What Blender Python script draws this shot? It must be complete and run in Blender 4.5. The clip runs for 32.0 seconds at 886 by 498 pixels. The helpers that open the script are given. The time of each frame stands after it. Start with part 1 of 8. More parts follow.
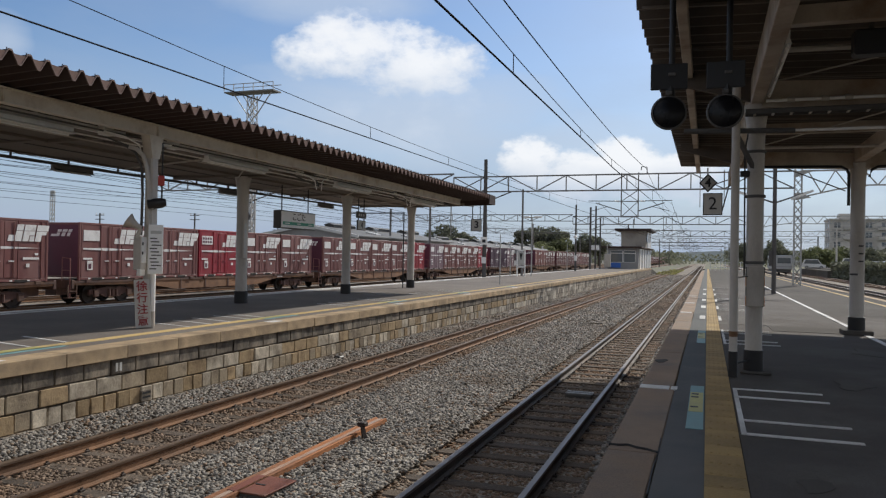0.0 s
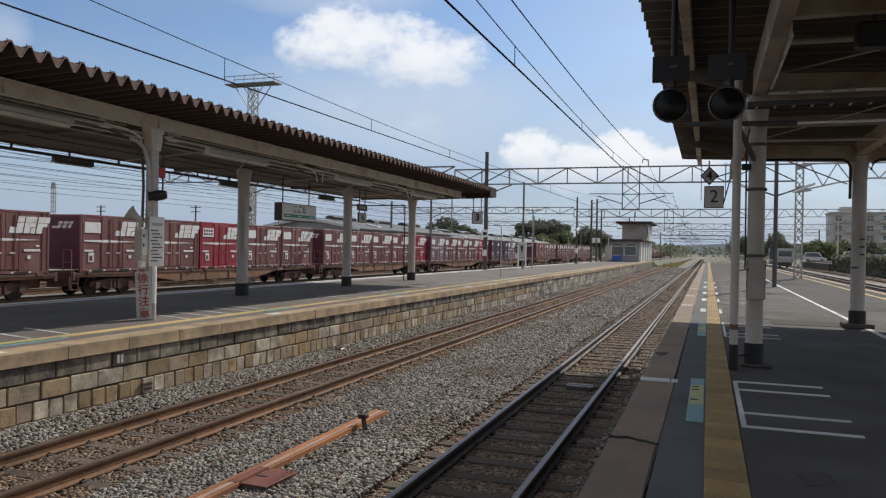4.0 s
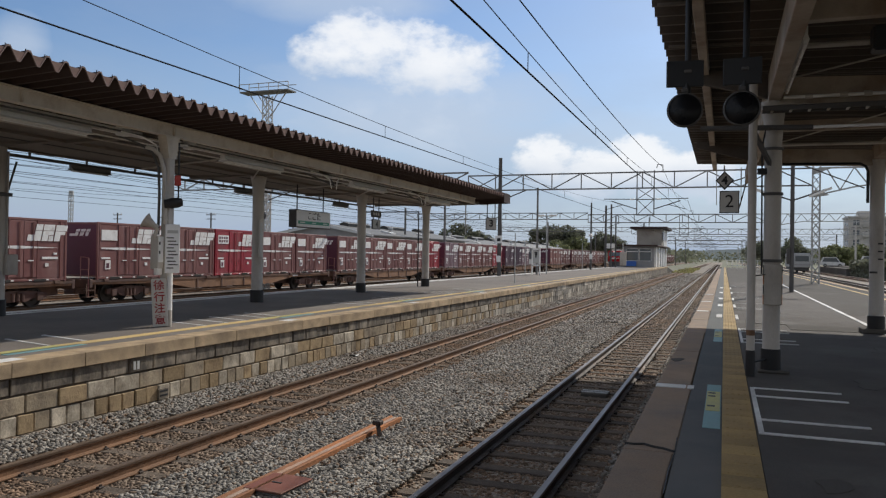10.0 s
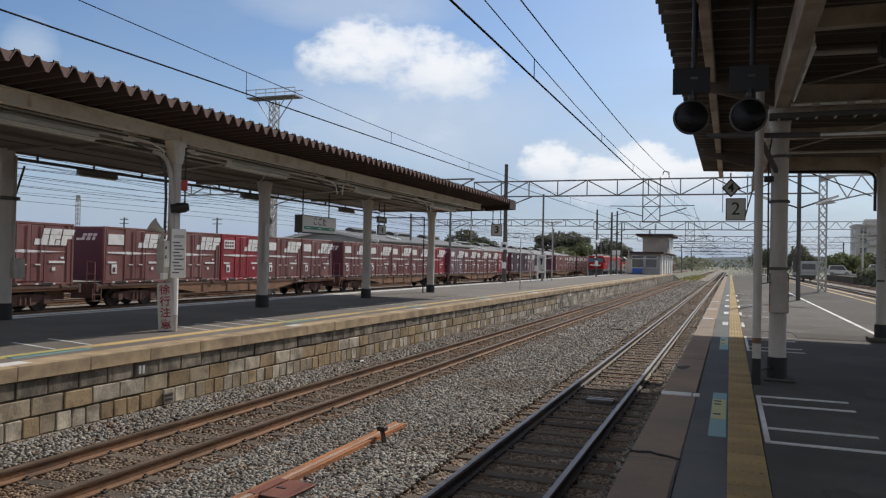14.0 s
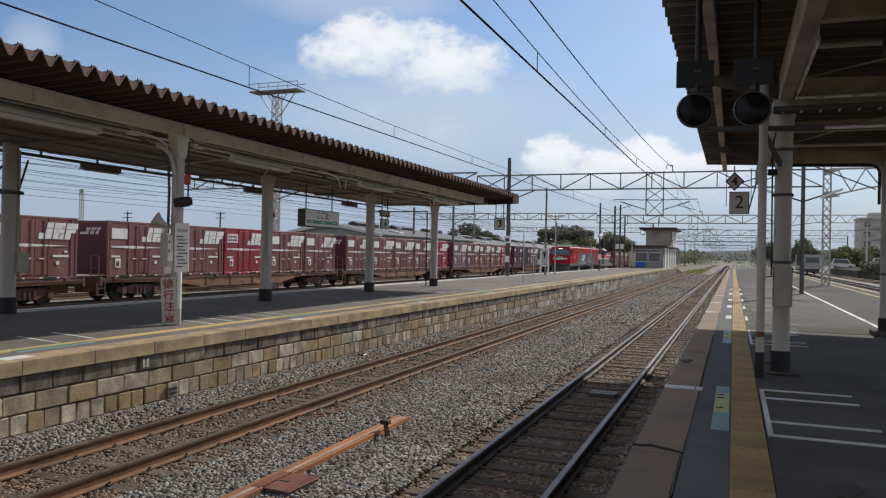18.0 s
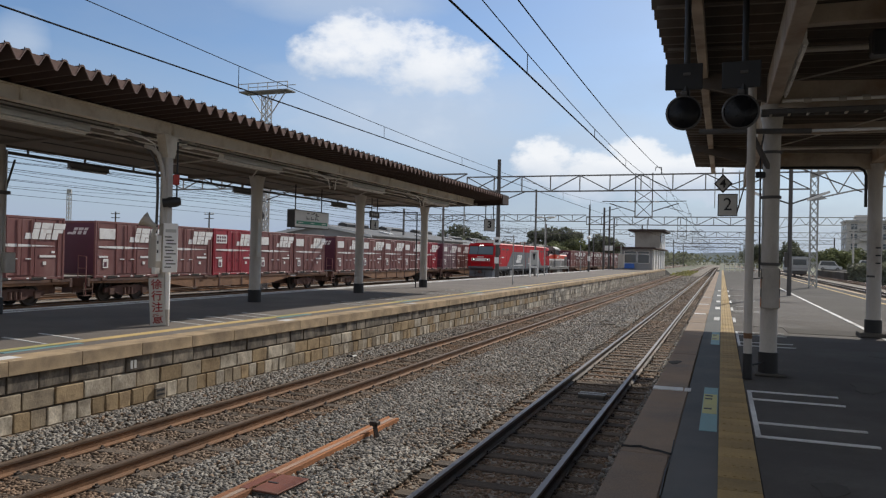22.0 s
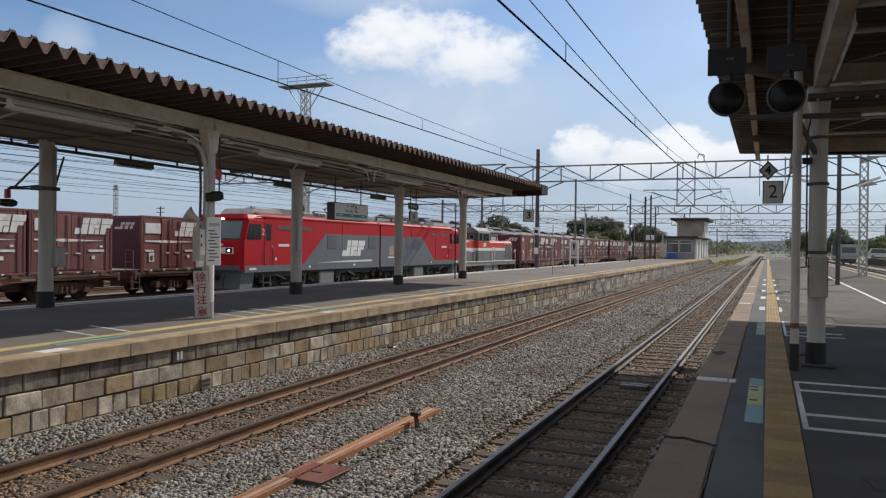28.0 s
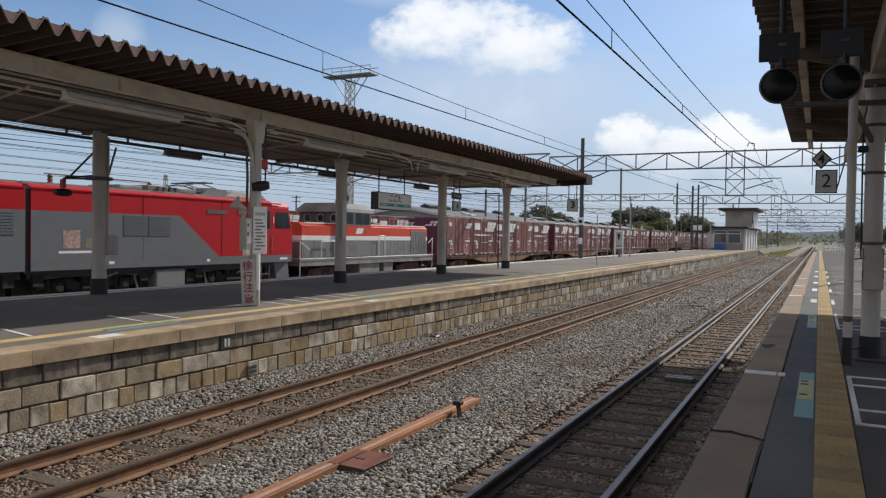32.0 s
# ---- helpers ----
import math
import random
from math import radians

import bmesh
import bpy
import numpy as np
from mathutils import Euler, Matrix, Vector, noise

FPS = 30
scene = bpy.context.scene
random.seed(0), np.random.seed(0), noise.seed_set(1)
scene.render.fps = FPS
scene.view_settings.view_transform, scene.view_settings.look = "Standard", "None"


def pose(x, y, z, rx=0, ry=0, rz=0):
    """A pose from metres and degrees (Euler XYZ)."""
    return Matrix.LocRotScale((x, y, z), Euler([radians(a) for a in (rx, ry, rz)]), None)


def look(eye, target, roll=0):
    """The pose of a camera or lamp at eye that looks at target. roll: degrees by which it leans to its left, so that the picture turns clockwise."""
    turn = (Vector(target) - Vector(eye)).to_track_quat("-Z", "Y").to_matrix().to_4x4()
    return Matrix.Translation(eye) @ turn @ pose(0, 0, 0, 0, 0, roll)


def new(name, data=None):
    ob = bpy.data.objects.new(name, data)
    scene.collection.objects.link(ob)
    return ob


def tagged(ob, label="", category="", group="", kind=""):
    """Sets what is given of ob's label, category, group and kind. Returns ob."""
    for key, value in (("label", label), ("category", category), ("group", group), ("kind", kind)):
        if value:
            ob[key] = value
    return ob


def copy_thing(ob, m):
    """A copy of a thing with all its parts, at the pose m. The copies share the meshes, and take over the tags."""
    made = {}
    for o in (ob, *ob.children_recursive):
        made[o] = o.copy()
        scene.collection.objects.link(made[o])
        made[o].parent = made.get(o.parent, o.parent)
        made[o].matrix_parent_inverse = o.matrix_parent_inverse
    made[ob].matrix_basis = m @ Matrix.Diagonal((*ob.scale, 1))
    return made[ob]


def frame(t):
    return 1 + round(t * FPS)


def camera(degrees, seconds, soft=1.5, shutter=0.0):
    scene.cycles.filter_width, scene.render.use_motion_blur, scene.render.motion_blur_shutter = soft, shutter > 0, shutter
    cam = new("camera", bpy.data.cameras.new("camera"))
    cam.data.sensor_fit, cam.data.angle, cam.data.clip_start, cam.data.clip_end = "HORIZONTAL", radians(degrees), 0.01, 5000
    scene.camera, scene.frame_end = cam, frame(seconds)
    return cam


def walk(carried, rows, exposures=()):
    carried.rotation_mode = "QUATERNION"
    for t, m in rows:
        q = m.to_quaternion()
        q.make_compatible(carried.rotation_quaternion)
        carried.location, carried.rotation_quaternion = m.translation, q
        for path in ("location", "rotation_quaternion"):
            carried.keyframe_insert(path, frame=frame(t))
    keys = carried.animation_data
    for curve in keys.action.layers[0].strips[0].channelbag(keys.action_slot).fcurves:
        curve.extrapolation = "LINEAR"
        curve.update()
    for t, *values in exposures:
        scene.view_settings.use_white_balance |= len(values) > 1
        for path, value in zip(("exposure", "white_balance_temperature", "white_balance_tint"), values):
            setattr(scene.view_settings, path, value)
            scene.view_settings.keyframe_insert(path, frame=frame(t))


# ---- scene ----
cam = camera(61.0, 32.0, soft=1.25)
PATH = [
    (0, 90.513, -1.002, 19.365), (0.5, 90.508, -1.297, 19.385), (1, 90.348, -1.383, 19.418), (1.5, 90.075, -1.464, 19.431),
    (2, 90.024, -1.331, 19.488), (2.5, 89.980, -1.321, 19.513), (3, 89.966, -1.128, 19.449), (3.5, 89.883, -1.100, 19.438),
    (5.5, 90.268, -1.083, 19.410), (6, 90.205, -1.099, 19.436), (6.5, 90.150, -0.975, 19.445), (7, 90.152, -0.884, 19.525),
    (7.5, 90.373, -0.990, 19.633), (8, 90.453, -1.013, 19.795), (8.5, 90.543, -1.076, 19.972), (9, 90.608, -0.942, 20.116),
    (9.5, 90.506, -0.956, 20.290), (10, 90.397, -0.885, 20.492), (10.5, 90.417, -1.003, 20.590), (11, 90.503, -1.133, 20.752),
    (11.5, 90.676, -1.062, 20.876), (12, 90.708, -0.957, 20.935), (12.5, 90.779, -1.154, 20.906), (13, 90.767, -1.171, 20.892),
    (13.5, 90.781, -1.153, 20.881), (14, 90.850, -1.185, 20.901), (14.5, 90.751, -0.961, 20.980), (16.5, 90.558, -1.067, 21.207),
    (17, 90.545, -1.012, 21.196), (17.5, 90.383, -0.950, 21.160), (18, 90.373, -1.143, 21.133), (18.5, 90.373, -1.149, 21.078),
    (19, 90.375, -1.150, 21.017), (19.5, 90.380, -1.166, 20.947), (20, 90.427, -1.164, 20.830), (20.5, 90.380, -1.169, 20.755),
    (21, 90.389, -1.212, 20.623), (21.5, 90.404, -1.258, 20.482), (22, 90.480, -1.280, 20.350), (22.5, 90.516, -1.187, 20.230),
    (23, 90.449, -1.168, 20.231), (23.5, 90.333, -1.115, 20.211), (24, 90.201, -1.123, 20.242), (24.5, 90.102, -1.160, 20.361),
    (25, 90.007, -0.924, 20.408), (25.5, 89.945, -1.009, 20.564), (27.5, 89.767, -0.628, 22.577), (28, 89.753, -0.769, 23.327),
    (28.5, 89.675, -0.747, 23.928), (29, 89.508, -0.671, 24.493), (29.5, 89.360, -0.625, 25.842), (30, 89.208, -0.835, 26.595),
    (30.5, 89.131, -0.766, 26.360), (31, 89.082, -0.741, 26.274), (31.5, 89.018, -0.726, 26.314), (32, 88.915, -0.958, 26.607),
]
walk(cam, [(t, pose(0.0, 0.0, 1.5, a, b, c)) for t, a, b, c in PATH], exposures=[(0, 0.02), (22, 0.0), (28, 0.05), (32, 0.1)])

# ---- world, sun, exposure ----
SUN_ELEV, SUN_TURN = radians(34.0), radians(16.0)


def make_world():
    w = bpy.data.worlds.new("world")
    scene.world = w
    w.use_nodes = True
    nt = w.node_tree
    nt.nodes.clear()
    N = nt.nodes.new
    L = nt.links.new
    out, bg = N("ShaderNodeOutputWorld"), N("ShaderNodeBackground")
    # low strength; the haze and cloud colours run above 1 to make up
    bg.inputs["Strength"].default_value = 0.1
    sky = N("ShaderNodeTexSky")
    sky.sky_type, sky.sun_disc = "NISHITA", False
    sky.sun_elevation, sky.sun_rotation = SUN_ELEV, SUN_TURN
    sky.air_density, sky.dust_density, sky.ozone_density = 1.0, 0.6, 1.6
    tc, sep = N("ShaderNodeTexCoord"), N("ShaderNodeSeparateXYZ")
    L(tc.outputs["Generated"], sep.inputs[0])

    def math_node(op, a, b=None, c=None, clamp=False):
        m = N("ShaderNodeMath")
        m.operation, m.use_clamp = op, clamp
        for k, v in enumerate((a, b, c)):
            if v is None:
                continue
            if isinstance(v, (int, float)):
                m.inputs[k].default_value = v
            else:
                L(v, m.inputs[k])
        return m.outputs[0]

    az = math_node("ARCTAN2", sep.outputs[0], sep.outputs[1])
    el = math_node("ARCSINE", sep.outputs[2])

    def noise_at(scale, detail, rough, stretch=(1, 1, 1.6)):
        mp, nz = N("ShaderNodeMapping"), N("ShaderNodeTexNoise")
        mp.inputs["Scale"].default_value = stretch
        L(tc.outputs["Generated"], mp.inputs[0])
        L(mp.outputs[0], nz.inputs["Vector"])
        nz.inputs["Scale"].default_value = scale
        nz.inputs["Detail"].default_value = detail
        nz.inputs["Roughness"].default_value = rough
        return nz.outputs[0]

    billow, wisp, soft, puff = noise_at(9, 7, 0.55), noise_at(2.3, 6, 0.6, (1, 1, 3.0)), noise_at(22, 4, 0.6), noise_at(48, 4, 0.6)

    def oval(a0, e0, ra, re):
        u = math_node("DIVIDE", math_node("SUBTRACT", az, radians(a0)), radians(ra))
        v = math_node("DIVIDE", math_node("SUBTRACT", el, radians(e0)), radians(re))
        return math_node("SUBTRACT", 1.0, math_node("ADD", math_node("MULTIPLY", u, u), math_node("MULTIPLY", v, v)))

    torn = None
    for field, k in ((billow, 1.7), (soft, 1.5), (puff, 0.9)):
        q = math_node("MULTIPLY", math_node("SUBTRACT", field, 0.5), k)
        torn = q if torn is None else math_node("ADD", torn, q)
    cloud, lit = 0.0, 0.0
    for base, height, edge, heaps in CLOUDS:
        body = None
        for heap in heaps:
            b = oval(*heap)
            body = b if body is None else math_node("MAXIMUM", body, b)
        mask = math_node("DIVIDE", math_node("ADD", body, torn), edge, clamp=True)
        mask = math_node("MULTIPLY", math_node("MULTIPLY", mask, math_node("SUBTRACT", 2.0, mask)), 0.92)
        top = math_node("DIVIDE", math_node("SUBTRACT", el, radians(base)), radians(height), clamp=True)
        lit = math_node("MAXIMUM", lit, math_node("MULTIPLY", top, mask))
        cloud = math_node("MAXIMUM", cloud, mask)
    lit = math_node("ADD", lit, math_node("MULTIPLY", math_node("SUBTRACT", billow, 0.5), 1.1), clamp=True)
    for a0, e0, ra, re, top in MISTS:
        n = math_node("MULTIPLY", math_node("SUBTRACT", wisp, 0.5), 2.2)
        b = math_node("ADD", oval(a0, e0, ra, re), n, clamp=True)
        cloud = math_node("MAXIMUM", cloud, math_node("MULTIPLY", b, top))
    # unseen broken cloud over the rest of the sky, added as white fill light
    away = math_node("MULTIPLY", math_node("SUBTRACT", math_node("ABSOLUTE", math_node("ADD", az, radians(18.0))), radians(42.0)), 1.6, clamp=True)
    high = math_node("MULTIPLY", math_node("SUBTRACT", el, radians(23.0)), 3.5, clamp=True)
    rest = math_node("MAXIMUM", away, high)
    lump = noise_at(3.1, 6, 0.58, (1, 1, 1.4))
    cover = math_node("MULTIPLY", math_node("MULTIPLY", math_node("SUBTRACT", lump, 0.40), 6.0, clamp=True), rest)
    veil = math_node("MULTIPLY", math_node("SUBTRACT", wisp, 0.40), 3.0, clamp=True)
    low = math_node("SUBTRACT", 1.0, math_node("DIVIDE", el, radians(15.0)), clamp=True)
    veil = math_node("MULTIPLY", veil, 0.32)
    haze = math_node("ADD", veil, math_node("MULTIPLY", low, 0.95), clamp=True)
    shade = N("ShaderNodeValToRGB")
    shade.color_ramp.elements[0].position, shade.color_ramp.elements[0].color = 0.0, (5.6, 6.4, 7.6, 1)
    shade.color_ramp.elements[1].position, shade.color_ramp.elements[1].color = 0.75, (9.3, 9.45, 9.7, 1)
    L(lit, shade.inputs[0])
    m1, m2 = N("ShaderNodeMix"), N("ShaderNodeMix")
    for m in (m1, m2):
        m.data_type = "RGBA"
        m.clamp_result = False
    gain = N("ShaderNodeMix")
    gain.data_type, gain.blend_type = "RGBA", "MULTIPLY"
    gain.inputs[0].default_value = 1.0
    L(sky.outputs[0], gain.inputs[6])
    gain.inputs[7].default_value = SKY_TINT
    L(haze, m1.inputs[0])
    L(gain.outputs[2], m1.inputs[6])
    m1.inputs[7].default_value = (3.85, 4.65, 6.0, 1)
    L(cloud, m2.inputs[0])
    L(m1.outputs[2], m2.inputs[6])
    L(shade.outputs[0], m2.inputs[7])
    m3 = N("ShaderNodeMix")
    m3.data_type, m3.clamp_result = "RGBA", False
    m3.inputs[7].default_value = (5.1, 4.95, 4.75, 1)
    L(cover, m3.inputs[0])
    L(m2.outputs[2], m3.inputs[6])
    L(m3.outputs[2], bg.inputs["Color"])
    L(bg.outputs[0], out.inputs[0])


# heaps of cloud: base and height of the shading, softness of the rim, ovals (azimuth, elevation, half sizes), all in degrees
CLOUDS = [(11.6, 3.8, 1.15, ((-26.9, 15.0, 4.9, 2.9), (-22.6, 14.2, 5.4, 3.0), (-19.0, 14.2, 3.0, 2.4), (-29.8, 14.2, 3.2, 2.0))),
          (5.2, 2.6, 0.85, ((-12.9, 7.0, 3.0, 2.3), (-9.6, 6.2, 3.4, 2.1), (-5.6, 6.7, 3.2, 2.5), (-2.0, 6.0, 3.6, 2.0))),
          (14, 4, 1.5, ((30, 16, 9, 3), (75, 22, 12, 4), (140, 18, 14, 5), (-100, 24, 12, 4), (-150, 15, 10, 3), (10, 34, 9, 4)))]
SKY_TINT = (0.80, 0.92, 1.07, 1)
MISTS = [(-23.0, 11.0, 13.0, 4.6, 0.62), (-8.0, 8.0, 10.0, 3.0, 0.45), (-28.0, 18.4, 9.0, 2.2, 0.5), (-50.0, 13.6, 2.0, 2.2, 0.5)]
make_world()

sun = new("sun", bpy.data.lights.new("sun", "SUN"))
sun.data.energy, sun.data.angle, sun.data.color = 3.4, radians(0.6), (1.0, 0.94, 0.84)
_d = Vector((math.sin(SUN_TURN) * math.cos(SUN_ELEV), math.cos(SUN_TURN) * math.cos(SUN_ELEV), math.sin(SUN_ELEV)))
sun.matrix_world = look(_d * 100, (0, 0, 0))

# ---- mesh and material helpers ----


class Mesh:
    """Collects faces of one mesh."""

    def __init__(self):
        self.v, self.f = [], []

    def add(self, verts, faces):
        k = len(self.v)
        self.v.extend(verts)
        self.f.extend([tuple(i + k for i in q) for q in faces])
        return self

    def box(self, x0, x1, y0, y1, z0, z1, c=0.0):
        """A box; c: chamfer of its edges."""
        x0, x1, y0, y1, z0, z1 = min(x0, x1), max(x0, x1), min(y0, y1), max(y0, y1), min(z0, z1), max(z0, z1)
        if c <= 0:
            return self.add([(x, y, z) for x in (x0, x1) for y in (y0, y1) for z in (z0, z1)],
                            [(0, 1, 3, 2), (4, 6, 7, 5), (0, 4, 5, 1), (2, 3, 7, 6), (0, 2, 6, 4), (1, 5, 7, 3)])
        c = min(c, (x1 - x0) * 0.45, (y1 - y0) * 0.45, (z1 - z0) * 0.45)
        vs, ix = [], {}
        for i, x in enumerate((x0, x1)):
            for j, y in enumerate((y0, y1)):
                for k, z in enumerate((z0, z1)):
                    sx, sy, sz = (c if i == 0 else -c), (c if j == 0 else -c), (c if k == 0 else -c)
                    for a, p in (("x", (x, y + sy, z + sz)), ("y", (x + sx, y, z + sz)), ("z", (x + sx, y + sy, z))):
                        ix[i, j, k, a] = len(vs)
                        vs.append(p)
        g = lambda i, j, k, a: ix[i, j, k, a]
        fs = []
        for i in (0, 1):
            q = [g(i, 0, 0, "x"), g(i, 0, 1, "x"), g(i, 1, 1, "x"), g(i, 1, 0, "x")]
            fs.append(q if i == 0 else q[::-1])
            q = [g(0, i, 0, "y"), g(1, i, 0, "y"), g(1, i, 1, "y"), g(0, i, 1, "y")]
            fs.append(q if i == 0 else q[::-1])
            q = [g(0, 0, i, "z"), g(0, 1, i, "z"), g(1, 1, i, "z"), g(1, 0, i, "z")]
            fs.append(q if i == 0 else q[::-1])
        for i in (0, 1):
            for j in (0, 1):
                fs.append([g(i, j, 0, "x"), g(i, j, 1, "x"), g(i, j, 1, "y"), g(i, j, 0, "y")])
                fs.append([g(i, 0, j, "x"), g(i, 1, j, "x"), g(i, 1, j, "z"), g(i, 0, j, "z")])
                fs.append([g(0, i, j, "y"), g(1, i, j, "y"), g(1, i, j, "z"), g(0, i, j, "z")])
                for k in (0, 1):
                    fs.append([g(i, j, k, "x"), g(i, j, k, "y"), g(i, j, k, "z")])
        return self.add(vs, fs)

    def prism(self, poly, a0, a1, axis="y"):
        """A polygon in the two other axes, drawn out along axis from a0 to a1."""
        n = len(poly)
        put = {"y": lambda p, a: (p[0], a, p[1]), "x": lambda p, a: (a, p[0], p[1]), "z": lambda p, a: (p[0], p[1], a)}[axis]
        vs = [put(p, a0) for p in poly] + [put(p, a1) for p in poly]
        fs = [tuple(range(n)), tuple(range(2 * n - 1, n - 1, -1))]
        fs += [(i, (i + 1) % n, n + (i + 1) % n, n + i) for i in range(n)]
        return self.add(vs, fs)

    def rod(self, p, q, r, r2=None, n=8, caps=True):
        """A round bar from p to q."""
        p, q = Vector(p), Vector(q)
        d = (q - p).normalized()
        u = d.cross(Vector((0, 0, 1)) if abs(d.z) < 0.9 else Vector((1, 0, 0))).normalized()
        w = d.cross(u)
        r2 = r if r2 is None else r2
        ring = [(math.cos(2 * math.pi * i / n), math.sin(2 * math.pi * i / n)) for i in range(n)]
        vs = [tuple(p + (u * a + w * b) * r) for a, b in ring] + [tuple(q + (u * a + w * b) * r2) for a, b in ring]
        fs = [(i, (i + 1) % n, n + (i + 1) % n, n + i) for i in range(n)]
        if caps:
            fs += [tuple(range(n - 1, -1, -1)), tuple(range(n, 2 * n))]
        return self.add(vs, fs)

    def tube(self, pts, r, n=5):
        """One unbroken round wire through the points."""
        vs, fs, m = [], [], len(pts)
        for i, p in enumerate(pts):
            d = (Vector(pts[min(i + 1, m - 1)]) - Vector(pts[max(i - 1, 0)])).normalized()
            u = d.cross(Vector((0, 0, 1)) if abs(d.z) < 0.9 else Vector((1, 0, 0))).normalized()
            w = d.cross(u)
            vs += [tuple(Vector(p) + (u * math.cos(6.2832 * k / n) + w * math.sin(6.2832 * k / n)) * r) for k in range(n)]
        for i in range(m - 1):
            fs += [(i * n + k, i * n + (k + 1) % n, (i + 1) * n + (k + 1) % n, (i + 1) * n + k) for k in range(n)]
        fs += [tuple(range(n - 1, -1, -1)), tuple(range((m - 1) * n, m * n))]
        return self.add(vs, fs)

    def bar(self, p, q, w, h):
        """A square-edged bar from p to q, w wide and h high."""
        p, q = Vector(p), Vector(q)
        d = (q - p).normalized()
        u = d.cross(Vector((0, 0, 1)) if abs(d.z) < 0.95 else Vector((0, 1, 0))).normalized()
        k = u.cross(d)
        vs = [tuple(e + u * a * w / 2 + k * b * h / 2) for e in (p, q) for a, b in ((-1, -1), (1, -1), (1, 1), (-1, 1))]
        return self.add(vs, [(0, 1, 2, 3), (7, 6, 5, 4), (0, 4, 5, 1), (1, 5, 6, 2), (2, 6, 7, 3), (3, 7, 4, 0)])

    def lathe(self, prof, origin=(0, 0, 0), n=16, axis="z"):
        """Turns a profile of (radius, height) round axis."""
        vs, m = [], len(prof)
        for i in range(n):
            c, s = math.cos(2 * math.pi * i / n), math.sin(2 * math.pi * i / n)
            for r, h in prof:
                p = {"z": (r * c, r * s, h), "x": (h, r * c, r * s), "y": (r * s, h, r * c)}[axis]
                vs.append((p[0] + origin[0], p[1] + origin[1], p[2] + origin[2]))
        fs = [(i * m + j, ((i + 1) % n) * m + j, ((i + 1) % n) * m + j + 1, i * m + j + 1) for i in range(n) for j in range(m - 1)]
        return self.add(vs, fs)

    def data(self, name, material, smooth=False):
        me = bpy.data.meshes.new(name)
        me.from_pydata(self.v, [], self.f)
        if smooth:
            me.shade_smooth()
            me.set_sharp_from_angle(angle=radians(38))
        me.materials.append(material)
        me.update()
        return me


def fix_normals(me):
    bm = bmesh.new()
    bm.from_mesh(me)
    bmesh.ops.recalc_face_normals(bm, faces=bm.faces)
    bm.to_mesh(me)
    bm.free()
    return me


def part(name, m, material, parent=None, label="", smooth=False, at=None):
    """Links a mesh as one object, under a thing or part."""
    me = m if isinstance(m, bpy.types.Mesh) else fix_normals(m.data(name, material, smooth))
    ob = new(name, me)
    if parent is not None:
        ob.parent = parent
    if at is not None:
        ob.matrix_basis = at if isinstance(at, Matrix) else Matrix.Translation(at)
    if label:
        ob["label"] = label
    return ob


def thing(name, label, category, at=(0, 0, 0), group="", kind=""):
    ob = new(name)
    ob.empty_display_size = 0.2
    ob.matrix_basis = at if isinstance(at, Matrix) else Matrix.Translation(at)
    return tagged(ob, label, category, group, kind)


def single(name, m, material, label, category, group="", kind="", smooth=False, at=None):
    return tagged(part(name, m, material, None, "", smooth, at), label, category, group, kind)


def letters(text, size, depth=0.004, bold=0.0):
    """Flat lettering as a mesh in the XY plane, centred."""
    cu = bpy.data.curves.new("letters", "FONT")
    cu.body, cu.size, cu.extrude, cu.offset = text, size, depth, bold
    cu.align_x, cu.align_y = "CENTER", "CENTER"
    ob = bpy.data.objects.new("letters", cu)
    scene.collection.objects.link(ob)
    dg = bpy.context.evaluated_depsgraph_get()
    dg.update()
    me = bpy.data.meshes.new_from_object(ob.evaluated_get(dg))
    bpy.data.objects.remove(ob)
    return me


def lettering(name, text, size, material, parent, at, label="", bold=0.0):
    me = letters(text, size, 0.004, bold)
    me.materials.clear()
    me.materials.append(material)
    return part(name, me, material, parent, label, at=at)


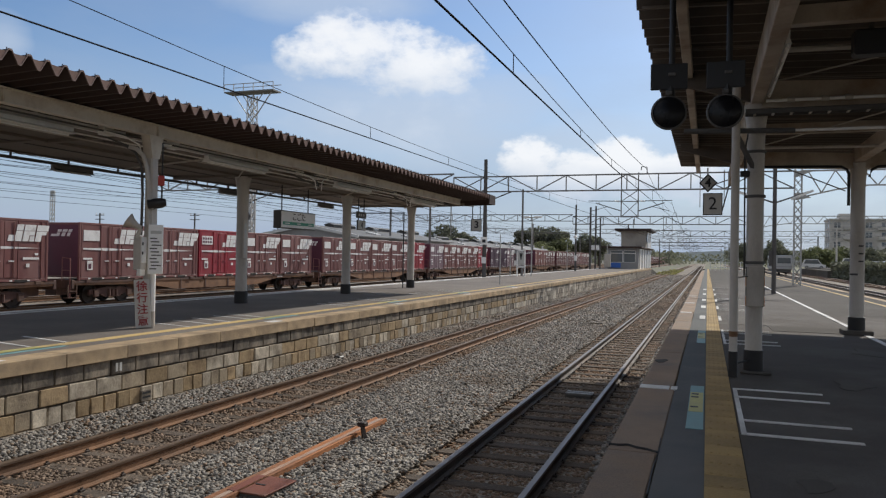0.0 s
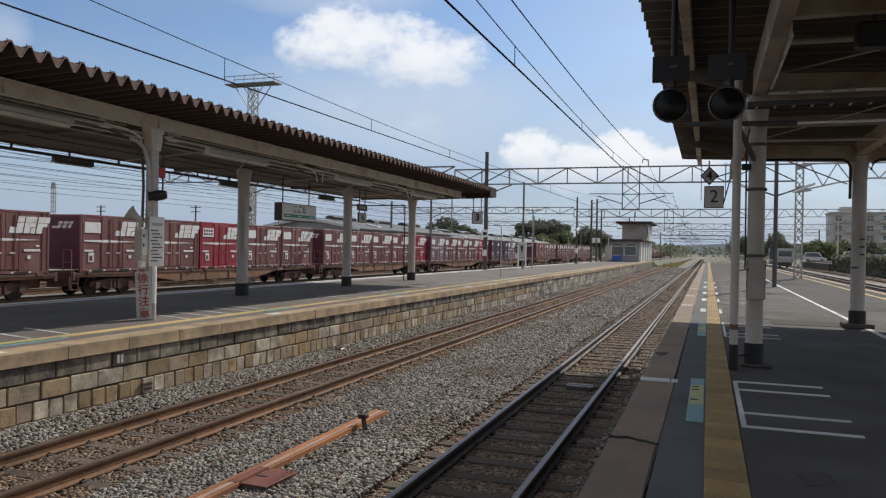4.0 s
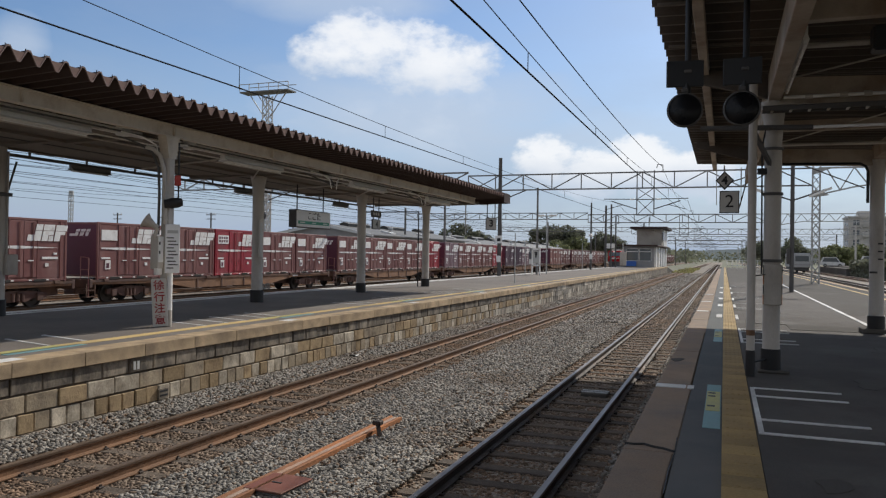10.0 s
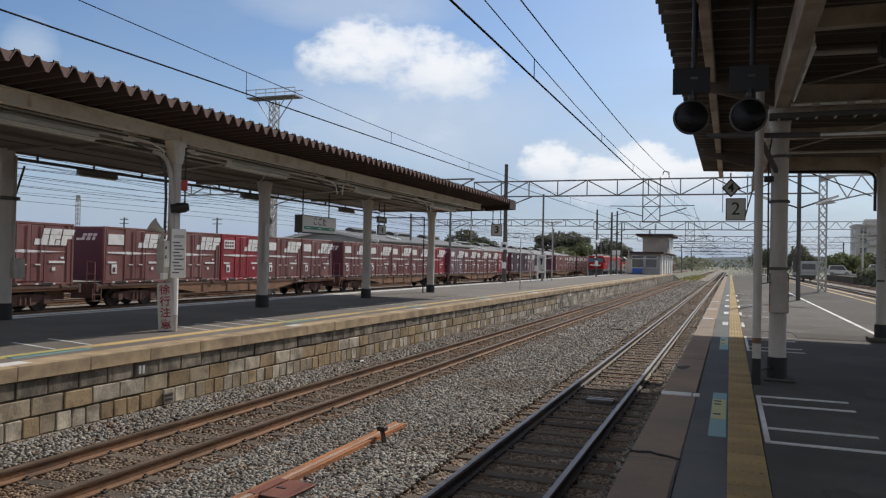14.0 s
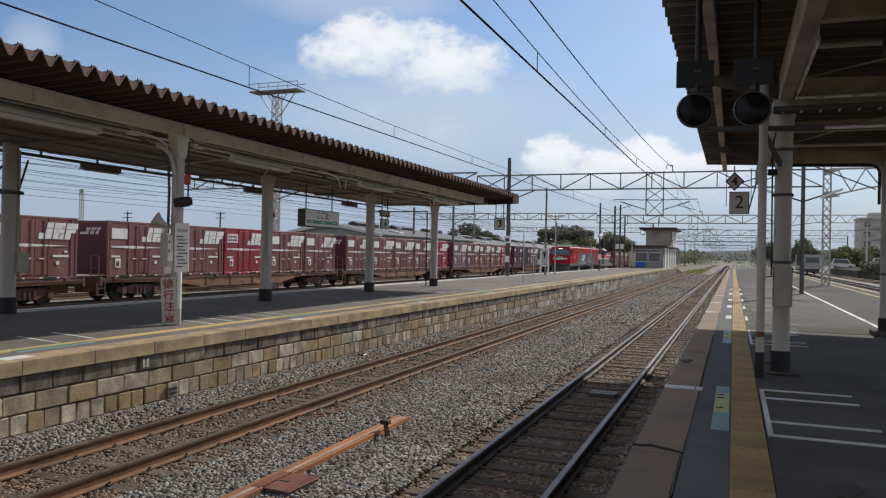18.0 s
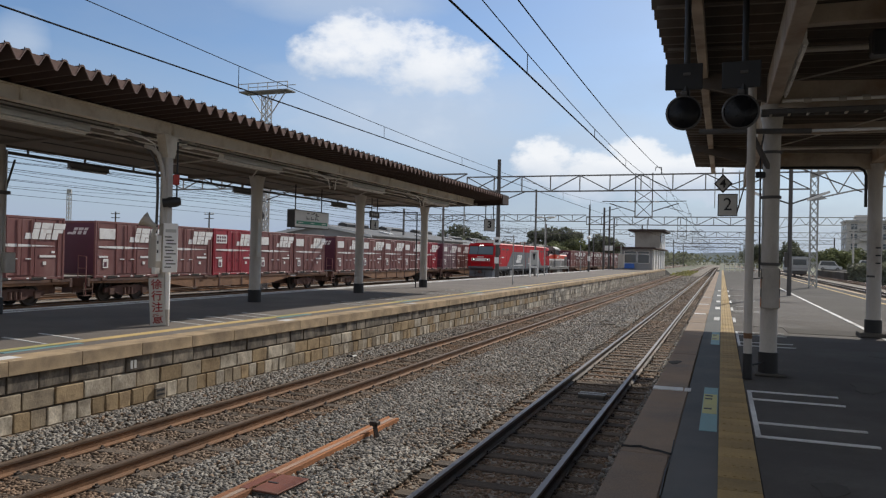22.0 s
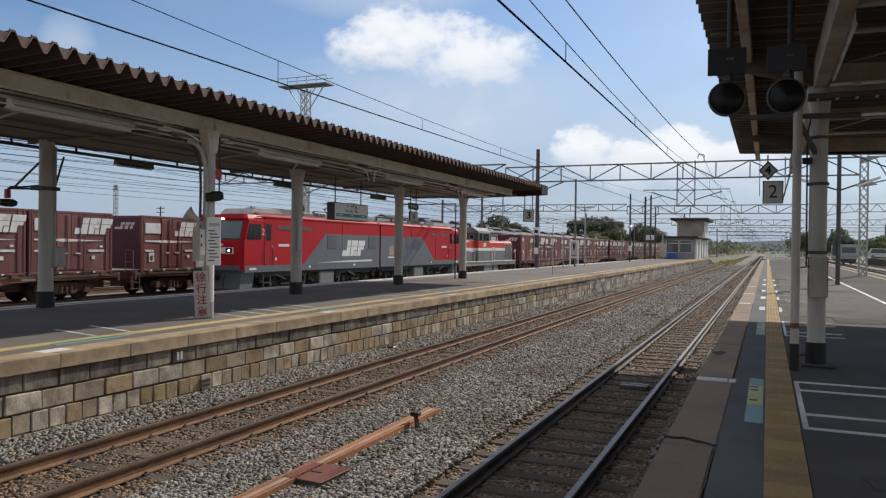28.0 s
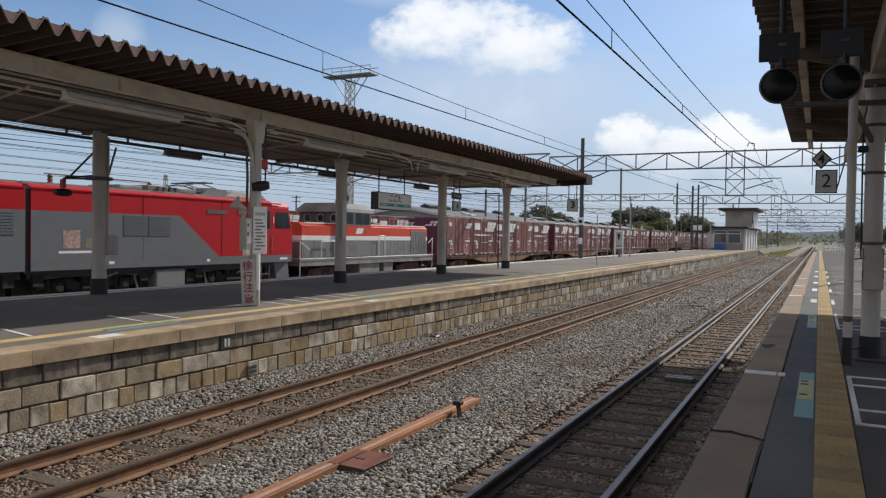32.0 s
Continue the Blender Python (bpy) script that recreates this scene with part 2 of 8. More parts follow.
def material(name, col, rough=0.6, metal=0.0, var=0.18, scale=2.0, grain=0.08, gscale=60.0, bump=0.15, dirt=None, dirt_amount=0.35,
             dscale=0.7, stretch=(1, 1, 1), rand=0.0, island=False, glow=0.0, spec=0.5, leafy=0.0):
    """Grain and stains at two scales on one base colour; dirt: a second colour in patches; rand: variation from piece to piece."""
    m = bpy.data.materials.new(name)
    m.use_nodes = True
    nt = m.node_tree
    b = nt.nodes["Principled BSDF"]
    N, L = nt.nodes.new, nt.links.new
    b.inputs["Roughness"].default_value, b.inputs["Metallic"].default_value = rough, metal
    b.inputs["Specular IOR Level"].default_value = spec
    tc, info, add, mp = N("ShaderNodeTexCoord"), N("ShaderNodeObjectInfo"), N("ShaderNodeVectorMath"), N("ShaderNodeMapping")
    add.operation = "ADD"
    cmb = N("ShaderNodeMath")
    cmb.operation = "MULTIPLY"
    cmb.inputs[1].default_value = 37.0
    L(info.outputs["Random"], cmb.inputs[0])
    L(tc.outputs["Object"], add.inputs[0])
    L(cmb.outputs[0], add.inputs[1])
    mp.inputs["Scale"].default_value = stretch
    L(add.outputs[0], mp.inputs[0])

    def noise_of(s, detail):
        n = N("ShaderNodeTexNoise")
        n.inputs["Scale"].default_value, n.inputs["Detail"].default_value = s, detail
        n.inputs["Roughness"].default_value = 0.62
        L(mp.outputs[0], n.inputs["Vector"])
        return n.outputs[0]

    def ramp(src, lo, hi, a, c):
        r = N("ShaderNodeMapRange")
        r.inputs[1].default_value, r.inputs[2].default_value, r.inputs[3].default_value, r.inputs[4].default_value = lo, hi, a, c
        L(src, r.inputs[0])
        return r.outputs[0]

    def times(a, c):
        q = N("ShaderNodeMath")
        q.operation = "MULTIPLY"
        L(a, q.inputs[0])
        L(c, q.inputs[1])
        return q.outputs[0]

    big, fine = noise_of(scale, 5), noise_of(gscale, 3)
    val = times(ramp(big, 0.3, 0.7, 1 - var, 1 + var), ramp(fine, 0.3, 0.7, 1 - grain, 1 + grain))
    if rand:
        src = info.outputs["Random"]
        if island:
            src = N("ShaderNodeNewGeometry").outputs["Random Per Island"]
        val = times(val, ramp(src, 0, 1, 1 - rand, 1 + rand))
    base = N("ShaderNodeMix")
    base.data_type = "RGBA"
    base.inputs[6].default_value, base.inputs[7].default_value = (*col, 1), (*(dirt or col), 1)
    base.inputs[0].default_value = 0.0
    if dirt:
        L(ramp(noise_of(dscale, 7), 0.62 - dirt_amount * 0.5, 0.78 - dirt_amount * 0.3, 0, 0.85), base.inputs[0])
    sc = N("ShaderNodeVectorMath")
    sc.operation = "SCALE"
    L(base.outputs[2], sc.inputs[0])
    L(val, sc.inputs["Scale"])
    L(sc.outputs[0], b.inputs["Base Color"])
    L(ramp(big, 0.3, 0.7, max(0.03, rough - 0.1), min(1, rough + 0.1)), b.inputs["Roughness"])
    if bump:
        bp = N("ShaderNodeBump")
        bp.inputs["Strength"].default_value, bp.inputs["Distance"].default_value = bump, 0.02
        L(fine, bp.inputs["Height"])
        L(bp.outputs[0], b.inputs["Normal"])
    if glow:
        b.inputs["Emission Color"].default_value, b.inputs["Emission Strength"].default_value = (*col, 1), glow
    if leafy:
        tr, mix = N("ShaderNodeBsdfTranslucent"), N("ShaderNodeMixShader")
        L(sc.outputs[0], tr.inputs["Color"])
        mix.inputs[0].default_value = leafy
        L(b.outputs[0], mix.inputs[1])
        L(tr.outputs[0], mix.inputs[2])
        L(mix.outputs[0], nt.nodes["Material Output"].inputs["Surface"])
    return m


def glass(name, tint=(0.5, 0.58, 0.6), rough=0.06, spec=0.9):
    m = material(name, tint, rough, 0.0, 0.05, 1.0, 0.0, 10, 0.0, spec=spec)
    return m


MAT = dict(
    ballast=material("ballast", (0.25, 0.22, 0.185), 0.9, var=0.16, scale=0.5, grain=0.6, gscale=14, bump=0.9, dirt=(0.20, 0.15, 0.11), dirt_amount=0.3, dscale=0.35, spec=0.15),
    stone=material("ballast_stone", (0.29, 0.268, 0.24), 0.85, var=0.18, scale=0.6, grain=0.2, gscale=60, bump=0.2, rand=0.38, island=True, dirt=(0.21, 0.16, 0.12), dirt_amount=0.24, dscale=0.5, spec=0.15),
    stone_rusty=material("rust_stained_stone", (0.245, 0.19, 0.145), 0.85, var=0.2, scale=0.6, grain=0.2, gscale=60, bump=0.2, rand=0.4, island=True, dirt=(0.2, 0.125, 0.08), dirt_amount=0.45, dscale=0.6, spec=0.15),
    earth=material("earth", (0.13, 0.12, 0.09), 0.95, var=0.3, scale=0.2, grain=0.3, gscale=9, bump=0.6, dirt=(0.12, 0.14, 0.06), dirt_amount=0.5, dscale=0.05),
    rail_bright=material("polished_rail_head", (0.24, 0.215, 0.2), 0.42, 0.35, 0.1, 1.0, 0.05, 40, 0.05, stretch=(1, 0.05, 1), spec=0.25),
    rail_dark=material("dark_rail_side", (0.075, 0.062, 0.055), 0.75, 0.2, 0.3, 2.0, 0.2, 60, 0.3, dirt=(0.16, 0.09, 0.05), dirt_amount=0.3),
    rail_dull=material("dull_brown_rail_head", (0.21, 0.15, 0.11), 0.5, 0.5, 0.2, 2.0, 0.1, 50, 0.1),
    rail_rust=material("rusty_rail_side", (0.23, 0.125, 0.068), 0.8, 0.1, 0.3, 3.0, 0.25, 60, 0.3, dirt=(0.12, 0.07, 0.045), dirt_amount=0.3),
    rust_orange=material("orange_rust", (0.42, 0.17, 0.065), 0.8, 0.1, 0.25, 4.0, 0.25, 70, 0.3, dirt=(0.2, 0.1, 0.06), dirt_amount=0.3, stretch=(1, 0.3, 1)),
    light_rust=material("pale_rust", (0.42, 0.3, 0.23), 0.7, 0.0, 0.2, 3.0, 0.2, 60, 0.2, dirt=(0.4, 0.19, 0.09), dirt_amount=0.4),
    rust_plate=material("red_oxide_paint", (0.2, 0.062, 0.04), 0.7, 0.0, 0.15, 4.0, 0.12, 60, 0.15, dirt=(0.2, 0.13, 0.09), dirt_amount=0.2),
    sleeper=material("old_sleeper", (0.145, 0.115, 0.09), 0.9, var=0.3, scale=2.5, grain=0.3, gscale=50, bump=0.5, rand=0.25, dirt=(0.1, 0.085, 0.075), dirt_amount=0.4, stretch=(0.3, 1, 1), spec=0.15),
    clip=material("rail_clip_iron", (0.06, 0.045, 0.038), 0.7, 0.4, 0.2, 8, 0.2, 60, 0.2),
    asphalt=material("platform_asphalt", (0.112, 0.1, 0.091), 0.88, var=0.2, scale=0.6, grain=0.3, gscale=110, bump=0.4, dirt=(0.155, 0.142, 0.13), dirt_amount=0.3, dscale=0.8, spec=0.15),
    # lighter than the near platform's asphalt: brighter shade there put into the colour
    asphalt_left=material("island_platform_asphalt", (0.205, 0.18, 0.16), 0.88, var=0.14, scale=0.45, grain=0.2, gscale=150, bump=0.3, dirt=(0.25, 0.225, 0.2), dirt_amount=0.32, dscale=0.35, spec=0.15),
    lip_brown=material("pale_eave_tab", (0.22, 0.14, 0.12), 0.75, var=0.16, scale=2, grain=0.1, gscale=40, bump=0.05, dirt=(0.16, 0.1, 0.085), dirt_amount=0.3, spec=0.2),
    rim_brown=material("paler_roof_edge", (0.17, 0.105, 0.088), 0.7, var=0.15, scale=3, grain=0.1, bump=0.05),
    # sunlight along the back edge is put into this pale concrete
    sun_pale_edge=material("sun_paled_concrete_edge", (0.66, 0.64, 0.6), 0.85, var=0.16, scale=1.2, grain=0.12, gscale=80, bump=0.2, spec=0.15),
    asphalt_light=material("worn_asphalt", (0.125, 0.116, 0.106), 0.88, var=0.14, scale=0.5, grain=0.2, gscale=130, bump=0.3, dirt=(0.155, 0.148, 0.138), dirt_amount=0.3, dscale=0.3, spec=0.04),
    coping=material("coping_stone", (0.55, 0.41, 0.26), 0.85, var=0.16, scale=1.2, grain=0.16, gscale=80, bump=0.3, rand=0.04, dirt=(0.28, 0.215, 0.15), dirt_amount=0.42, dscale=1.6, spec=0.15),
    coping_r=material("brown_coping_slab", (0.335, 0.242, 0.172), 0.85, var=0.14, scale=1.0, grain=0.15, gscale=80, bump=0.3, rand=0.08, dirt=(0.24, 0.2, 0.17), dirt_amount=0.35, dscale=0.9, spec=0.15),
    block=material("wall_block", (0.47, 0.385, 0.275), 0.88, var=0.28, scale=3.2, grain=0.16, gscale=30, bump=0.35, rand=0.2, dirt=(0.11, 0.088, 0.07), dirt_amount=0.42, dscale=3.2, stretch=(1, 1, 0.8), spec=0.15),
    block_tan=material("ochre_wall_block", (0.47, 0.35, 0.21), 0.88, var=0.3, scale=3.6, grain=0.16, gscale=30, bump=0.35, rand=0.2, dirt=(0.13, 0.092, 0.06), dirt_amount=0.46, dscale=3.6, stretch=(1, 1, 0.8), spec=0.15),
    block_pale=material("pale_wall_block", (0.56, 0.49, 0.39), 0.88, var=0.22, scale=3.2, grain=0.16, gscale=30, bump=0.35, rand=0.14, dirt=(0.2, 0.165, 0.125), dirt_amount=0.4, dscale=3.0, stretch=(1, 1, 0.8), spec=0.15),
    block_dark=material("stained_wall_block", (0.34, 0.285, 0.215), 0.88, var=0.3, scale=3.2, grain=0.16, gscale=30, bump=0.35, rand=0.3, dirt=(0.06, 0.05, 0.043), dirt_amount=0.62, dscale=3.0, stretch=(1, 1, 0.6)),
    footing=material("concrete_footing", (0.34, 0.29, 0.235), 0.9, var=0.2, scale=1.5, grain=0.15, gscale=40, bump=0.3, dirt=(0.16, 0.13, 0.1), dirt_amount=0.4, dscale=1.0, spec=0.15),
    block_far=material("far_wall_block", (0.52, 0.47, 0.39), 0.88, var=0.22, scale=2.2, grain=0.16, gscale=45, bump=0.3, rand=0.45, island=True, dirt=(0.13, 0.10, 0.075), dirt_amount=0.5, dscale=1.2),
    paint_dull=material("dull_cream_beam_paint", (0.52, 0.45, 0.365), 0.6, var=0.16, scale=1.3, grain=0.05, gscale=50, bump=0.06, dirt=(0.24, 0.15, 0.09), dirt_amount=0.38, dscale=1.1),
    roof_under=material("dull_roof_underside", (0.13, 0.11, 0.093), 0.7, 0.0, 0.14, 1.0, 0.08, 40, 0.1, dirt=(0.085, 0.065, 0.052), dirt_amount=0.3, stretch=(0.3, 1, 1), spec=0.15),
    mortar=material("dark_joint", (0.095, 0.075, 0.058), 0.95, var=0.2, scale=4, grain=0.2, gscale=50, bump=0.4),
    tactile=material("tactile_tile", (0.47, 0.33, 0.15), 0.8, var=0.12, scale=2.0, grain=0.14, gscale=70, bump=0.4, rand=0.1, dirt=(0.33, 0.24, 0.12), dirt_amount=0.35, dscale=1.2, spec=0.15),
    yellow=material("yellow_line", (0.66, 0.48, 0.22), 0.8, var=0.12, scale=2.0, grain=0.12, gscale=70, bump=0.2, dirt=(0.4, 0.31, 0.18), dirt_amount=0.3, spec=0.15),
    white_line=material("white_line", (0.78, 0.77, 0.75), 0.75, var=0.12, scale=3.0, grain=0.12, gscale=70, bump=0.15, dirt=(0.42, 0.41, 0.4), dirt_amount=0.3, spec=0.15),
    sticker_blue=material("blue_sticker", (0.2, 0.36, 0.37), 0.6, var=0.1, scale=5, grain=0.1, bump=0.05),
    sticker_yellow=material("yellow_sticker", (0.5, 0.47, 0.17), 0.6, var=0.1, scale=5, grain=0.1, bump=0.05),
    paint_grey=material("grey_steel_paint", (0.53, 0.49, 0.44), 0.5, var=0.1, scale=1.5, grain=0.05, gscale=50, bump=0.06, dirt=(0.36, 0.31, 0.26), dirt_amount=0.25, dscale=1.8, stretch=(1, 1, 0.4)),
    paint_cream=material("cream_beam_paint", (0.7, 0.64, 0.54), 0.55, var=0.12, scale=1.3, grain=0.05, gscale=50, bump=0.06, dirt=(0.33, 0.25, 0.18), dirt_amount=0.3, dscale=1.3),
    paint_white=material("white_paint", (0.88, 0.88, 0.87), 0.5, var=0.05, scale=2.0, grain=0.04, gscale=50, bump=0.04, dirt=(0.62, 0.6, 0.57), dirt_amount=0.14),
    black=material("black_paint", (0.018, 0.018, 0.02), 0.5, var=0.2, scale=3, grain=0.1, bump=0.08),
    black_gloss=material("black_lens", (0.01, 0.01, 0.012), 0.3, var=0.05, scale=3, grain=0.0, bump=0.0, spec=0.25),
    roof=material("brown_roof_sheet", (0.068, 0.046, 0.042), 0.6, 0.0, 0.14, 1.0, 0.08, 40, 0.1, dirt=(0.07, 0.052, 0.045), dirt_amount=0.25, stretch=(0.3, 1, 1), spec=0.15),
    soffit=material("roof_sheet_underside", (0.2, 0.168, 0.14), 0.7, 0.0, 0.18, 1.0, 0.1, 40, 0.1, dirt=(0.15, 0.115, 0.09), dirt_amount=0.35, stretch=(0.3, 1, 1)),
    galv=material("galvanised_steel", (0.44, 0.44, 0.43), 0.55, 0.15, 0.15, 3, 0.08, 50, 0.08),
    steel_dark=material("dark_steel", (0.10, 0.095, 0.092), 0.65, 0.1, 0.18, 2, 0.1, 50, 0.1),
    beam_grey=material("gantry_steel", (0.19, 0.185, 0.18), 0.65, 0.1, 0.18, 2, 0.1, 40, 0.1),
    wire=material("weathered_wire", (0.03, 0.03, 0.033), 0.95, 0.0, 0.1, 1, 0, 10, 0, spec=0.05),
    sign_grey=material("sign_face_grey", (0.52, 0.52, 0.50), 0.5, var=0.06, scale=3, grain=0.03, bump=0.02),
    sign_white=material("sign_face_white", (0.9, 0.9, 0.89), 0.45, var=0.03, scale=3, grain=0.02, bump=0.02),
    sign_green=material("sign_green_band", (0.07, 0.36, 0.24), 0.5, var=0.05, scale=3, grain=0.02, bump=0.0),
    ink=material("black_ink", (0.02, 0.02, 0.022), 0.6, var=0.05, scale=3, grain=0.02, bump=0.0),
    ink_red=material("dark_red_ink", (0.28, 0.012, 0.02), 0.6, var=0.15, scale=9, grain=0.05, bump=0.0),
    red_box=material("red_enamel", (0.45, 0.04, 0.03), 0.4, var=0.1, scale=3, grain=0.05, bump=0.05),
    lamp_white=material("lamp_housing", (0.88, 0.87, 0.84), 0.45, var=0.06, scale=3, grain=0.03, bump=0.03),
    tube=material("fluorescent_tube", (0.8, 0.8, 0.79), 0.3, var=0.02, scale=3, grain=0.0, bump=0.0),
)
C_MAROON = material("maroon_container_paint", (0.175, 0.06, 0.056), 0.5, 0.0, 0.16, 0.9, 0.06, 40, 0.08, dirt=(0.24, 0.12, 0.11), dirt_amount=0.36, dscale=1.1, stretch=(1, 1, 0.35), rand=0.07)
C_RED = material("fresh_red_container_paint", (0.32, 0.022, 0.038), 0.42, 0.0, 0.12, 0.9, 0.05, 40, 0.06, dirt=(0.2, 0.05, 0.05), dirt_amount=0.25, dscale=1.0, stretch=(1, 1, 0.35), rand=0.05)
C_BROWN = material("faded_container_paint", (0.235, 0.075, 0.068), 0.6, 0.0, 0.18, 0.8, 0.08, 40, 0.08, dirt=(0.32, 0.2, 0.18), dirt_amount=0.4, dscale=0.8, stretch=(1, 1, 0.35), rand=0.07)
# dark violet carries the shade on the end walls; also used for print
C_PURPLE = material("violet_end_shade_and_print", (0.11, 0.03, 0.055), 0.6, 0.0, 0.15, 1.0, 0.06, 40, 0.08, rand=0.1)
C_VIOLET = material("faded_violet_container_paint", (0.17, 0.085, 0.11), 0.6, 0.0, 0.18, 0.8, 0.08, 40, 0.08, dirt=(0.28, 0.22, 0.24), dirt_amount=0.4, dscale=0.8, stretch=(1, 1, 0.35), rand=0.07)
C_DEEP = material("deep_violet_container_paint", (0.075, 0.036, 0.062), 0.6, 0.0, 0.18, 0.8, 0.08, 40, 0.08, dirt=(0.12, 0.075, 0.095), dirt_amount=0.36, dscale=0.8, stretch=(1, 1, 0.35), rand=0.07)
C_WHITE = material("worn_white_marking", (0.8, 0.79, 0.78), 0.6, 0.0, 0.1, 3, 0.06, 40, 0.0, dirt=(0.5, 0.42, 0.4), dirt_amount=0.14, dscale=2.5)
C_POCKET = material("fork_pocket_black", (0.02, 0.017, 0.016), 0.8, 0.0, 0.1, 3, 0.06, 40, 0.0)
W_FRAME = material("brown_wagon_frame", (0.095, 0.052, 0.042), 0.7, 0.1, 0.25, 1.4, 0.12, 40, 0.15, dirt=(0.19, 0.1, 0.06), dirt_amount=0.35, dscale=1.0)
W_ORANGE = material("ochre_wagon_sill", (0.26, 0.135, 0.07), 0.7, 0.05, 0.22, 1.6, 0.12, 40, 0.12, dirt=(0.17, 0.085, 0.05), dirt_amount=0.4, dscale=1.1)
W_BOGIE = material("grimy_bogie", (0.115, 0.062, 0.052), 0.8, 0.2, 0.3, 2.5, 0.15, 40, 0.2, dirt=(0.15, 0.1, 0.07), dirt_amount=0.3)
W_WHEEL = material("wheel_steel", (0.06, 0.05, 0.045), 0.6, 0.5, 0.2, 2.5, 0.1, 40, 0.1)
L_RED = material("locomotive_red", (0.50, 0.012, 0.02), 0.5, 0.0, 0.06, 0.8, 0.03, 40, 0.02, dirt=(0.36, 0.02, 0.024), dirt_amount=0.18, dscale=0.8, spec=0.2)
# near black: the shade under the body is put into this colour
L_BOGIE = material("shade_dark_bogie", (0.03, 0.028, 0.027), 0.7, 0.1, 0.3, 2.5, 0.15, 40, 0.2, dirt=(0.07, 0.058, 0.05), dirt_amount=0.26, dscale=2.0, spec=0.2)
L_GREY = material("locomotive_grey", (0.15, 0.165, 0.185), 0.5, 0.0, 0.07, 0.8, 0.03, 40, 0.02, dirt=(0.13, 0.125, 0.125), dirt_amount=0.25, dscale=0.8)
L_SKIRT = material("locomotive_light_grey", (0.23, 0.235, 0.24), 0.5, 0.0, 0.1, 1.2, 0.05, 40, 0.04, dirt=(0.14, 0.12, 0.1), dirt_amount=0.32, dscale=1.2)
L_ROOF = material("locomotive_roof_grey", (0.27, 0.27, 0.26), 0.65, 0.0, 0.18, 1.2, 0.06, 40, 0.06, dirt=(0.12, 0.1, 0.08), dirt_amount=0.35)
L_SEAM = material("panel_seam_shadow_gap", (0.05, 0.04, 0.04), 0.8, 0.0, 0.1, 2, 0.05, 40, 0.0)
L_WHITE = material("locomotive_white", (0.86, 0.86, 0.85), 0.45, 0.0, 0.05, 2, 0.03, 40, 0.0)
L_ORANGE = material("diesel_vermilion", (0.68, 0.065, 0.022), 0.4, 0.0, 0.08, 0.8, 0.03, 40, 0.03, dirt=(0.4, 0.06, 0.03), dirt_amount=0.2)
L_GLASS = glass("cab_glass", (0.018, 0.022, 0.026), 0.08, 0.35)
L_LAMP = material("headlamp", (1.0, 0.97, 0.9), 0.3, 0, 0, 1, 0, 10, 0, glow=2.5)
# blue-grey tint stands for the sky mirrored in the windscreens
L_SCREEN = glass("cab_windscreen", (0.13, 0.17, 0.19), 0.06, 0.9)
# haze is put into these greens: paler and greyer than real leaves
LEAF_A = material("haze_paled_leaf_dark", (0.165, 0.175, 0.12), 0.7, var=0.3, scale=0.6, grain=0.2, gscale=8, bump=0.0, rand=0.45, island=True, leafy=0.4)
LEAF_B = material("haze_paled_leaf_light", (0.19, 0.21, 0.1), 0.7, var=0.3, scale=0.6, grain=0.2, gscale=8, bump=0.0, rand=0.45, island=True, leafy=0.4)
BARK = material("bark", (0.09, 0.07, 0.05), 0.9, var=0.25, scale=3, grain=0.2, gscale=30, bump=0.4)

# ---- ground, tracks, platforms ----
RAIL, BED = -0.90, -1.10          # top of the rails, top of the ballast bed; the platforms lie at z = 0
EDGE_R, EDGE_L, BACK_L, BACK_R = -0.73, -8.65, -15.7, 6.9


def build_ground():
    m = Mesh()
    xs = [-2500, -400, -60, 30, 400, 2500]
    ys = [-60, 400, 1200, 4000]
    for a in range(len(xs) - 1):
        for c in range(len(ys) - 1):
            m.add([(xs[a], ys[c], BED), (xs[a + 1], ys[c], BED), (xs[a + 1], ys[c + 1], BED), (xs[a], ys[c + 1], BED)], [(0, 1, 2, 3)])
    single("ground", m, MAT["earth"], "brown and green open ground of the rail yard", "ground", kind="structure")
    for x0, x1 in ((-58, BACK_L + 0.05), (EDGE_L + 0.03, EDGE_R - 0.03), (BACK_R - 0.05, 20.5)):
        b = Mesh().add([(x0, -30, BED + 0.02), (x1, -30, BED + 0.02), (x1, 520, BED + 0.02), (x0, 520, BED + 0.02)], [(0, 1, 2, 3)])
        single("ballast_bed", b, MAT["ballast"], "grey crushed-stone ballast bed under the tracks", "ballast", kind="structure")


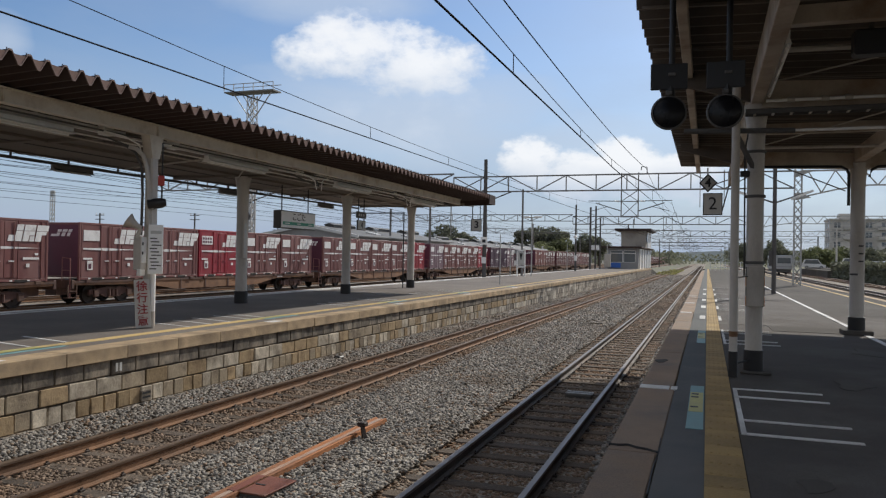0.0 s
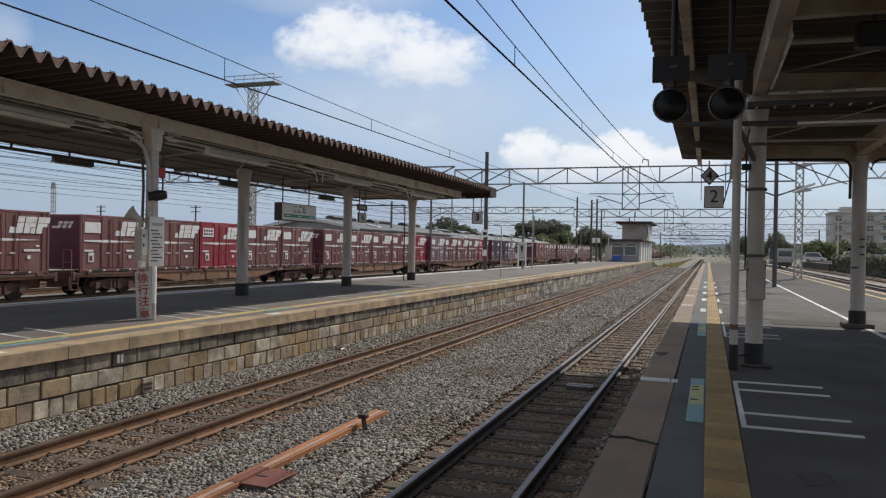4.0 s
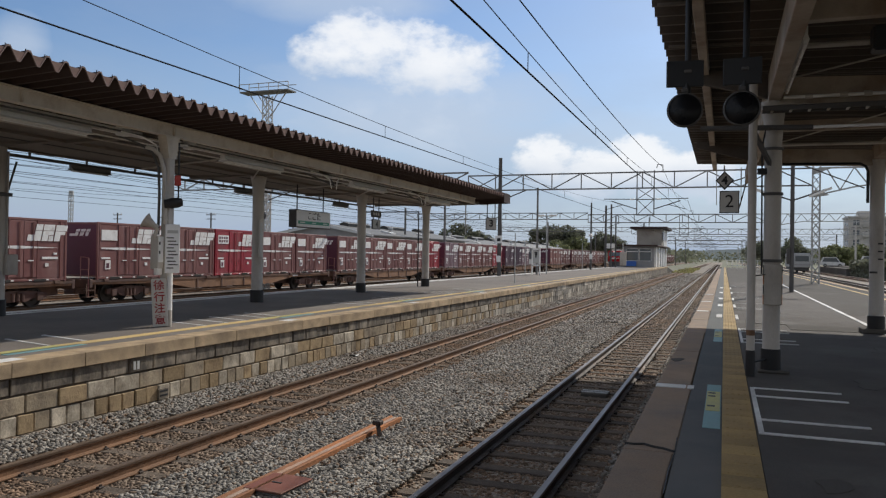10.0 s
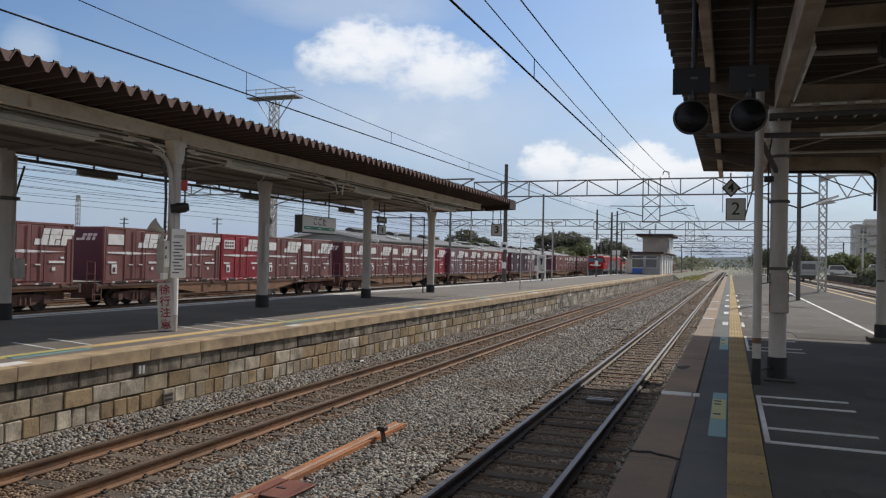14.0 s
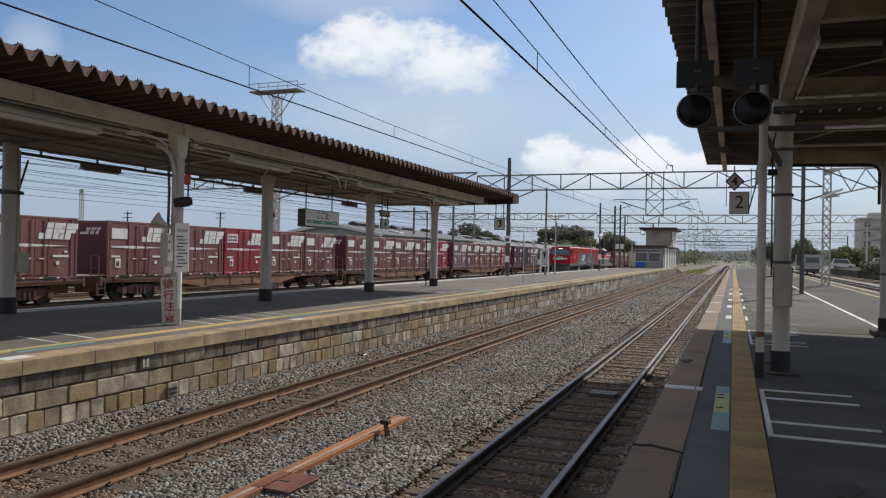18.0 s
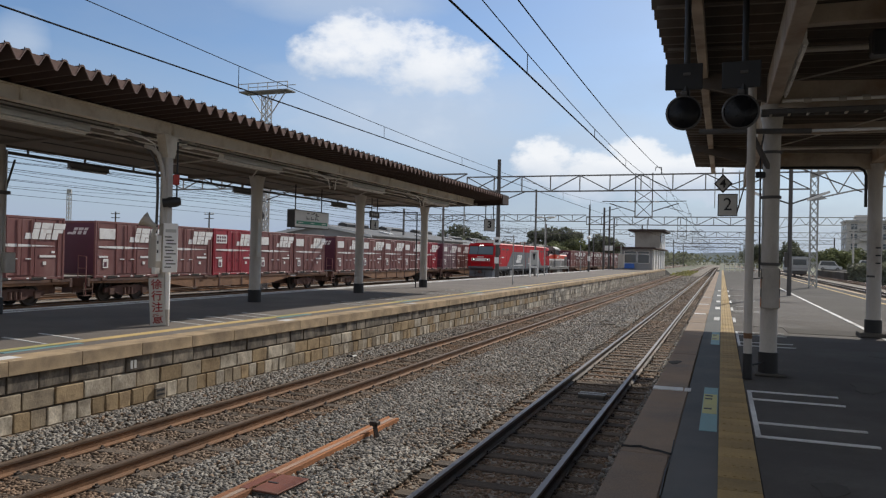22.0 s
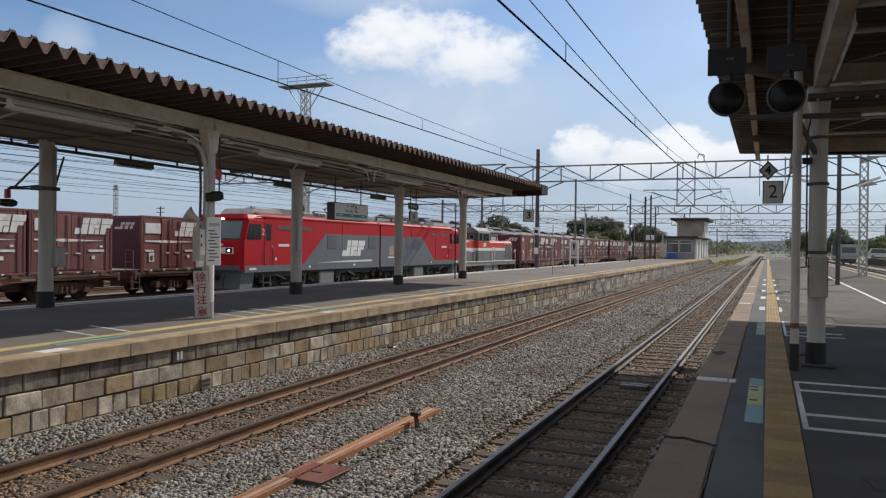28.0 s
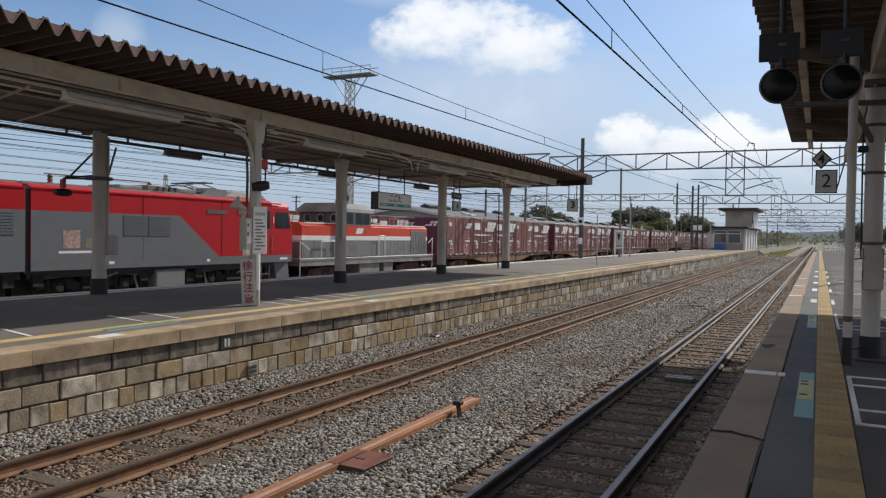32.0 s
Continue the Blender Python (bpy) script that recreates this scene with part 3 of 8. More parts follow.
def build_stones():
    """Loose crushed stone between the platforms, finer and denser where it is near."""
    rng = np.random.default_rng(5)
    base = np.array([(-1, -1, -1), (1, -1, -1), (1, 1, -1), (-1, 1, -1), (-1, -1, 1), (1, -1, 1), (1, 1, 1), (-1, 1, 1)], float)
    quad = np.array([(0, 3, 2, 1), (4, 5, 6, 7), (0, 1, 5, 4), (1, 2, 6, 5), (2, 3, 7, 6), (3, 0, 4, 7)])
    vs, marks, k = [], [], 0
    for y0, y1, per, size in ((-5, 3.2, 260, 0.028), (3.2, 9, 800, 0.0225), (9, 16, 600, 0.0235), (16, 28, 360, 0.027), (28, 52, 150, 0.038), (52, 84, 40, 0.055), (84, 130, 16, 0.07)):
        n = int((y1 - y0) * 7.86 * per)
        x, y = rng.uniform(EDGE_L + 0.04, EDGE_R - 0.04, n), rng.uniform(y0, y1, n)
        z = np.full(n, BED + 0.03) + rng.uniform(0, 0.014, n)
        in_track = np.zeros(n, bool)
        for c in (-2.29, -6.84):
            d = np.abs(x - c)
            in_track |= d < 1.0
            z += np.where(d < 0.98, -0.026 if c > -5 else -0.012, 0)
            keep_off = (np.abs(d - 0.565) < 0.07)
            z -= keep_off * 0.2
        z += np.where(in_track, 0, 0.03 * np.clip(np.sin((x + 4.5) * 0.9) + 0.6, 0, 1.4))
        z += 0.05 * np.clip((-7.45 - x) / 0.8, 0, 1)
        s = size * rng.uniform(0.6, 1.4, (n, 3)) * np.array([1.15, 0.95, 0.6])
        p = base[None] * s[:, None] * rng.uniform(0.55, 1.15, (n, 8, 3))
        a, t = rng.uniform(0, 6.283, n), rng.uniform(-0.6, 0.6, n)
        ca, sa, ct, st = np.cos(a)[:, None], np.sin(a)[:, None], np.cos(t)[:, None], np.sin(t)[:, None]
        px, pz = p[..., 0] * ct - p[..., 2] * st, p[..., 0] * st + p[..., 2] * ct
        q = np.stack([px * ca - p[..., 1] * sa + x[:, None], px * sa + p[..., 1] * ca + y[:, None], pz + z[:, None]], -1)
        vs.append(q)
        marks.append(in_track | (rng.random(n) < 0.12))
        k += n
    every, rusty = np.concatenate(vs), np.concatenate(marks)
    for v, mt, name, label in ((every[~rusty], "stone", "loose_ballast", "grey crushed ballast stones between the platforms"),
                               (every[rusty], "stone_rusty", "rusty_ballast", "brown rust-stained ballast stones along the rails")):
        n = len(v)
        f = (quad[None] + (np.arange(n) * 8)[:, None, None]).reshape(-1, 4)
        me = bpy.data.meshes.new(name)
        me.vertices.add(n * 8)
        me.vertices.foreach_set("co", v.ravel())
        me.loops.add(f.size)
        me.loops.foreach_set("vertex_index", f.ravel().astype(np.int32))
        me.polygons.add(len(f))
        me.polygons.foreach_set("loop_start", np.arange(0, f.size, 4, dtype=np.int32))
        me.materials.append(MAT[mt])
        me.update(calc_edges=True)
        tagged(new(name, me), label, "ballast", kind="stuff")


HEAD = [(-0.032, 0), (0.032, 0), (0.034, -0.012), (0.03, -0.036), (-0.03, -0.036), (-0.034, -0.012)]
WEB = [(-0.03, -0.036), (0.03, -0.036), (0.012, -0.05), (0.009, -0.12), (0.062, -0.137), (0.062, -0.15), (-0.062, -0.15), (-0.062, -0.137), (-0.009, -0.12), (-0.012, -0.05)]


def build_track(x, near, bright, y0=-8, y1=480, pieces=122, label=""):
    """One track: two rails, single sleepers with clips where it is near, the rest joined."""
    t = thing("railway_track", label, "track", (x, 0, 0), kind="structure", group="tracks")
    for s in (-0.565, 0.565):
        r = part("rail", Mesh().prism([(a + s, b + RAIL) for a, b in WEB], y0, y1), MAT["rail_dark" if bright else "rail_rust"], t)
        part("rail_head", Mesh().prism([(a + s, b + RAIL) for a, b in HEAD], y0, y1), MAT["rail_bright" if bright else "rail_dull"], r, "worn steel running surface")
    top = RAIL - 0.155
    sl = fix_normals(Mesh().box(-1.0, 1.0, -0.105, 0.105, top - 0.12, top, 0.012).data("sleeper", MAT["sleeper"]))
    clips = Mesh()
    for s in (-0.565, 0.565):
        for d in (-1, 1):
            clips.box(s + d * 0.05, s + d * 0.105, -0.035, 0.035, top, top + 0.025, 0.006)
            clips.box(s + d * 0.08, s + d * 0.095, -0.014, 0.014, top + 0.02, top + 0.045)
    cl = fix_normals(clips.data("rail_clip", MAT["clip"]))
    y = 1.3 - 12 * 0.62
    if near:
        for i in range(pieces):
            o = part("sleeper", sl, None, t, at=Matrix.Translation((random.uniform(-0.03, 0.03), y, random.uniform(-0.006, 0.004))) @ pose(0, 0, 0, 0, 0, random.uniform(-0.8, 0.8)))
            if 12 <= i < 72:
                part("rail_clip", cl, None, o)
            y += 0.62
    far = Mesh()
    while y < 330:
        far.box(-1.0, 1.0, y - 0.105, y + 0.105, top - 0.12, top)
        y += 0.62 if y < 150 else 1.24
    tagged(part("far_sleepers", far, MAT["sleeper"], t), kind="stuff")
    return t


def build_platform_left():
    p = thing("platform_left", "asphalt island platform with stone-block side wall and tan coping", "platform", kind="structure")
    y0, y1 = -12.0, 128.0
    part("surface", Mesh().box(BACK_L + 0.35, EDGE_L - 0.42, y0, y1, -1.3, -0.004), MAT["asphalt_left"], p)
    part("back_coping", Mesh().box(BACK_L, BACK_L + 0.35, y0, y1, -1.3, 0.0, 0.01), MAT["sun_pale_edge"], p, "pale concrete edge with sunlight put into its colour")
    part("wall_core", Mesh().box(EDGE_L - 0.42, EDGE_L - 0.065, y0, y1, -1.3, -0.2), MAT["mortar"], p)
    part("end_ramp", Mesh().prism([(y1, -1.3), (y1, 0), (y1 + 14, -0.95), (y1 + 14, -1.3)], BACK_L, EDGE_L, "x"), MAT["asphalt_light"], p)
    y = y0
    while y < y1 - 0.1:
        n = 1.2 if y < 60 else 4.0
        part("coping_slab", Mesh().box(EDGE_L - 0.43, EDGE_L + 0.02 + random.uniform(-0.006, 0.006), y + 0.0015, min(y + n, y1) - 0.0015, -0.2, 0.0 + random.uniform(-0.002, 0.002), 0.008),
             MAT["coping"], p)
        y += n
    # courses of the wall: two of stretchers, one of half blocks
    far = Mesh()
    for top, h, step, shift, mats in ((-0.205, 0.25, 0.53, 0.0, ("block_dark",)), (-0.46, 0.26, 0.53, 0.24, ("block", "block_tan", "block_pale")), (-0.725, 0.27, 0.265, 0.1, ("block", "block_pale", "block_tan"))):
        shapes = []
        for k in (1.0, 0.94):
            for mt in mats:
                for _ in range(3):
                    bx = Mesh().box(-0.13, 0.0, 0.009, step * k - 0.009, -h + 0.018, -0.002, 0.012)
                    bx.v = [(a + random.uniform(-0.005, 0.005), b + random.uniform(-0.006, 0.006), c + random.uniform(-0.006, 0.006)) for a, b, c in bx.v]
                    shapes.append(fix_normals(bx.data("wall_block", MAT[mt])))
        half = len(shapes) // 2
        y, n = 4.6 + shift, 0
        limit = 40 if step > 0.4 else 29
        while y < 100:
            short = random.random() < 0.15
            if y < limit:
                part("wall_block", shapes[random.randrange(half) + (half if short else 0)], None, p, at=(EDGE_L - 0.03 + random.uniform(-0.012, 0.012), y, top + random.uniform(-0.004, 0.004)))
            else:
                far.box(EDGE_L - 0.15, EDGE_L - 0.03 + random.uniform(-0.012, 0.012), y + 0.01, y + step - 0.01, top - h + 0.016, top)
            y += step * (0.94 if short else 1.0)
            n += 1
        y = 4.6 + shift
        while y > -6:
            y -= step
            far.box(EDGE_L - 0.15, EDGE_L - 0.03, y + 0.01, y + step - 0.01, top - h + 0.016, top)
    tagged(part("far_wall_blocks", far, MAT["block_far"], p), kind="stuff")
    part("footing", Mesh().box(EDGE_L - 0.12, EDGE_L + 0.07, y0, 100, -1.3, -0.985, 0.02), MAT["footing"], p)
    part("end_wall", Mesh().box(EDGE_L - 0.12, EDGE_L, 100, y1, -1.3, -0.2), MAT["block_dark"], p, "dark stained concrete side wall")
    # painted lines
    part("yellow_edge_line", Mesh().box(EDGE_L - 1.04, EDGE_L - 0.80, y0, y1, -0.004, 0.003), MAT["yellow"], p)
    for yy in (12.6, 13.3, 13.95, 14.7, 15.28):
        part("waiting_line_mark", Mesh().bar((-10.9, yy + 0.18, 0.0), (-9.66, yy - 0.18, 0.0), 0.06, 0.008), MAT["white_line"], p)
    for yy in (6.2, 6.9, 8.9, 9.6, 19.9, 20.6, 22.6, 23.3, 27.2, 27.9, 29.9, 30.6):
        part("waiting_line_mark", Mesh().bar((-11.0, yy + 0.16, 0.0), (-9.72, yy - 0.16, 0.0), 0.06, 0.008), MAT["white_line"], p)
    for yy in (7.2, 14.2, 21.2, 28.2, 36.0):
        part("floor_sticker", Mesh().box(-9.5, -9.33, yy + 0.5, yy + 1.9, -0.004, 0.003), MAT["sticker_blue"], p, "faded blue floor sticker")
        part("floor_sticker", Mesh().box(-9.66, -9.51, yy, yy + 1.6, -0.003, 0.004), MAT["sticker_yellow"], p, "yellow floor sticker")
        part("floor_marker", Mesh().box(-9.05, -8.8, yy - 0.1, yy + 0.35, -0.004, 0.003), MAT["white_line"], p)
    part("white_back_line", Mesh().box(BACK_L + 0.55, BACK_L + 0.72, y0, y1, -0.004, 0.003), MAT["white_line"], p)
    return p


def build_platform_right():
    p = thing("platform_right", "asphalt platform with brown coping and yellow tactile strip", "platform", kind="structure")
    y0, y1 = -8.0, 135.0
    part("surface", Mesh().box(0.285, BACK_R - 0.3, y0, 23.4, -1.3, -0.004), MAT["asphalt"], p)
    part("far_surface", Mesh().box(0.285, BACK_R - 0.3, 23.4, y1, -1.3, -0.002), MAT["asphalt_light"], p, "pale worn asphalt")
    part("dark_patch", Mesh().box(0.5, 3.05, 19.0, 52.0, -0.01, 0.004), MAT["asphalt"], p, "darker patch of asphalt")
    part("pale_patch", Mesh().box(1.35, 3.1, 17.7, 19.0, -0.01, 0.004), MAT["asphalt_light"], p, "pale concrete patch")
    part("strip_surface", Mesh().box(-0.335, -0.001, y0, y1, -1.3, -0.003), MAT["asphalt_strip"], p, "blue-grey asphalt strip")
    part("side_wall", Mesh().box(EDGE_R + 0.06, -0.335, y0, y1, -1.3, -0.16), MAT["block_dark"], p)
    part("back_edge", Mesh().box(BACK_R - 0.3, BACK_R, y0, y1, -1.3, 0.0, 0.012), MAT["coping"], p)
    part("end_ramp", Mesh().prism([(y1, -1.3), (y1, 0), (y1 + 14, -0.95), (y1 + 14, -1.3)], EDGE_R, BACK_R, "x"), MAT["asphalt_light"], p)
    y = -7.3
    while y < 110:
        n = 3.34 if y < 60 else 8.0
        part("coping_slab", Mesh().box(EDGE_R, -0.34 + random.uniform(-0.012, 0.008), y + 0.006, y + n - 0.006, -0.16, random.uniform(-0.003, 0.003), 0.012), MAT["coping_r"], p)
        y += n
    tile = Mesh().box(0.0, 0.278, 0.003, 0.297, -0.02, 0.004, 0.004)
    for i in range(4):
        tile.box(0.035 + i * 0.062, 0.06 + i * 0.062, 0.03, 0.27, 0.004, 0.009)
    tile = fix_normals(tile.data("tactile_tile", MAT["tactile"]))
    for i in range(290):
        part("tactile_tile", tile, None, p, at=(0.0, 2.0 + i * 0.3, random.uniform(-0.001, 0.001)))
    part("far_tactile_strip", Mesh().box(0.0, 0.278, 89.0, y1, -0.02, 0.004), MAT["tactile"], p)
    part("near_tactile_strip", Mesh().box(0.0, 0.278, y0, 2.0, -0.02, 0.004), MAT["tactile"], p)
    # painted marks
    for yy in (7.05, 7.65, 8.94, 9.48, 14.6, 15.2, 16.7, 17.3, 24.2, 24.8, 27.2, 31.0, 31.8, 36.0, 44.0):
        part("waiting_line_mark", Mesh().box(0.34, 1.25, yy - 0.03, yy + 0.03, -0.004, 0.006), MAT["white_line"], p)
    part("waiting_line_end", Mesh().box(0.30, 0.345, 7.02, 9.5, -0.004, 0.006), MAT["white_line"], p)
    part("waiting_line_end", Mesh().box(0.30, 0.345, 14.5, 17.4, -0.004, 0.006), MAT["white_line"], p)
    for yy in (20.4, 25.2, 29.5, 34.8, 40.5):
        part("floor_marker", Mesh().box(-0.17, -0.03, yy, yy + 1.2, -0.004, 0.003), MAT["white_line"], p)
        part("floor_marker", Mesh().box(0.29, 0.36, yy - 0.4, yy + 1.2, -0.004, 0.006), MAT["white_line"], p)
    part("stop_line", Mesh().box(EDGE_R, -0.40, 9.1, 9.32, -0.01, 0.006), MAT["white_line"], p, "worn pale cross line")
    part("stop_line", Mesh().box(-0.38, -0.31, 9.1, 9.32, -0.01, 0.006), MAT["white_line"], p, "worn pale cross line")
    for yy in (22.5, 27.5, 33.0):
        part("stop_line", Mesh().box(EDGE_R + 0.02, -0.40, yy, yy + 0.3, -0.01, 0.006), MAT["white_line"], p, "worn pale cross line")
    for yy, n in ((7.07, 2.42), (14.45, 2.5)):
        st = part("floor_sticker", Mesh().box(-0.165, -0.015, yy, yy + n, -0.005, 0.0015), MAT["sticker_blue"], p, "faded blue floor sticker with yellow middle")
        part("sticker_middle", Mesh().box(-0.158, -0.022, yy + n * 0.33, yy + n * 0.8, 0.0015, 0.004), MAT["sticker_yellow"], st)
        for k in (0.42, 0.66, 0.74):
            part("sticker_bar", Mesh().box(-0.145, -0.07, yy + n * k, yy + n * k + 0.07, 0.004, 0.0055), MAT["ink"], st)
    part("white_line", Mesh().bar((3.12, 15.0, 0.004), (3.3, 62.0, 0.004), 0.11, 0.008), MAT["white_line"], p)
    part("yellow_edge_line", Mesh().box(5.85, 6.0, y0, y1, -0.004, 0.003), MAT["yellow"], p)
    for q in (((-0.345, 5.0), (-0.352, 5.6), (-0.338, 6.1), (-0.35, 6.6)),):
        part("surface_crack", Mesh().tube([(a, b, -0.003) for a, b in q], 0.005, 4), MAT["ink"], p)
    for x, yy, w, n in ((1.7, 10.4, 0.5, 0.9), (0.7, 5.6, 0.25, 0.5), (2.6, 14.2, 0.7, 1.2), (-0.62, 11.6, 0.2, 0.5)):
        part("worn_patch", Mesh().prism([(x + w * 0.5 * math.cos(a) * (0.8 + 0.3 * math.sin(3 * a + x)), yy + n * 0.5 * math.sin(a) * (0.85 + 0.25 * math.cos(2 * a + yy))) for a in np.linspace(0, 6.0, 14)], -0.02, 0.002 if x > 0 else 0.005, "z"), MAT["asphalt_light"], p, "worn pale patch")
    part("slab_crack", Mesh().tube([(-0.73, 6.21, 0.0), (-0.66, 6.2, 0.002), (-0.58, 6.23, 0.003), (-0.5, 6.17, 0.003), (-0.43, 6.15, 0.002), (-0.345, 6.09, 0.0)], 0.013, 5), MAT["ink"], p, "dark jagged crack across the coping")
    return p


MAT["asphalt_strip"] = material("blue_grey_asphalt", (0.12, 0.128, 0.128), 0.85, var=0.14, scale=0.6, grain=0.18, gscale=120, bump=0.3, dirt=(0.17, 0.165, 0.16), dirt_amount=0.3, spec=0.15)
build_ground()
build_stones()
build_track(-2.29, True, True, label="track with polished rail heads and dark old sleepers")
build_track(-6.84, True, False, label="track with dull rust-brown rails and worn sleepers")
for tx in (-17.45, -22.4, -26.65, -31.2, -35.4, -40.0, 8.6, 12.9, 17.1):
    build_track(tx, False, tx in (-22.4, 12.9), label="yard track with rusty rails on old sleepers")
platform_l = build_platform_left()
platform_r = build_platform_right()

# ---- canopies ----


FOLDS = {"wide": ((0.0, -1), (0.1, -1), (0.42, 0), (0.7, 0)), "narrow": ((0.0, -1), (0.16, -1), (0.5, 0), (0.66, 0))}


def fold_sheet(m, xs, y0, y1, pitch, h, thick, kind="wide"):
    """Trough-folded roof sheet: ridges across, a wave along y; xs: (x, height of the ridge) stations."""
    prof, y = [], y0
    while y < y1:
        for f, z in FOLDS[kind]:
            prof.append((min(y + f * pitch, y1), z * h))
        y += pitch
    n = len(prof)
    for lay, flip in ((0.0, False), (-thick, True)):
        vs = [(x, a, z + b + lay) for x, z in xs for a, b in prof]
        fs = []
        for i in range(len(xs) - 1):
            for j in range(n - 1):
                q = (i * n + j, (i + 1) * n + j, (i + 1) * n + j + 1, i * n + j + 1)
                fs.append(q[::-1] if flip else q)
        m.add(vs, fs)
    return m


def canopy_lamp(parent, x, y0, y1, z, k=1.0, case=None):
    """A fluorescent batten under the roof."""
    b = part("lamp_batten", Mesh().box(x - 0.07 * k, x + 0.07 * k, y0, y1, z, z + 0.09, 0.01), case or MAT["lamp_white"], parent, "lamp batten")
    part("reflector", Mesh().prism([(x - 0.07 * k, z), (x + 0.07 * k, z), (x + 0.15 * k, z - 0.045), (x - 0.15 * k, z - 0.045)], y0 + 0.02, y1 - 0.02), case or MAT["lamp_white"], b)
    part("tube", Mesh().rod((x, y0 + 0.06, z - 0.065), (x, y1 - 0.06, z - 0.065), 0.018, n=8), MAT["tube"], b, "switched-off fluorescent tube")


def round_column(name, x, y, top, r, label, flare=0.0, band=0.34, group=""):
    c = thing(name, label, "column", (x, y, 0), group=group)
    prof = [(r * 1.06, band), (r, band + 0.02), (r, top - 0.55), (r + flare * 0.25, top - 0.3), (r + flare, top), (0, top)]
    part("shaft", Mesh().lathe(prof, n=20), MAT["paint_grey"], c, smooth=True)
    part("black_base", Mesh().lathe([(0, 0.0), (r * 1.18, 0.0), (r * 1.18, band), (0, band)], n=20), MAT["black"], c, "black-painted base band", smooth=True)
    return c


FOLD = 0.3137                      # pitch of the island canopy's folded sheet


def build_canopy_left():
    y0, y1 = -6.0, 32.4
    cp = thing("platform_canopy", "brown folded-sheet canopy roof on cream steel girders over the island platform", "canopy", (0, 0, 0), group="canopies", kind="structure")
    xs = [(-9.0, 4.215), (-12.95, 4.05), (-16.5, 4.19)]
    part("roof_sheet", fold_sheet(Mesh(), xs, y0, y1, FOLD, 0.17, 0.004, "narrow"), MAT["roof"], cp, "brown trough-folded steel roof")
    rim, y = Mesh(), y0
    while y < y1 - 0.4:
        q = [(y + f * FOLD, 4.215 + z) for f, z in ((0.0, -0.17), (0.16, -0.17), (0.5, 0.0), (0.66, 0.0), (1.0, -0.17))]
        for (a, za), (b, zb) in zip(q, q[1:]):
            rim.prism([(a, za - 0.02), (b, zb - 0.02), (b, zb + 0.006), (a, za + 0.006)], -9.012, -8.992, "x")
        # end plate in the valley, paler than the sheet; bolt on the ridge
        tab = Mesh().prism([(y - 0.006 + FOLD, 4.042), (y + FOLD * 1.16 + 0.006, 4.042), (y + FOLD * 1.4, 4.17), (y + FOLD * 0.76, 4.17)], -9.006, -8.998, "x")
        part("valley_plate", tab, MAT["lip_brown"], cp)
        part("ridge_bolt", Mesh().rod((-9.06, y + FOLD * 0.58, 4.21), (-9.06, y + FOLD * 0.58, 4.245), 0.008, n=5), MAT["roof"], cp)
        y += FOLD
    part("eave_rim", rim, MAT["rim_brown"], cp, "lighter edge of the roof sheet")
    part("soffit", Mesh().prism([(-11.0, 3.8), (-12.95, 3.76), (-15.4, 3.8), (-15.4, 3.83), (-12.95, 3.79), (-11.0, 3.83)], y0, y1 - 0.05), MAT["soffit"], cp, "dull grey-brown underside of the roof")
    part("end_fascia", Mesh().prism([(-8.98, 4.2), (-12.95, 4.05), (-16.5, 4.18), (-16.5, 3.82), (-12.95, 3.7), (-8.98, 3.80)], y1, y1 + 0.05), MAT["roof"], cp, "flat brown fascia")
    part("eave_end_board", Mesh().box(-9.05, -8.97, y1 - 0.9, y1 + 0.05, 3.8, 4.2), MAT["roof"], cp)
    g = part("edge_girder", Mesh().box(-10.36, -10.24, y0, y1 - 1.1, 3.75, 3.985), MAT["paint_cream"], cp, "cream painted steel girder")
    fl = Mesh().box(-10.38, -10.215, y0, y1 - 1.1, 3.738, 3.75).box(-10.24, -10.19, y0, y1 - 1.1, 3.955, 3.98)
    part("flange", fl, MAT["paint_cream"], g)
    for yy in np.arange(y0 + 0.8, y1 - 1.2, 3.45):
        part("web_stiffener", Mesh().box(-10.24, -10.19, yy - 0.012, yy + 0.012, 3.755, 3.95), MAT["paint_cream"], g)
    part("centre_girder", Mesh().box(-13.03, -12.87, y0, y1 - 0.3, 3.7, 3.78), MAT["soffit"], cp)
    part("far_girder", Mesh().box(-15.5, -15.38, y0, y1 - 0.3, 3.76, 3.93), MAT["soffit"], cp)
    for yy in (5.2, 11.98, 18.95, 25.75, 32.0):
        for xa, xb in ((-10.3, -12.95), (-12.95, -15.4)):
            part("cross_beam", Mesh().prism([(xa, 3.75), (xb, 3.69), (xb, 3.8), (xa, 3.86)], yy - 0.08, yy + 0.08), MAT["soffit"], cp)
    # conduits and battens
    part("cable_conduit", Mesh().box(-10.95, -10.87, y0, y1 - 1.5, 3.715, 3.825), MAT["lamp_white"], cp, "pale square cable channel")
    part("dark_conduit", Mesh().rod((-15.42, y0, 3.64), (-15.42, y1 - 0.6, 3.64), 0.035, n=8), MAT["steel_dark"], cp)
    part("thin_conduit", Mesh().rod((-11.6, y0, 3.66), (-11.6, y1 - 0.6, 3.66), 0.014, n=6), MAT["paint_grey"], cp)
    for a in (1.7, 8.1, 14.5, 20.9, 27.3):
        canopy_lamp(cp, -10.91, a, a + 2.5, 3.625)
    # far battens grey instead of white: their backlit look put into the colour
    for a in (7.6, 14.4, 21.2, 28.0):
        canopy_lamp(cp, -15.42, a, a + 1.3, 3.52, 0.7, MAT["beam_grey"])
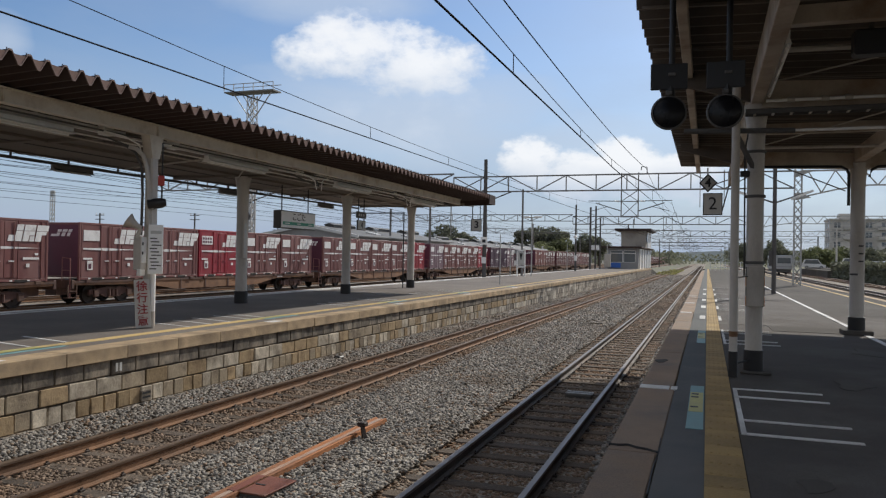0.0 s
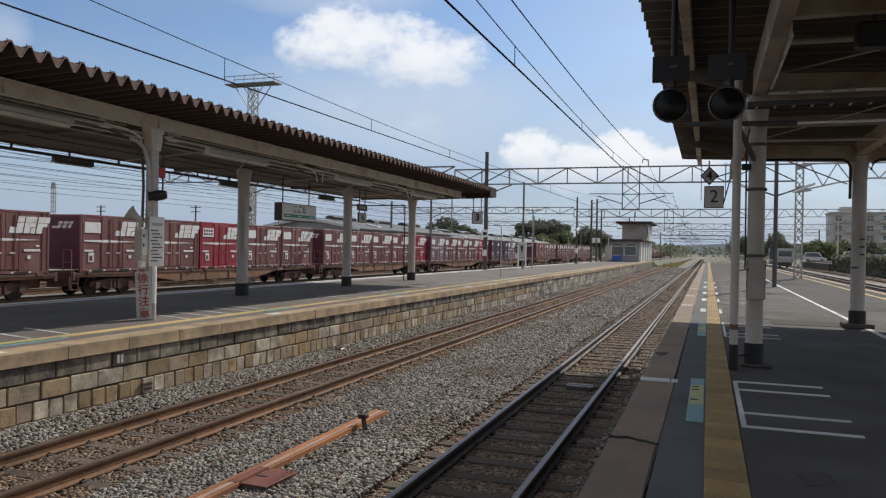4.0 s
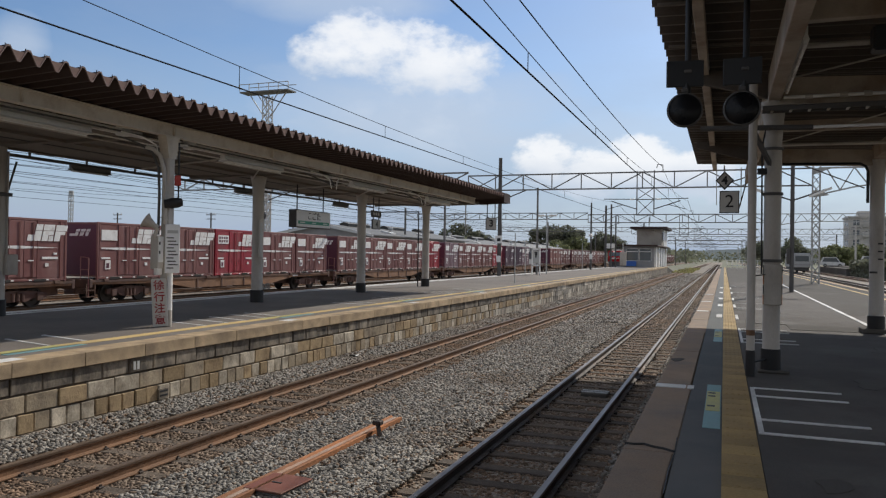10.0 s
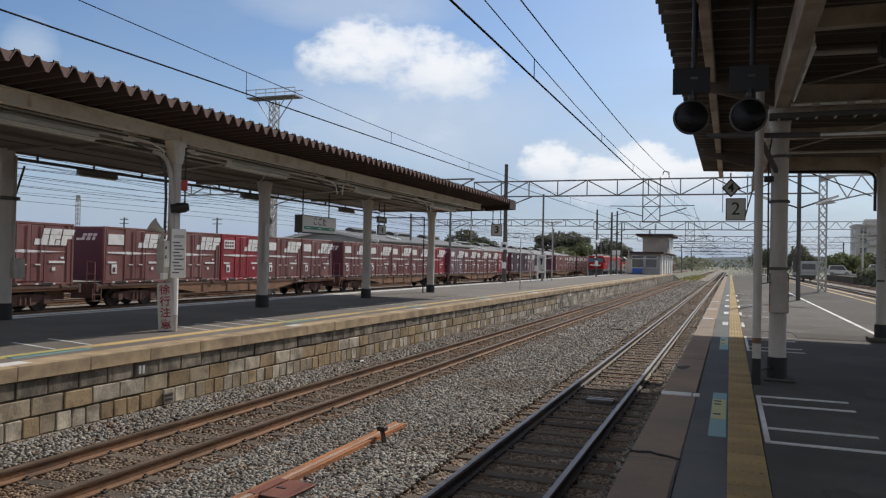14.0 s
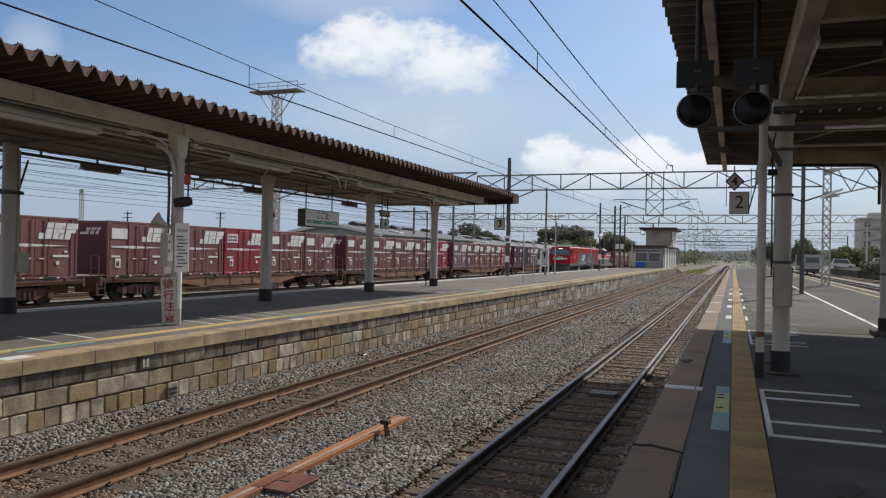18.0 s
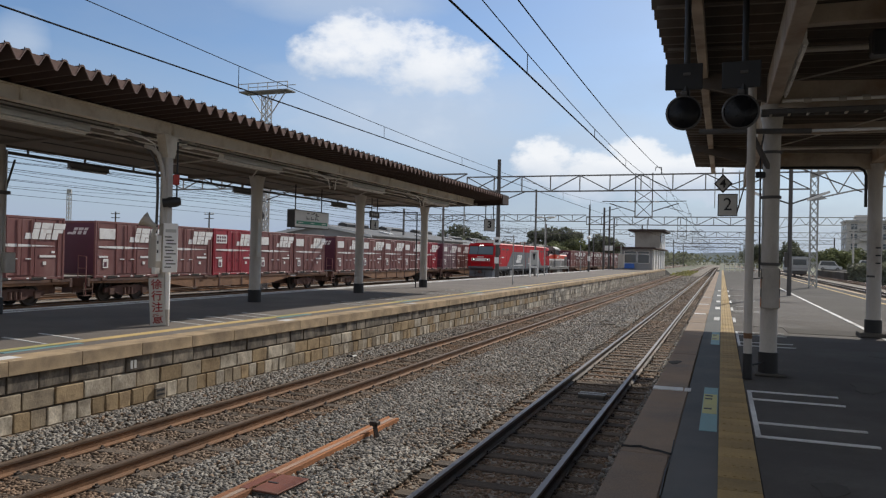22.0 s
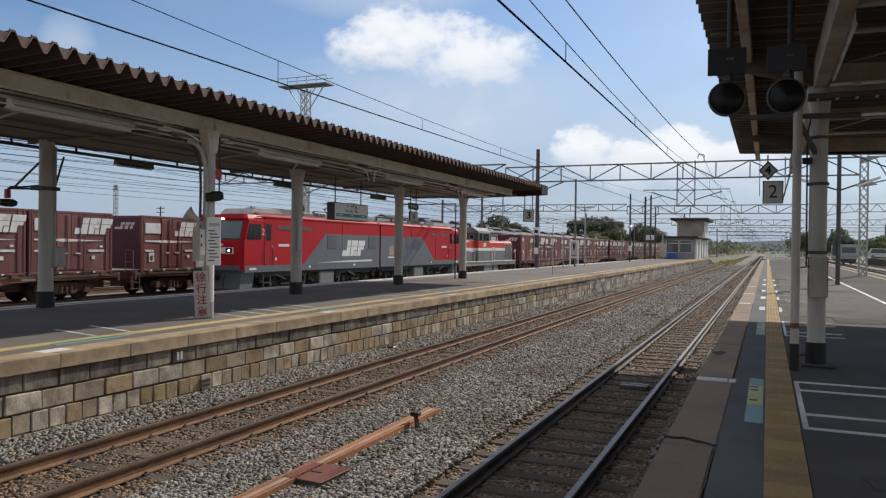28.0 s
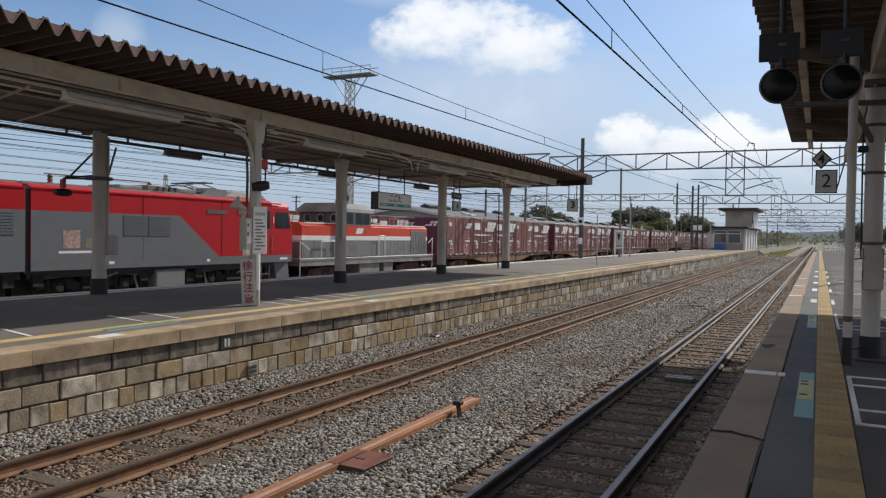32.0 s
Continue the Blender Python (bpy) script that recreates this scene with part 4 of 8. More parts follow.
    for yy in (11.15, 13.05, 4.2, 19.3):
        part("junction_box", Mesh().box(-10.84, -10.68, yy, yy + 0.24, 3.66, 3.86, 0.01), MAT["lamp_white"], cp)
    for yy in np.arange(3.0, 31, 1.7):
        part("conduit_hanger", Mesh().box(-10.93, -10.89, yy, yy + 0.05, 3.825, 4.0), MAT["paint_grey"], cp)
        part("conduit_hanger", Mesh().box(-15.44, -15.40, yy, yy + 0.04, 3.64, 3.8), MAT["steel_dark"], cp)
    # dark steel here so the slot below the girder reads as shaded
    part("lamp_conduit", Mesh().rod((-10.62, y0, 3.715), (-10.62, y1 - 1.6, 3.715), 0.018, n=6), MAT["steel_dark"], cp, "lamp conduit darkened like the shaded slot around it", smooth=True)
    part("lamp_conduit", Mesh().rod((-11.3, y0, 3.70), (-11.3, y1 - 1.6, 3.70), 0.016, n=6), MAT["lamp_white"], cp, smooth=True)
    for yy in (5.2, 12.0, 18.9, 25.7):
        for d in (-1, 1):
            part("conduit_bend", Mesh().tube([(-10.62, yy + d * 0.95, 3.715), (-10.5, yy + d * 0.5, 3.66), (-10.42, yy + d * 0.22, 3.55), (-10.4, yy + d * 0.14, 3.3)], 0.016, 6), MAT["lamp_white"], cp, smooth=True)
            part("bracket_arm", Mesh().bar((-10.4, yy, 3.4), (-10.9, yy + d * 0.7, 3.68), 0.03, 0.03), MAT["steel_dark"], cp)
    for yy in np.arange(1.0, 31, 1.7):
        part("dark_purlin", Mesh().bar((-10.4, yy, 3.93), (-11.0, yy, 3.9), 0.05, 0.06), MAT["steel_dark"], cp)
    for x in (-11.9, -13.9):
        part("panel_joint", Mesh().box(x - 0.012, x + 0.012, y0, y1 - 0.1, 3.745 if x > -13 else 3.755, 3.79), MAT["steel_dark"], cp)
    for yy in (7.6, 8.7, 14.9, 21.5, 28.1):
        part("service_pipe", Mesh().rod((-11.05, yy, 3.7), (-14.6, yy + 1.1, 3.66), 0.024, n=6), MAT["paint_grey"], cp, "thin grey pipe below the ceiling", smooth=True)
    for yy in (16.3, 23.0, 29.2):
        part("brace_rod", Mesh().rod((-11.0, yy, 3.74), (-13.0, yy + 2.4, 3.62), 0.022, n=6), MAT["paint_grey"], cp)
    for yy in (18.95, 25.75, 32.35):
        c = round_column("canopy_column", -12.95, yy, 3.72, 0.165, "round grey steel canopy column with flared head and black base", 0.075, 0.36, "canopy columns")
    c = round_column("canopy_column", -14.9, 12.0, 3.75, 0.16, "round grey steel canopy column with black base and cable box", 0.0, 0.36, "canopy columns")
    part("brace", Mesh().rod((-0.40, -0.50, 2.66), (-0.06, -0.08, 3.3), 0.024, n=8), MAT["steel_dark"], c)
    part("brace", Mesh().rod((0.1, 0.12, 2.66), (0.22, 0.26, 3.4), 0.024, n=8), MAT["steel_dark"], c)
    part("lamp_arm", Mesh().rod((0.1, 0.12, 2.66), (-0.46, -0.58, 2.64), 0.025, n=8), MAT["steel_dark"], c)
    part("clamp", Mesh().box(-0.2, 0.2, -0.26, 0.2, 2.62, 2.7, 0.01), MAT["steel_dark"], c)
    part("cable_box", Mesh().box(0.1, 0.26, 0.05, 0.32, 0.9, 1.35, 0.02), MAT["paint_grey"], c)
    part("cable_pipe", Mesh().rod((0.16, 0.1, 1.3), (0.16, 0.1, 3.6), 0.025, n=6), MAT["paint_grey"], c)
    c2 = round_column("canopy_column", -14.9, 5.2, 3.75, 0.16, "round grey steel canopy column with black base", 0.0, 0.36, "canopy columns")
    return cp


def build_sign_column():
    """The near column of the left platform with its boards, boxes and lamps."""
    x, y = -10.3, 12.0
    c = thing("canopy_column", "grey steel canopy column crowded with notice boards, boxes and cables", "column", (x, y, 0), group="canopy columns")
    part("shaft", Mesh().box(-0.09, 0.09, -0.1, 0.1, 0, 3.75, 0.03), MAT["paint_grey"], c)
    part("head_bracket", Mesh().prism([(-0.1, 3.3), (-0.2, 3.735), (0.2, 3.735), (0.1, 3.3)], -0.102, 0.102, "x"), MAT["paint_cream"], c)
    # u: across the view from the near platform, w: towards it
    at = lambda u, w, z: (0.76 * u + 0.65 * w, 0.65 * u - 0.76 * w, z)
    part("cable_bend", Mesh().tube([at(-0.42, 0.1, 3.5), at(-0.28, 0.12, 3.46), at(-0.16, 0.13, 3.34), at(-0.09, 0.13, 3.1), at(-0.06, 0.13, 2.8), at(-0.06, 0.13, 2.0)], 0.042, 8), MAT["paint_grey"], c, "bent grey conduit", smooth=True)
    part("cable_bend", Mesh().tube([at(-0.5, 0.05, 3.54), at(-0.3, 0.06, 3.4), at(-0.18, 0.08, 3.1), at(-0.16, 0.08, 2.6), at(-0.17, 0.08, 1.8)], 0.026, 8), MAT["steel_dark"], c, smooth=True)
    part("rain_pipe", Mesh().rod(at(0.06, 0.13, 0.32), at(0.06, 0.13, 1.12), 0.05, n=12), MAT["paint_white"], c, "white downpipe", smooth=True)
    part("pipe_foot", Mesh().rod(at(0.06, 0.13, 0.0), at(0.06, 0.13, 0.33), 0.045, n=12), MAT["paint_grey"], c, smooth=True)
    turn = pose(*at(-0.12, 0.2, 0.475), 0, -3.2, 40)
    s = part("warning_sign", Mesh().box(-0.14, 0.14, -0.012, 0.012, -0.465, 0.465, 0.005), MAT["sign_grey"], c, "grey upright board with four dark red characters", at=turn)
    for k, ch in enumerate("徐行注意"):
        lettering("sign_character", ch, 0.205, MAT["ink_red"], s, pose(0, -0.016, 0.325 - k * 0.222, 90), bold=0.003)
    tb = part("timetable_board", Mesh().box(-0.135, 0.135, -0.03, 0.03, -0.475, 0.475, 0.008), MAT["sign_white"], c, "white notice board with lines of unreadable print", at=pose(*at(0.095, 0.26, 1.525), 0, 0, 50))
    for k in range(10):
        part("print_line", Mesh().box(-0.11 + 0.015 * (k % 3), 0.02 + 0.08 * ((k * 7) % 3) / 2, -0.034, -0.03, 0.2 - k * 0.065, 0.222 - k * 0.065), MAT["steel_dark"], tb)
    part("board_heading", Mesh().box(-0.1, 0.1, -0.034, -0.03, 0.3, 0.36), MAT["sign_grey"], tb)
    cb = part("switch_box", Mesh().box(-0.185, 0.0, -0.26, -0.105, 1.12, 1.77, 0.012), MAT["paint_grey"], c, "grey switch box")
    part("door_panel", Mesh().box(0.0, 0.012, -0.25, -0.115, 1.26, 1.76), MAT["lamp_white"], cb, "white side panel")
    for z in (1.42, 1.6):
        part("latch", Mesh().box(0.012, 0.02, -0.24, -0.21, z, z + 0.06), MAT["black"], cb)
    part("small_box", Mesh().box(-0.09, 0.005, -0.27, -0.13, 1.01, 1.14, 0.012), MAT["lamp_white"], c, "small white box")
    hs = part("horn_speaker", Mesh().lathe([(0.0, 0.0), (0.05, 0.0), (0.06, 0.1), (0.1, 0.2), (0.15, 0.27), (0.155, 0.28), (0.0, 0.2)], n=16, axis="y"), MAT["paint_grey"], c, "grey horn loudspeaker", smooth=True, at=pose(*at(-0.18, 0.14, 1.93), 32, 0, 122))
    part("stem", Mesh().rod((0, 0, 0), (0.0, -0.05, -0.2), 0.04, n=8), MAT["paint_grey"], hs)
    cam_ = part("platform_lamp", Mesh().lathe([(0, -0.17), (0.07, -0.16), (0.1, -0.08), (0.105, 0.05), (0.085, 0.1), (0.09, 0.17), (0.075, 0.18), (0, 0.15)], n=16, axis="y"), MAT["black"], c, "black hanging platform lamp", smooth=True, at=pose(*at(0.11, 0.2, 2.42), -8, 0, 128))
    part("rod", Mesh().rod(at(0.19, 0.2, 2.48), at(0.19, 0.2, 3.6), 0.016, n=6), MAT["black"], c, "black hanger rod")
    part("red_box", Mesh().box(-0.06, 0.06, -0.05, 0.05, -0.1, 0.1, 0.01), MAT["red_box"], c, "small red box", at=pose(*at(0.175, 0.2, 2.86), 0, 0, 40))
    # black lamp hung from the far column
    l = thing("hanging_platform_lamp", "black hanging platform lamp with red mount beside a canopy column", "lamp", (-15.38, 11.41, 2.32))
    part("body", Mesh().lathe([(0, -0.2), (0.07, -0.2), (0.09, -0.05), (0.09, 0.12), (0.06, 0.2), (0, 0.2)], n=14, axis="y"), MAT["black"], l, smooth=True)
    part("red_mount", Mesh().box(-0.05, 0.05, -0.05, 0.05, 0.1, 0.3, 0.01), MAT["red_box"], l)
    part("rod", Mesh().tube([(0, 0, 0.3), (0.03, 0.05, 0.36), (0.15, 0.2, 0.36), (0.45, 0.55, 0.42)], 0.02, 6), MAT["black"], l)
    return c


def hang_board(name, label, x, y, z0, z1, w, top, face, rods, depth=0.12, yaw=90):
    """A board that hangs from the roof; its face looks to +x when yaw is 90."""
    b = thing(name, label, "sign", pose(x, y, 0, 0, 0, yaw), group="hanging signs")
    part("case", Mesh().box(-w / 2, w / 2, -depth / 2, depth / 2, z0, z1, 0.012), MAT["steel_dark"], b)
    part("face", Mesh().box(-w / 2 + 0.03, w / 2 - 0.03, -depth / 2 - 0.006, -depth / 2, z0 + 0.03, z1 - 0.03), face, b)
    for r in rods:
        part("hanger", Mesh().rod((r, 0, z1), (r, 0, top), 0.022, n=6), MAT["black"], b)
    return b


def build_left_signs():
    b = hang_board("station_name_sign", "white hanging station name board with green band in dark case", -13.05, 22.12, 2.3, 2.88, 2.25, 3.9, MAT["sign_white"], (-0.85, 0.85), 0.28)
    part("green_band", Mesh().box(-1.0, 1.0, -0.152, -0.146, 2.42, 2.52), MAT["sign_green"], b)
    lettering("station_name", "こごた", 0.29, MAT["ink"], b, pose(0, -0.15, 2.68, 90))
    for k, w in ((-0.75, 0.16), (0.0, 0.12), (0.75, 0.14)):
        part("small_print", Mesh().box(k - w, k + w, -0.156, -0.152, 2.455, 2.485), MAT["sign_white"], b)
    s = hang_board("platform_number_sign", "grey hanging board with a black 4 below a dark arrow plate", -12.95, 27.0, 2.45, 2.84, 0.72, 3.9, MAT["sign_grey"], (-0.25, 0.25), 0.06)
    lettering("number", "4", 0.34, MAT["ink"], s, pose(0, -0.04, 2.63, 90), bold=0.008)
    part("arrow_plate", Mesh().box(-0.42, 0.42, -0.03, 0.03, 2.92, 3.18, 0.01), MAT["steel_dark"], s)
    for k in range(3):
        part("plate_print", Mesh().box(-0.3 + k * 0.2, -0.18 + k * 0.2, -0.036, -0.03, 3.0, 3.1), MAT["sign_grey"], s)
    s = hang_board("platform_number_sign", "grey hanging board with a black 3 at the canopy end", -9.98, 32.9, 2.64, 3.2, 0.5, 3.85, MAT["sign_grey"], (-0.18, 0.18), 0.06, 30)
    lettering("number", "3", 0.44, MAT["ink"], s, pose(0, -0.04, 2.93, 90), bold=0.012)
    f = thing("canopy_end_frame", "thin steel end frame below the canopy", "frame", (0, 0, 0))
    part("post", Mesh().rod((-10.9, 32.0, 2.4), (-10.9, 32.0, 3.8), 0.025, n=6), MAT["galv"], f)
    part("rail", Mesh().rod((-10.9, 32.0, 3.8), (-10.2, 33.2, 3.8), 0.02, n=6), MAT["galv"], f)
    d = thing("dark_downpipe", "black square downpipe beside a canopy column", "pipe", (-13.14, 31.9, 0))
    part("pipe", Mesh().box(-0.022, 0.022, -0.022, 0.022, 0, 3.45, 0.006), MAT["black"], d)
    part("elbow", Mesh().box(-3.1, 0.022, -0.022, 0.022, 3.4, 3.45, 0.006), MAT["black"], d)
    p = thing("column_notice", "narrow grey notice strip on a canopy column", "sign", (-12.785, 18.85, 1.95))
    part("strip", Mesh().box(-0.02, 0.02, -0.09, 0.09, -0.62, 0.5, 0.006), MAT["paint_grey"], p)
    part("print", Mesh().box(0.02, 0.024, -0.05, 0.05, -0.5, 0.4), MAT["sign_grey"], p)


def build_canopy_right():
    y0, y1 = -7.5, 23.0
    cp = thing("platform_canopy", "brown folded-sheet canopy roof on cream steel beams over the near platform", "canopy", (0, 0, 0), group="canopies", kind="structure")
    xs = [(-0.76, 4.38), (2.98, 4.25), (6.7, 4.38)]
    part("roof_sheet", fold_sheet(Mesh(), xs, y0, y1, 0.352, 0.17, 0.004), MAT["roof_under"], cp, "brown trough-folded steel roof seen from below")
    part("edge_girder", Mesh().box(0.52, 0.68, y0, y1 - 0.4, 3.60, 3.95, 0.008), MAT["paint_dull"], cp, "cream painted steel girder")
    part("fascia_rail", Mesh().box(-0.33, -0.22, y0, y1 - 0.2, 4.0, 4.16, 0.006), MAT["paint_dull"], cp)
    part("centre_girder", Mesh().box(2.88, 3.08, y0, 17.95, 3.62, 3.9, 0.008), MAT["paint_dull"], cp)
    part("far_girder", Mesh().box(5.3, 5.46, y0, y1 - 0.4, 3.65, 3.97, 0.008), MAT["paint_dull"], cp)
    part("end_fascia", Mesh().prism([(-0.75, 4.40), (2.98, 4.31), (6.7, 4.40), (6.7, 4.25), (2.98, 4.17), (-0.75, 4.26)], y1, y1 + 0.05), MAT["paint_dull"], cp, "cream end board")
    for yy in (4.0, 10.9, 17.8):
        part("cross_beam", Mesh().prism([(0.6, 3.55), (2.98, 3.48), (2.98, 3.8), (0.6, 3.9)], yy - 0.09, yy + 0.09), MAT["paint_dull"], cp)
        part("cross_beam", Mesh().prism([(2.98, 3.48), (5.4, 3.55), (5.4, 3.9), (2.98, 3.8)], yy - 0.09, yy + 0.09), MAT["paint_dull"], cp)
        part("cantilever", Mesh().prism([(0.6, 3.62), (-0.6, 3.97), (-0.6, 4.12), (0.6, 3.96)], yy - 0.05, yy + 0.05), MAT["roof_under"], cp)
    for yy in np.arange(1.5, 22.5, 1.7):
        part("purlin", Mesh().bar((-0.7, yy, 4.2), (2.98, yy, 4.07), 0.03, 0.03), MAT["soffit"], cp)
        part("purlin", Mesh().bar((2.98, yy, 4.07), (6.6, yy, 4.2), 0.03, 0.03), MAT["soffit"], cp)
    for yy in (7.75, 14.3):
        part("tie_beam", Mesh().box(0.68, 5.3, yy - 0.06, yy + 0.06, 3.72, 3.9, 0.006), MAT["paint_dull"], cp)
    # pale strips added for the highlights along the folds
    lines = Mesh()
    y = y0
    while y < y1 - 0.4:
        for (xa, za), (xb, zb) in zip(xs, xs[1:]):
            lines.bar((xa, y + 0.018, za - 0.178), (xb, y + 0.018, zb - 0.178), 0.022, 0.006)
        y += 0.352
    tagged(part("valley_strips", lines, MAT["soffit"], cp, "pale strips for the highlights along the roof valleys"), kind="stuff")
    for yy, z in ((8.6, 3.72), (15.2, 3.62)):
        canopy_pipe = Mesh().rod((0.75, yy, z), (5.2, yy + 0.3, z), 0.03, n=8)
        part("cross_pipe", canopy_pipe, MAT["paint_grey"], cp, smooth=True)
    part("cross_conduit", Mesh().rod((-0.32, 10.68, 3.24), (1.05, 10.68, 3.205), 0.035, n=8), MAT["steel_dark"], cp, "dark cross tube", smooth=True)
    part("cross_conduit", Mesh().rod((1.05, 10.68, 3.205), (5.2, 10.68, 3.2), 0.02, n=8), MAT["lamp_white"], cp, "pale cross tube", smooth=True)
    part("cross_pipe", Mesh().rod((0.7, 10.66, 3.6), (5.2, 10.66, 3.58), 0.022, n=8), MAT["lamp_white"], cp, "pale conduit", smooth=True)
    for x in (0.95, 1.35, 1.62, 2.4, 3.2, 4.1):
        part("pipe_joint", Mesh().rod((x, 10.66, 3.6), (x + 0.09, 10.66, 3.6), 0.036, n=8), MAT["paint_grey"], cp, smooth=True)
    tray = part("cable_tray", Mesh().box(0.45, 5.2, 10.55, 10.57, 3.42, 3.47).box(0.45, 5.2, 10.75, 10.77, 3.42, 3.47).rod((0.45, 10.66, 3.475), (5.2, 10.66, 3.465), 0.03, n=6), MAT["steel_dark"], cp, "dark ladder cable tray with cables")
    for x in np.arange(0.55, 5.2, 0.22):
        part("rung", Mesh().box(x, x + 0.03, 10.56, 10.76, 3.42, 3.435), MAT["paint_grey"], tray)
    for a in (2.0, 8.0, 13.6):
        canopy_lamp(cp, 0.72, a, a + 2.5, 3.68, 0.2)
        canopy_lamp(cp, 4.6, a, a + 2.5, 3.84, 0.6)
    part("roof_brace", Mesh().rod((0.7, 11.0, 3.9), (3.0, 8.0, 3.75), 0.012, n=6), MAT["paint_grey"], cp)
    part("roof_brace", Mesh().rod((0.7, 17.6, 3.9), (3.0, 11.5, 3.75), 0.012, n=6), MAT["paint_grey"], cp)
    # columns
    c = round_column("canopy_column", 0.60, 10.95, 3.6, 0.108, "grey round canopy column with control box and black base", 0.05, 0.31, "canopy columns")
    part("foot", Mesh().box(-0.17, 0.22, -0.17, 0.17, 0, 0.035, 0.012), MAT["asphalt_light"], c, "worn concrete footing")
    bx = part("control_box", Mesh().box(-0.11, 0.11, -0.24, -0.1, 0.9, 1.43, 0.01), MAT["paint_grey"], c, "grey control box with hazard-striped edges")
    for s in (-0.112, 0.112):
        for k in range(4):
            part("hazard_stripe", Mesh().box(s - 0.004, s + 0.004, -0.235, -0.105, 0.91 + k * 0.13, 1.03 + k * 0.13), MAT["black" if k % 2 else "rust_orange"], bx)
    for z in (1.46, 2.35, 2.95):
        part("band", Mesh().lathe([(0.12, z), (0.13, z + 0.005), (0.13, z + 0.035), (0.12, z + 0.04)], n=18), MAT["steel_dark"], c, smooth=True)
    part("cable", Mesh().rod((-0.13, -0.05, 1.3), (-0.14, -0.05, 3.0), 0.012, n=6).rod((-0.14, -0.05, 3.0), (-0.05, -0.05, 3.5), 0.012, n=6), MAT["black"], c)
    part("knee_brace", Mesh().bar((-0.28, -0.4, 3.2), (0.02, 0.0, 2.65), 0.05, 0.05), MAT["steel_dark"], c)
    part("sensor", Mesh().box(-0.2, -0.08, -0.2, -0.12, 2.62, 2.7, 0.01), MAT["black"], c)
    c = round_column("canopy_column", 2.98, 17.85, 3.6, 0.14, "grey round canopy column with small marks and black base", 0.05, 0.36, "canopy columns")
    part("foot", Mesh().box(-0.28, 0.28, -0.28, 0.28, 0, 0.09, 0.012), MAT["asphalt_light"], c, "square concrete footing")
    for z in (1.52, 1.68, 1.84):
        part("mark", Mesh().box(0.0, 0.09, -0.147, -0.13, z, z + 0.03), MAT["black"], c)
    part("name_tag", Mesh().box(-0.15, -0.01, -0.149, -0.12, 1.24, 1.28), MAT["steel_dark"], c)
    part("cable_duct", Mesh().tube([(-0.2, -0.15, 2.7), (-0.2, -0.15, 3.36), (-0.24, -0.15, 3.46), (-0.34, -0.15, 3.52), (-1.3, -0.15, 3.54), (-2.2, -0.15, 3.55)], 0.03, 8), MAT["black"], c, "black cable duct", smooth=True)
    part("cable_duct", Mesh().tube([(0.18, -0.15, 3.3), (0.22, -0.15, 3.44), (0.34, -0.15, 3.51), (1.3, -0.15, 3.53), (2.2, -0.15, 3.54)], 0.03, 8), MAT["black"], c, "black cable duct", smooth=True)
    round_column("canopy_column", 5.38, 10.95, 3.6, 0.118, "grey round canopy column with black base", 0.05, 0.31, "canopy columns")
    round_column("canopy_column", 2.98, 4.0, 3.6, 0.175, "grey round canopy column with black base", 0.05, 0.36, "canopy columns")
    p = thing("cable_pole", "thin grey pole with black base beside a canopy column", "pole", (0.33, 10.45, 0))
    part("shaft", Mesh().lathe([(0.055, 0.33), (0.052, 0.34), (0.052, 3.95), (0, 3.95)], n=14), MAT["paint_grey"], p, smooth=True)
    part("black_base", Mesh().lathe([(0, 0), (0.058, 0), (0.058, 0.33), (0, 0.33)], n=14), MAT["black"], p, smooth=True)
    part("rust_patch", Mesh().lathe([(0.0525, 0.52), (0.0535, 0.53), (0.0535, 0.58), (0.0525, 0.59)], n=14), MAT["rail_rust"], p, "brown rust ring")
    part("tie_bar", Mesh().rod((0.0, 0.0, 1.28), (0.2, 0.3, 1.3), 0.008, n=6), MAT["black"], p)
    part("tie_bar", Mesh().rod((0.0, 0.0, 0.17), (0.2, 0.4, 0.17), 0.014, n=6), MAT["black"], p)


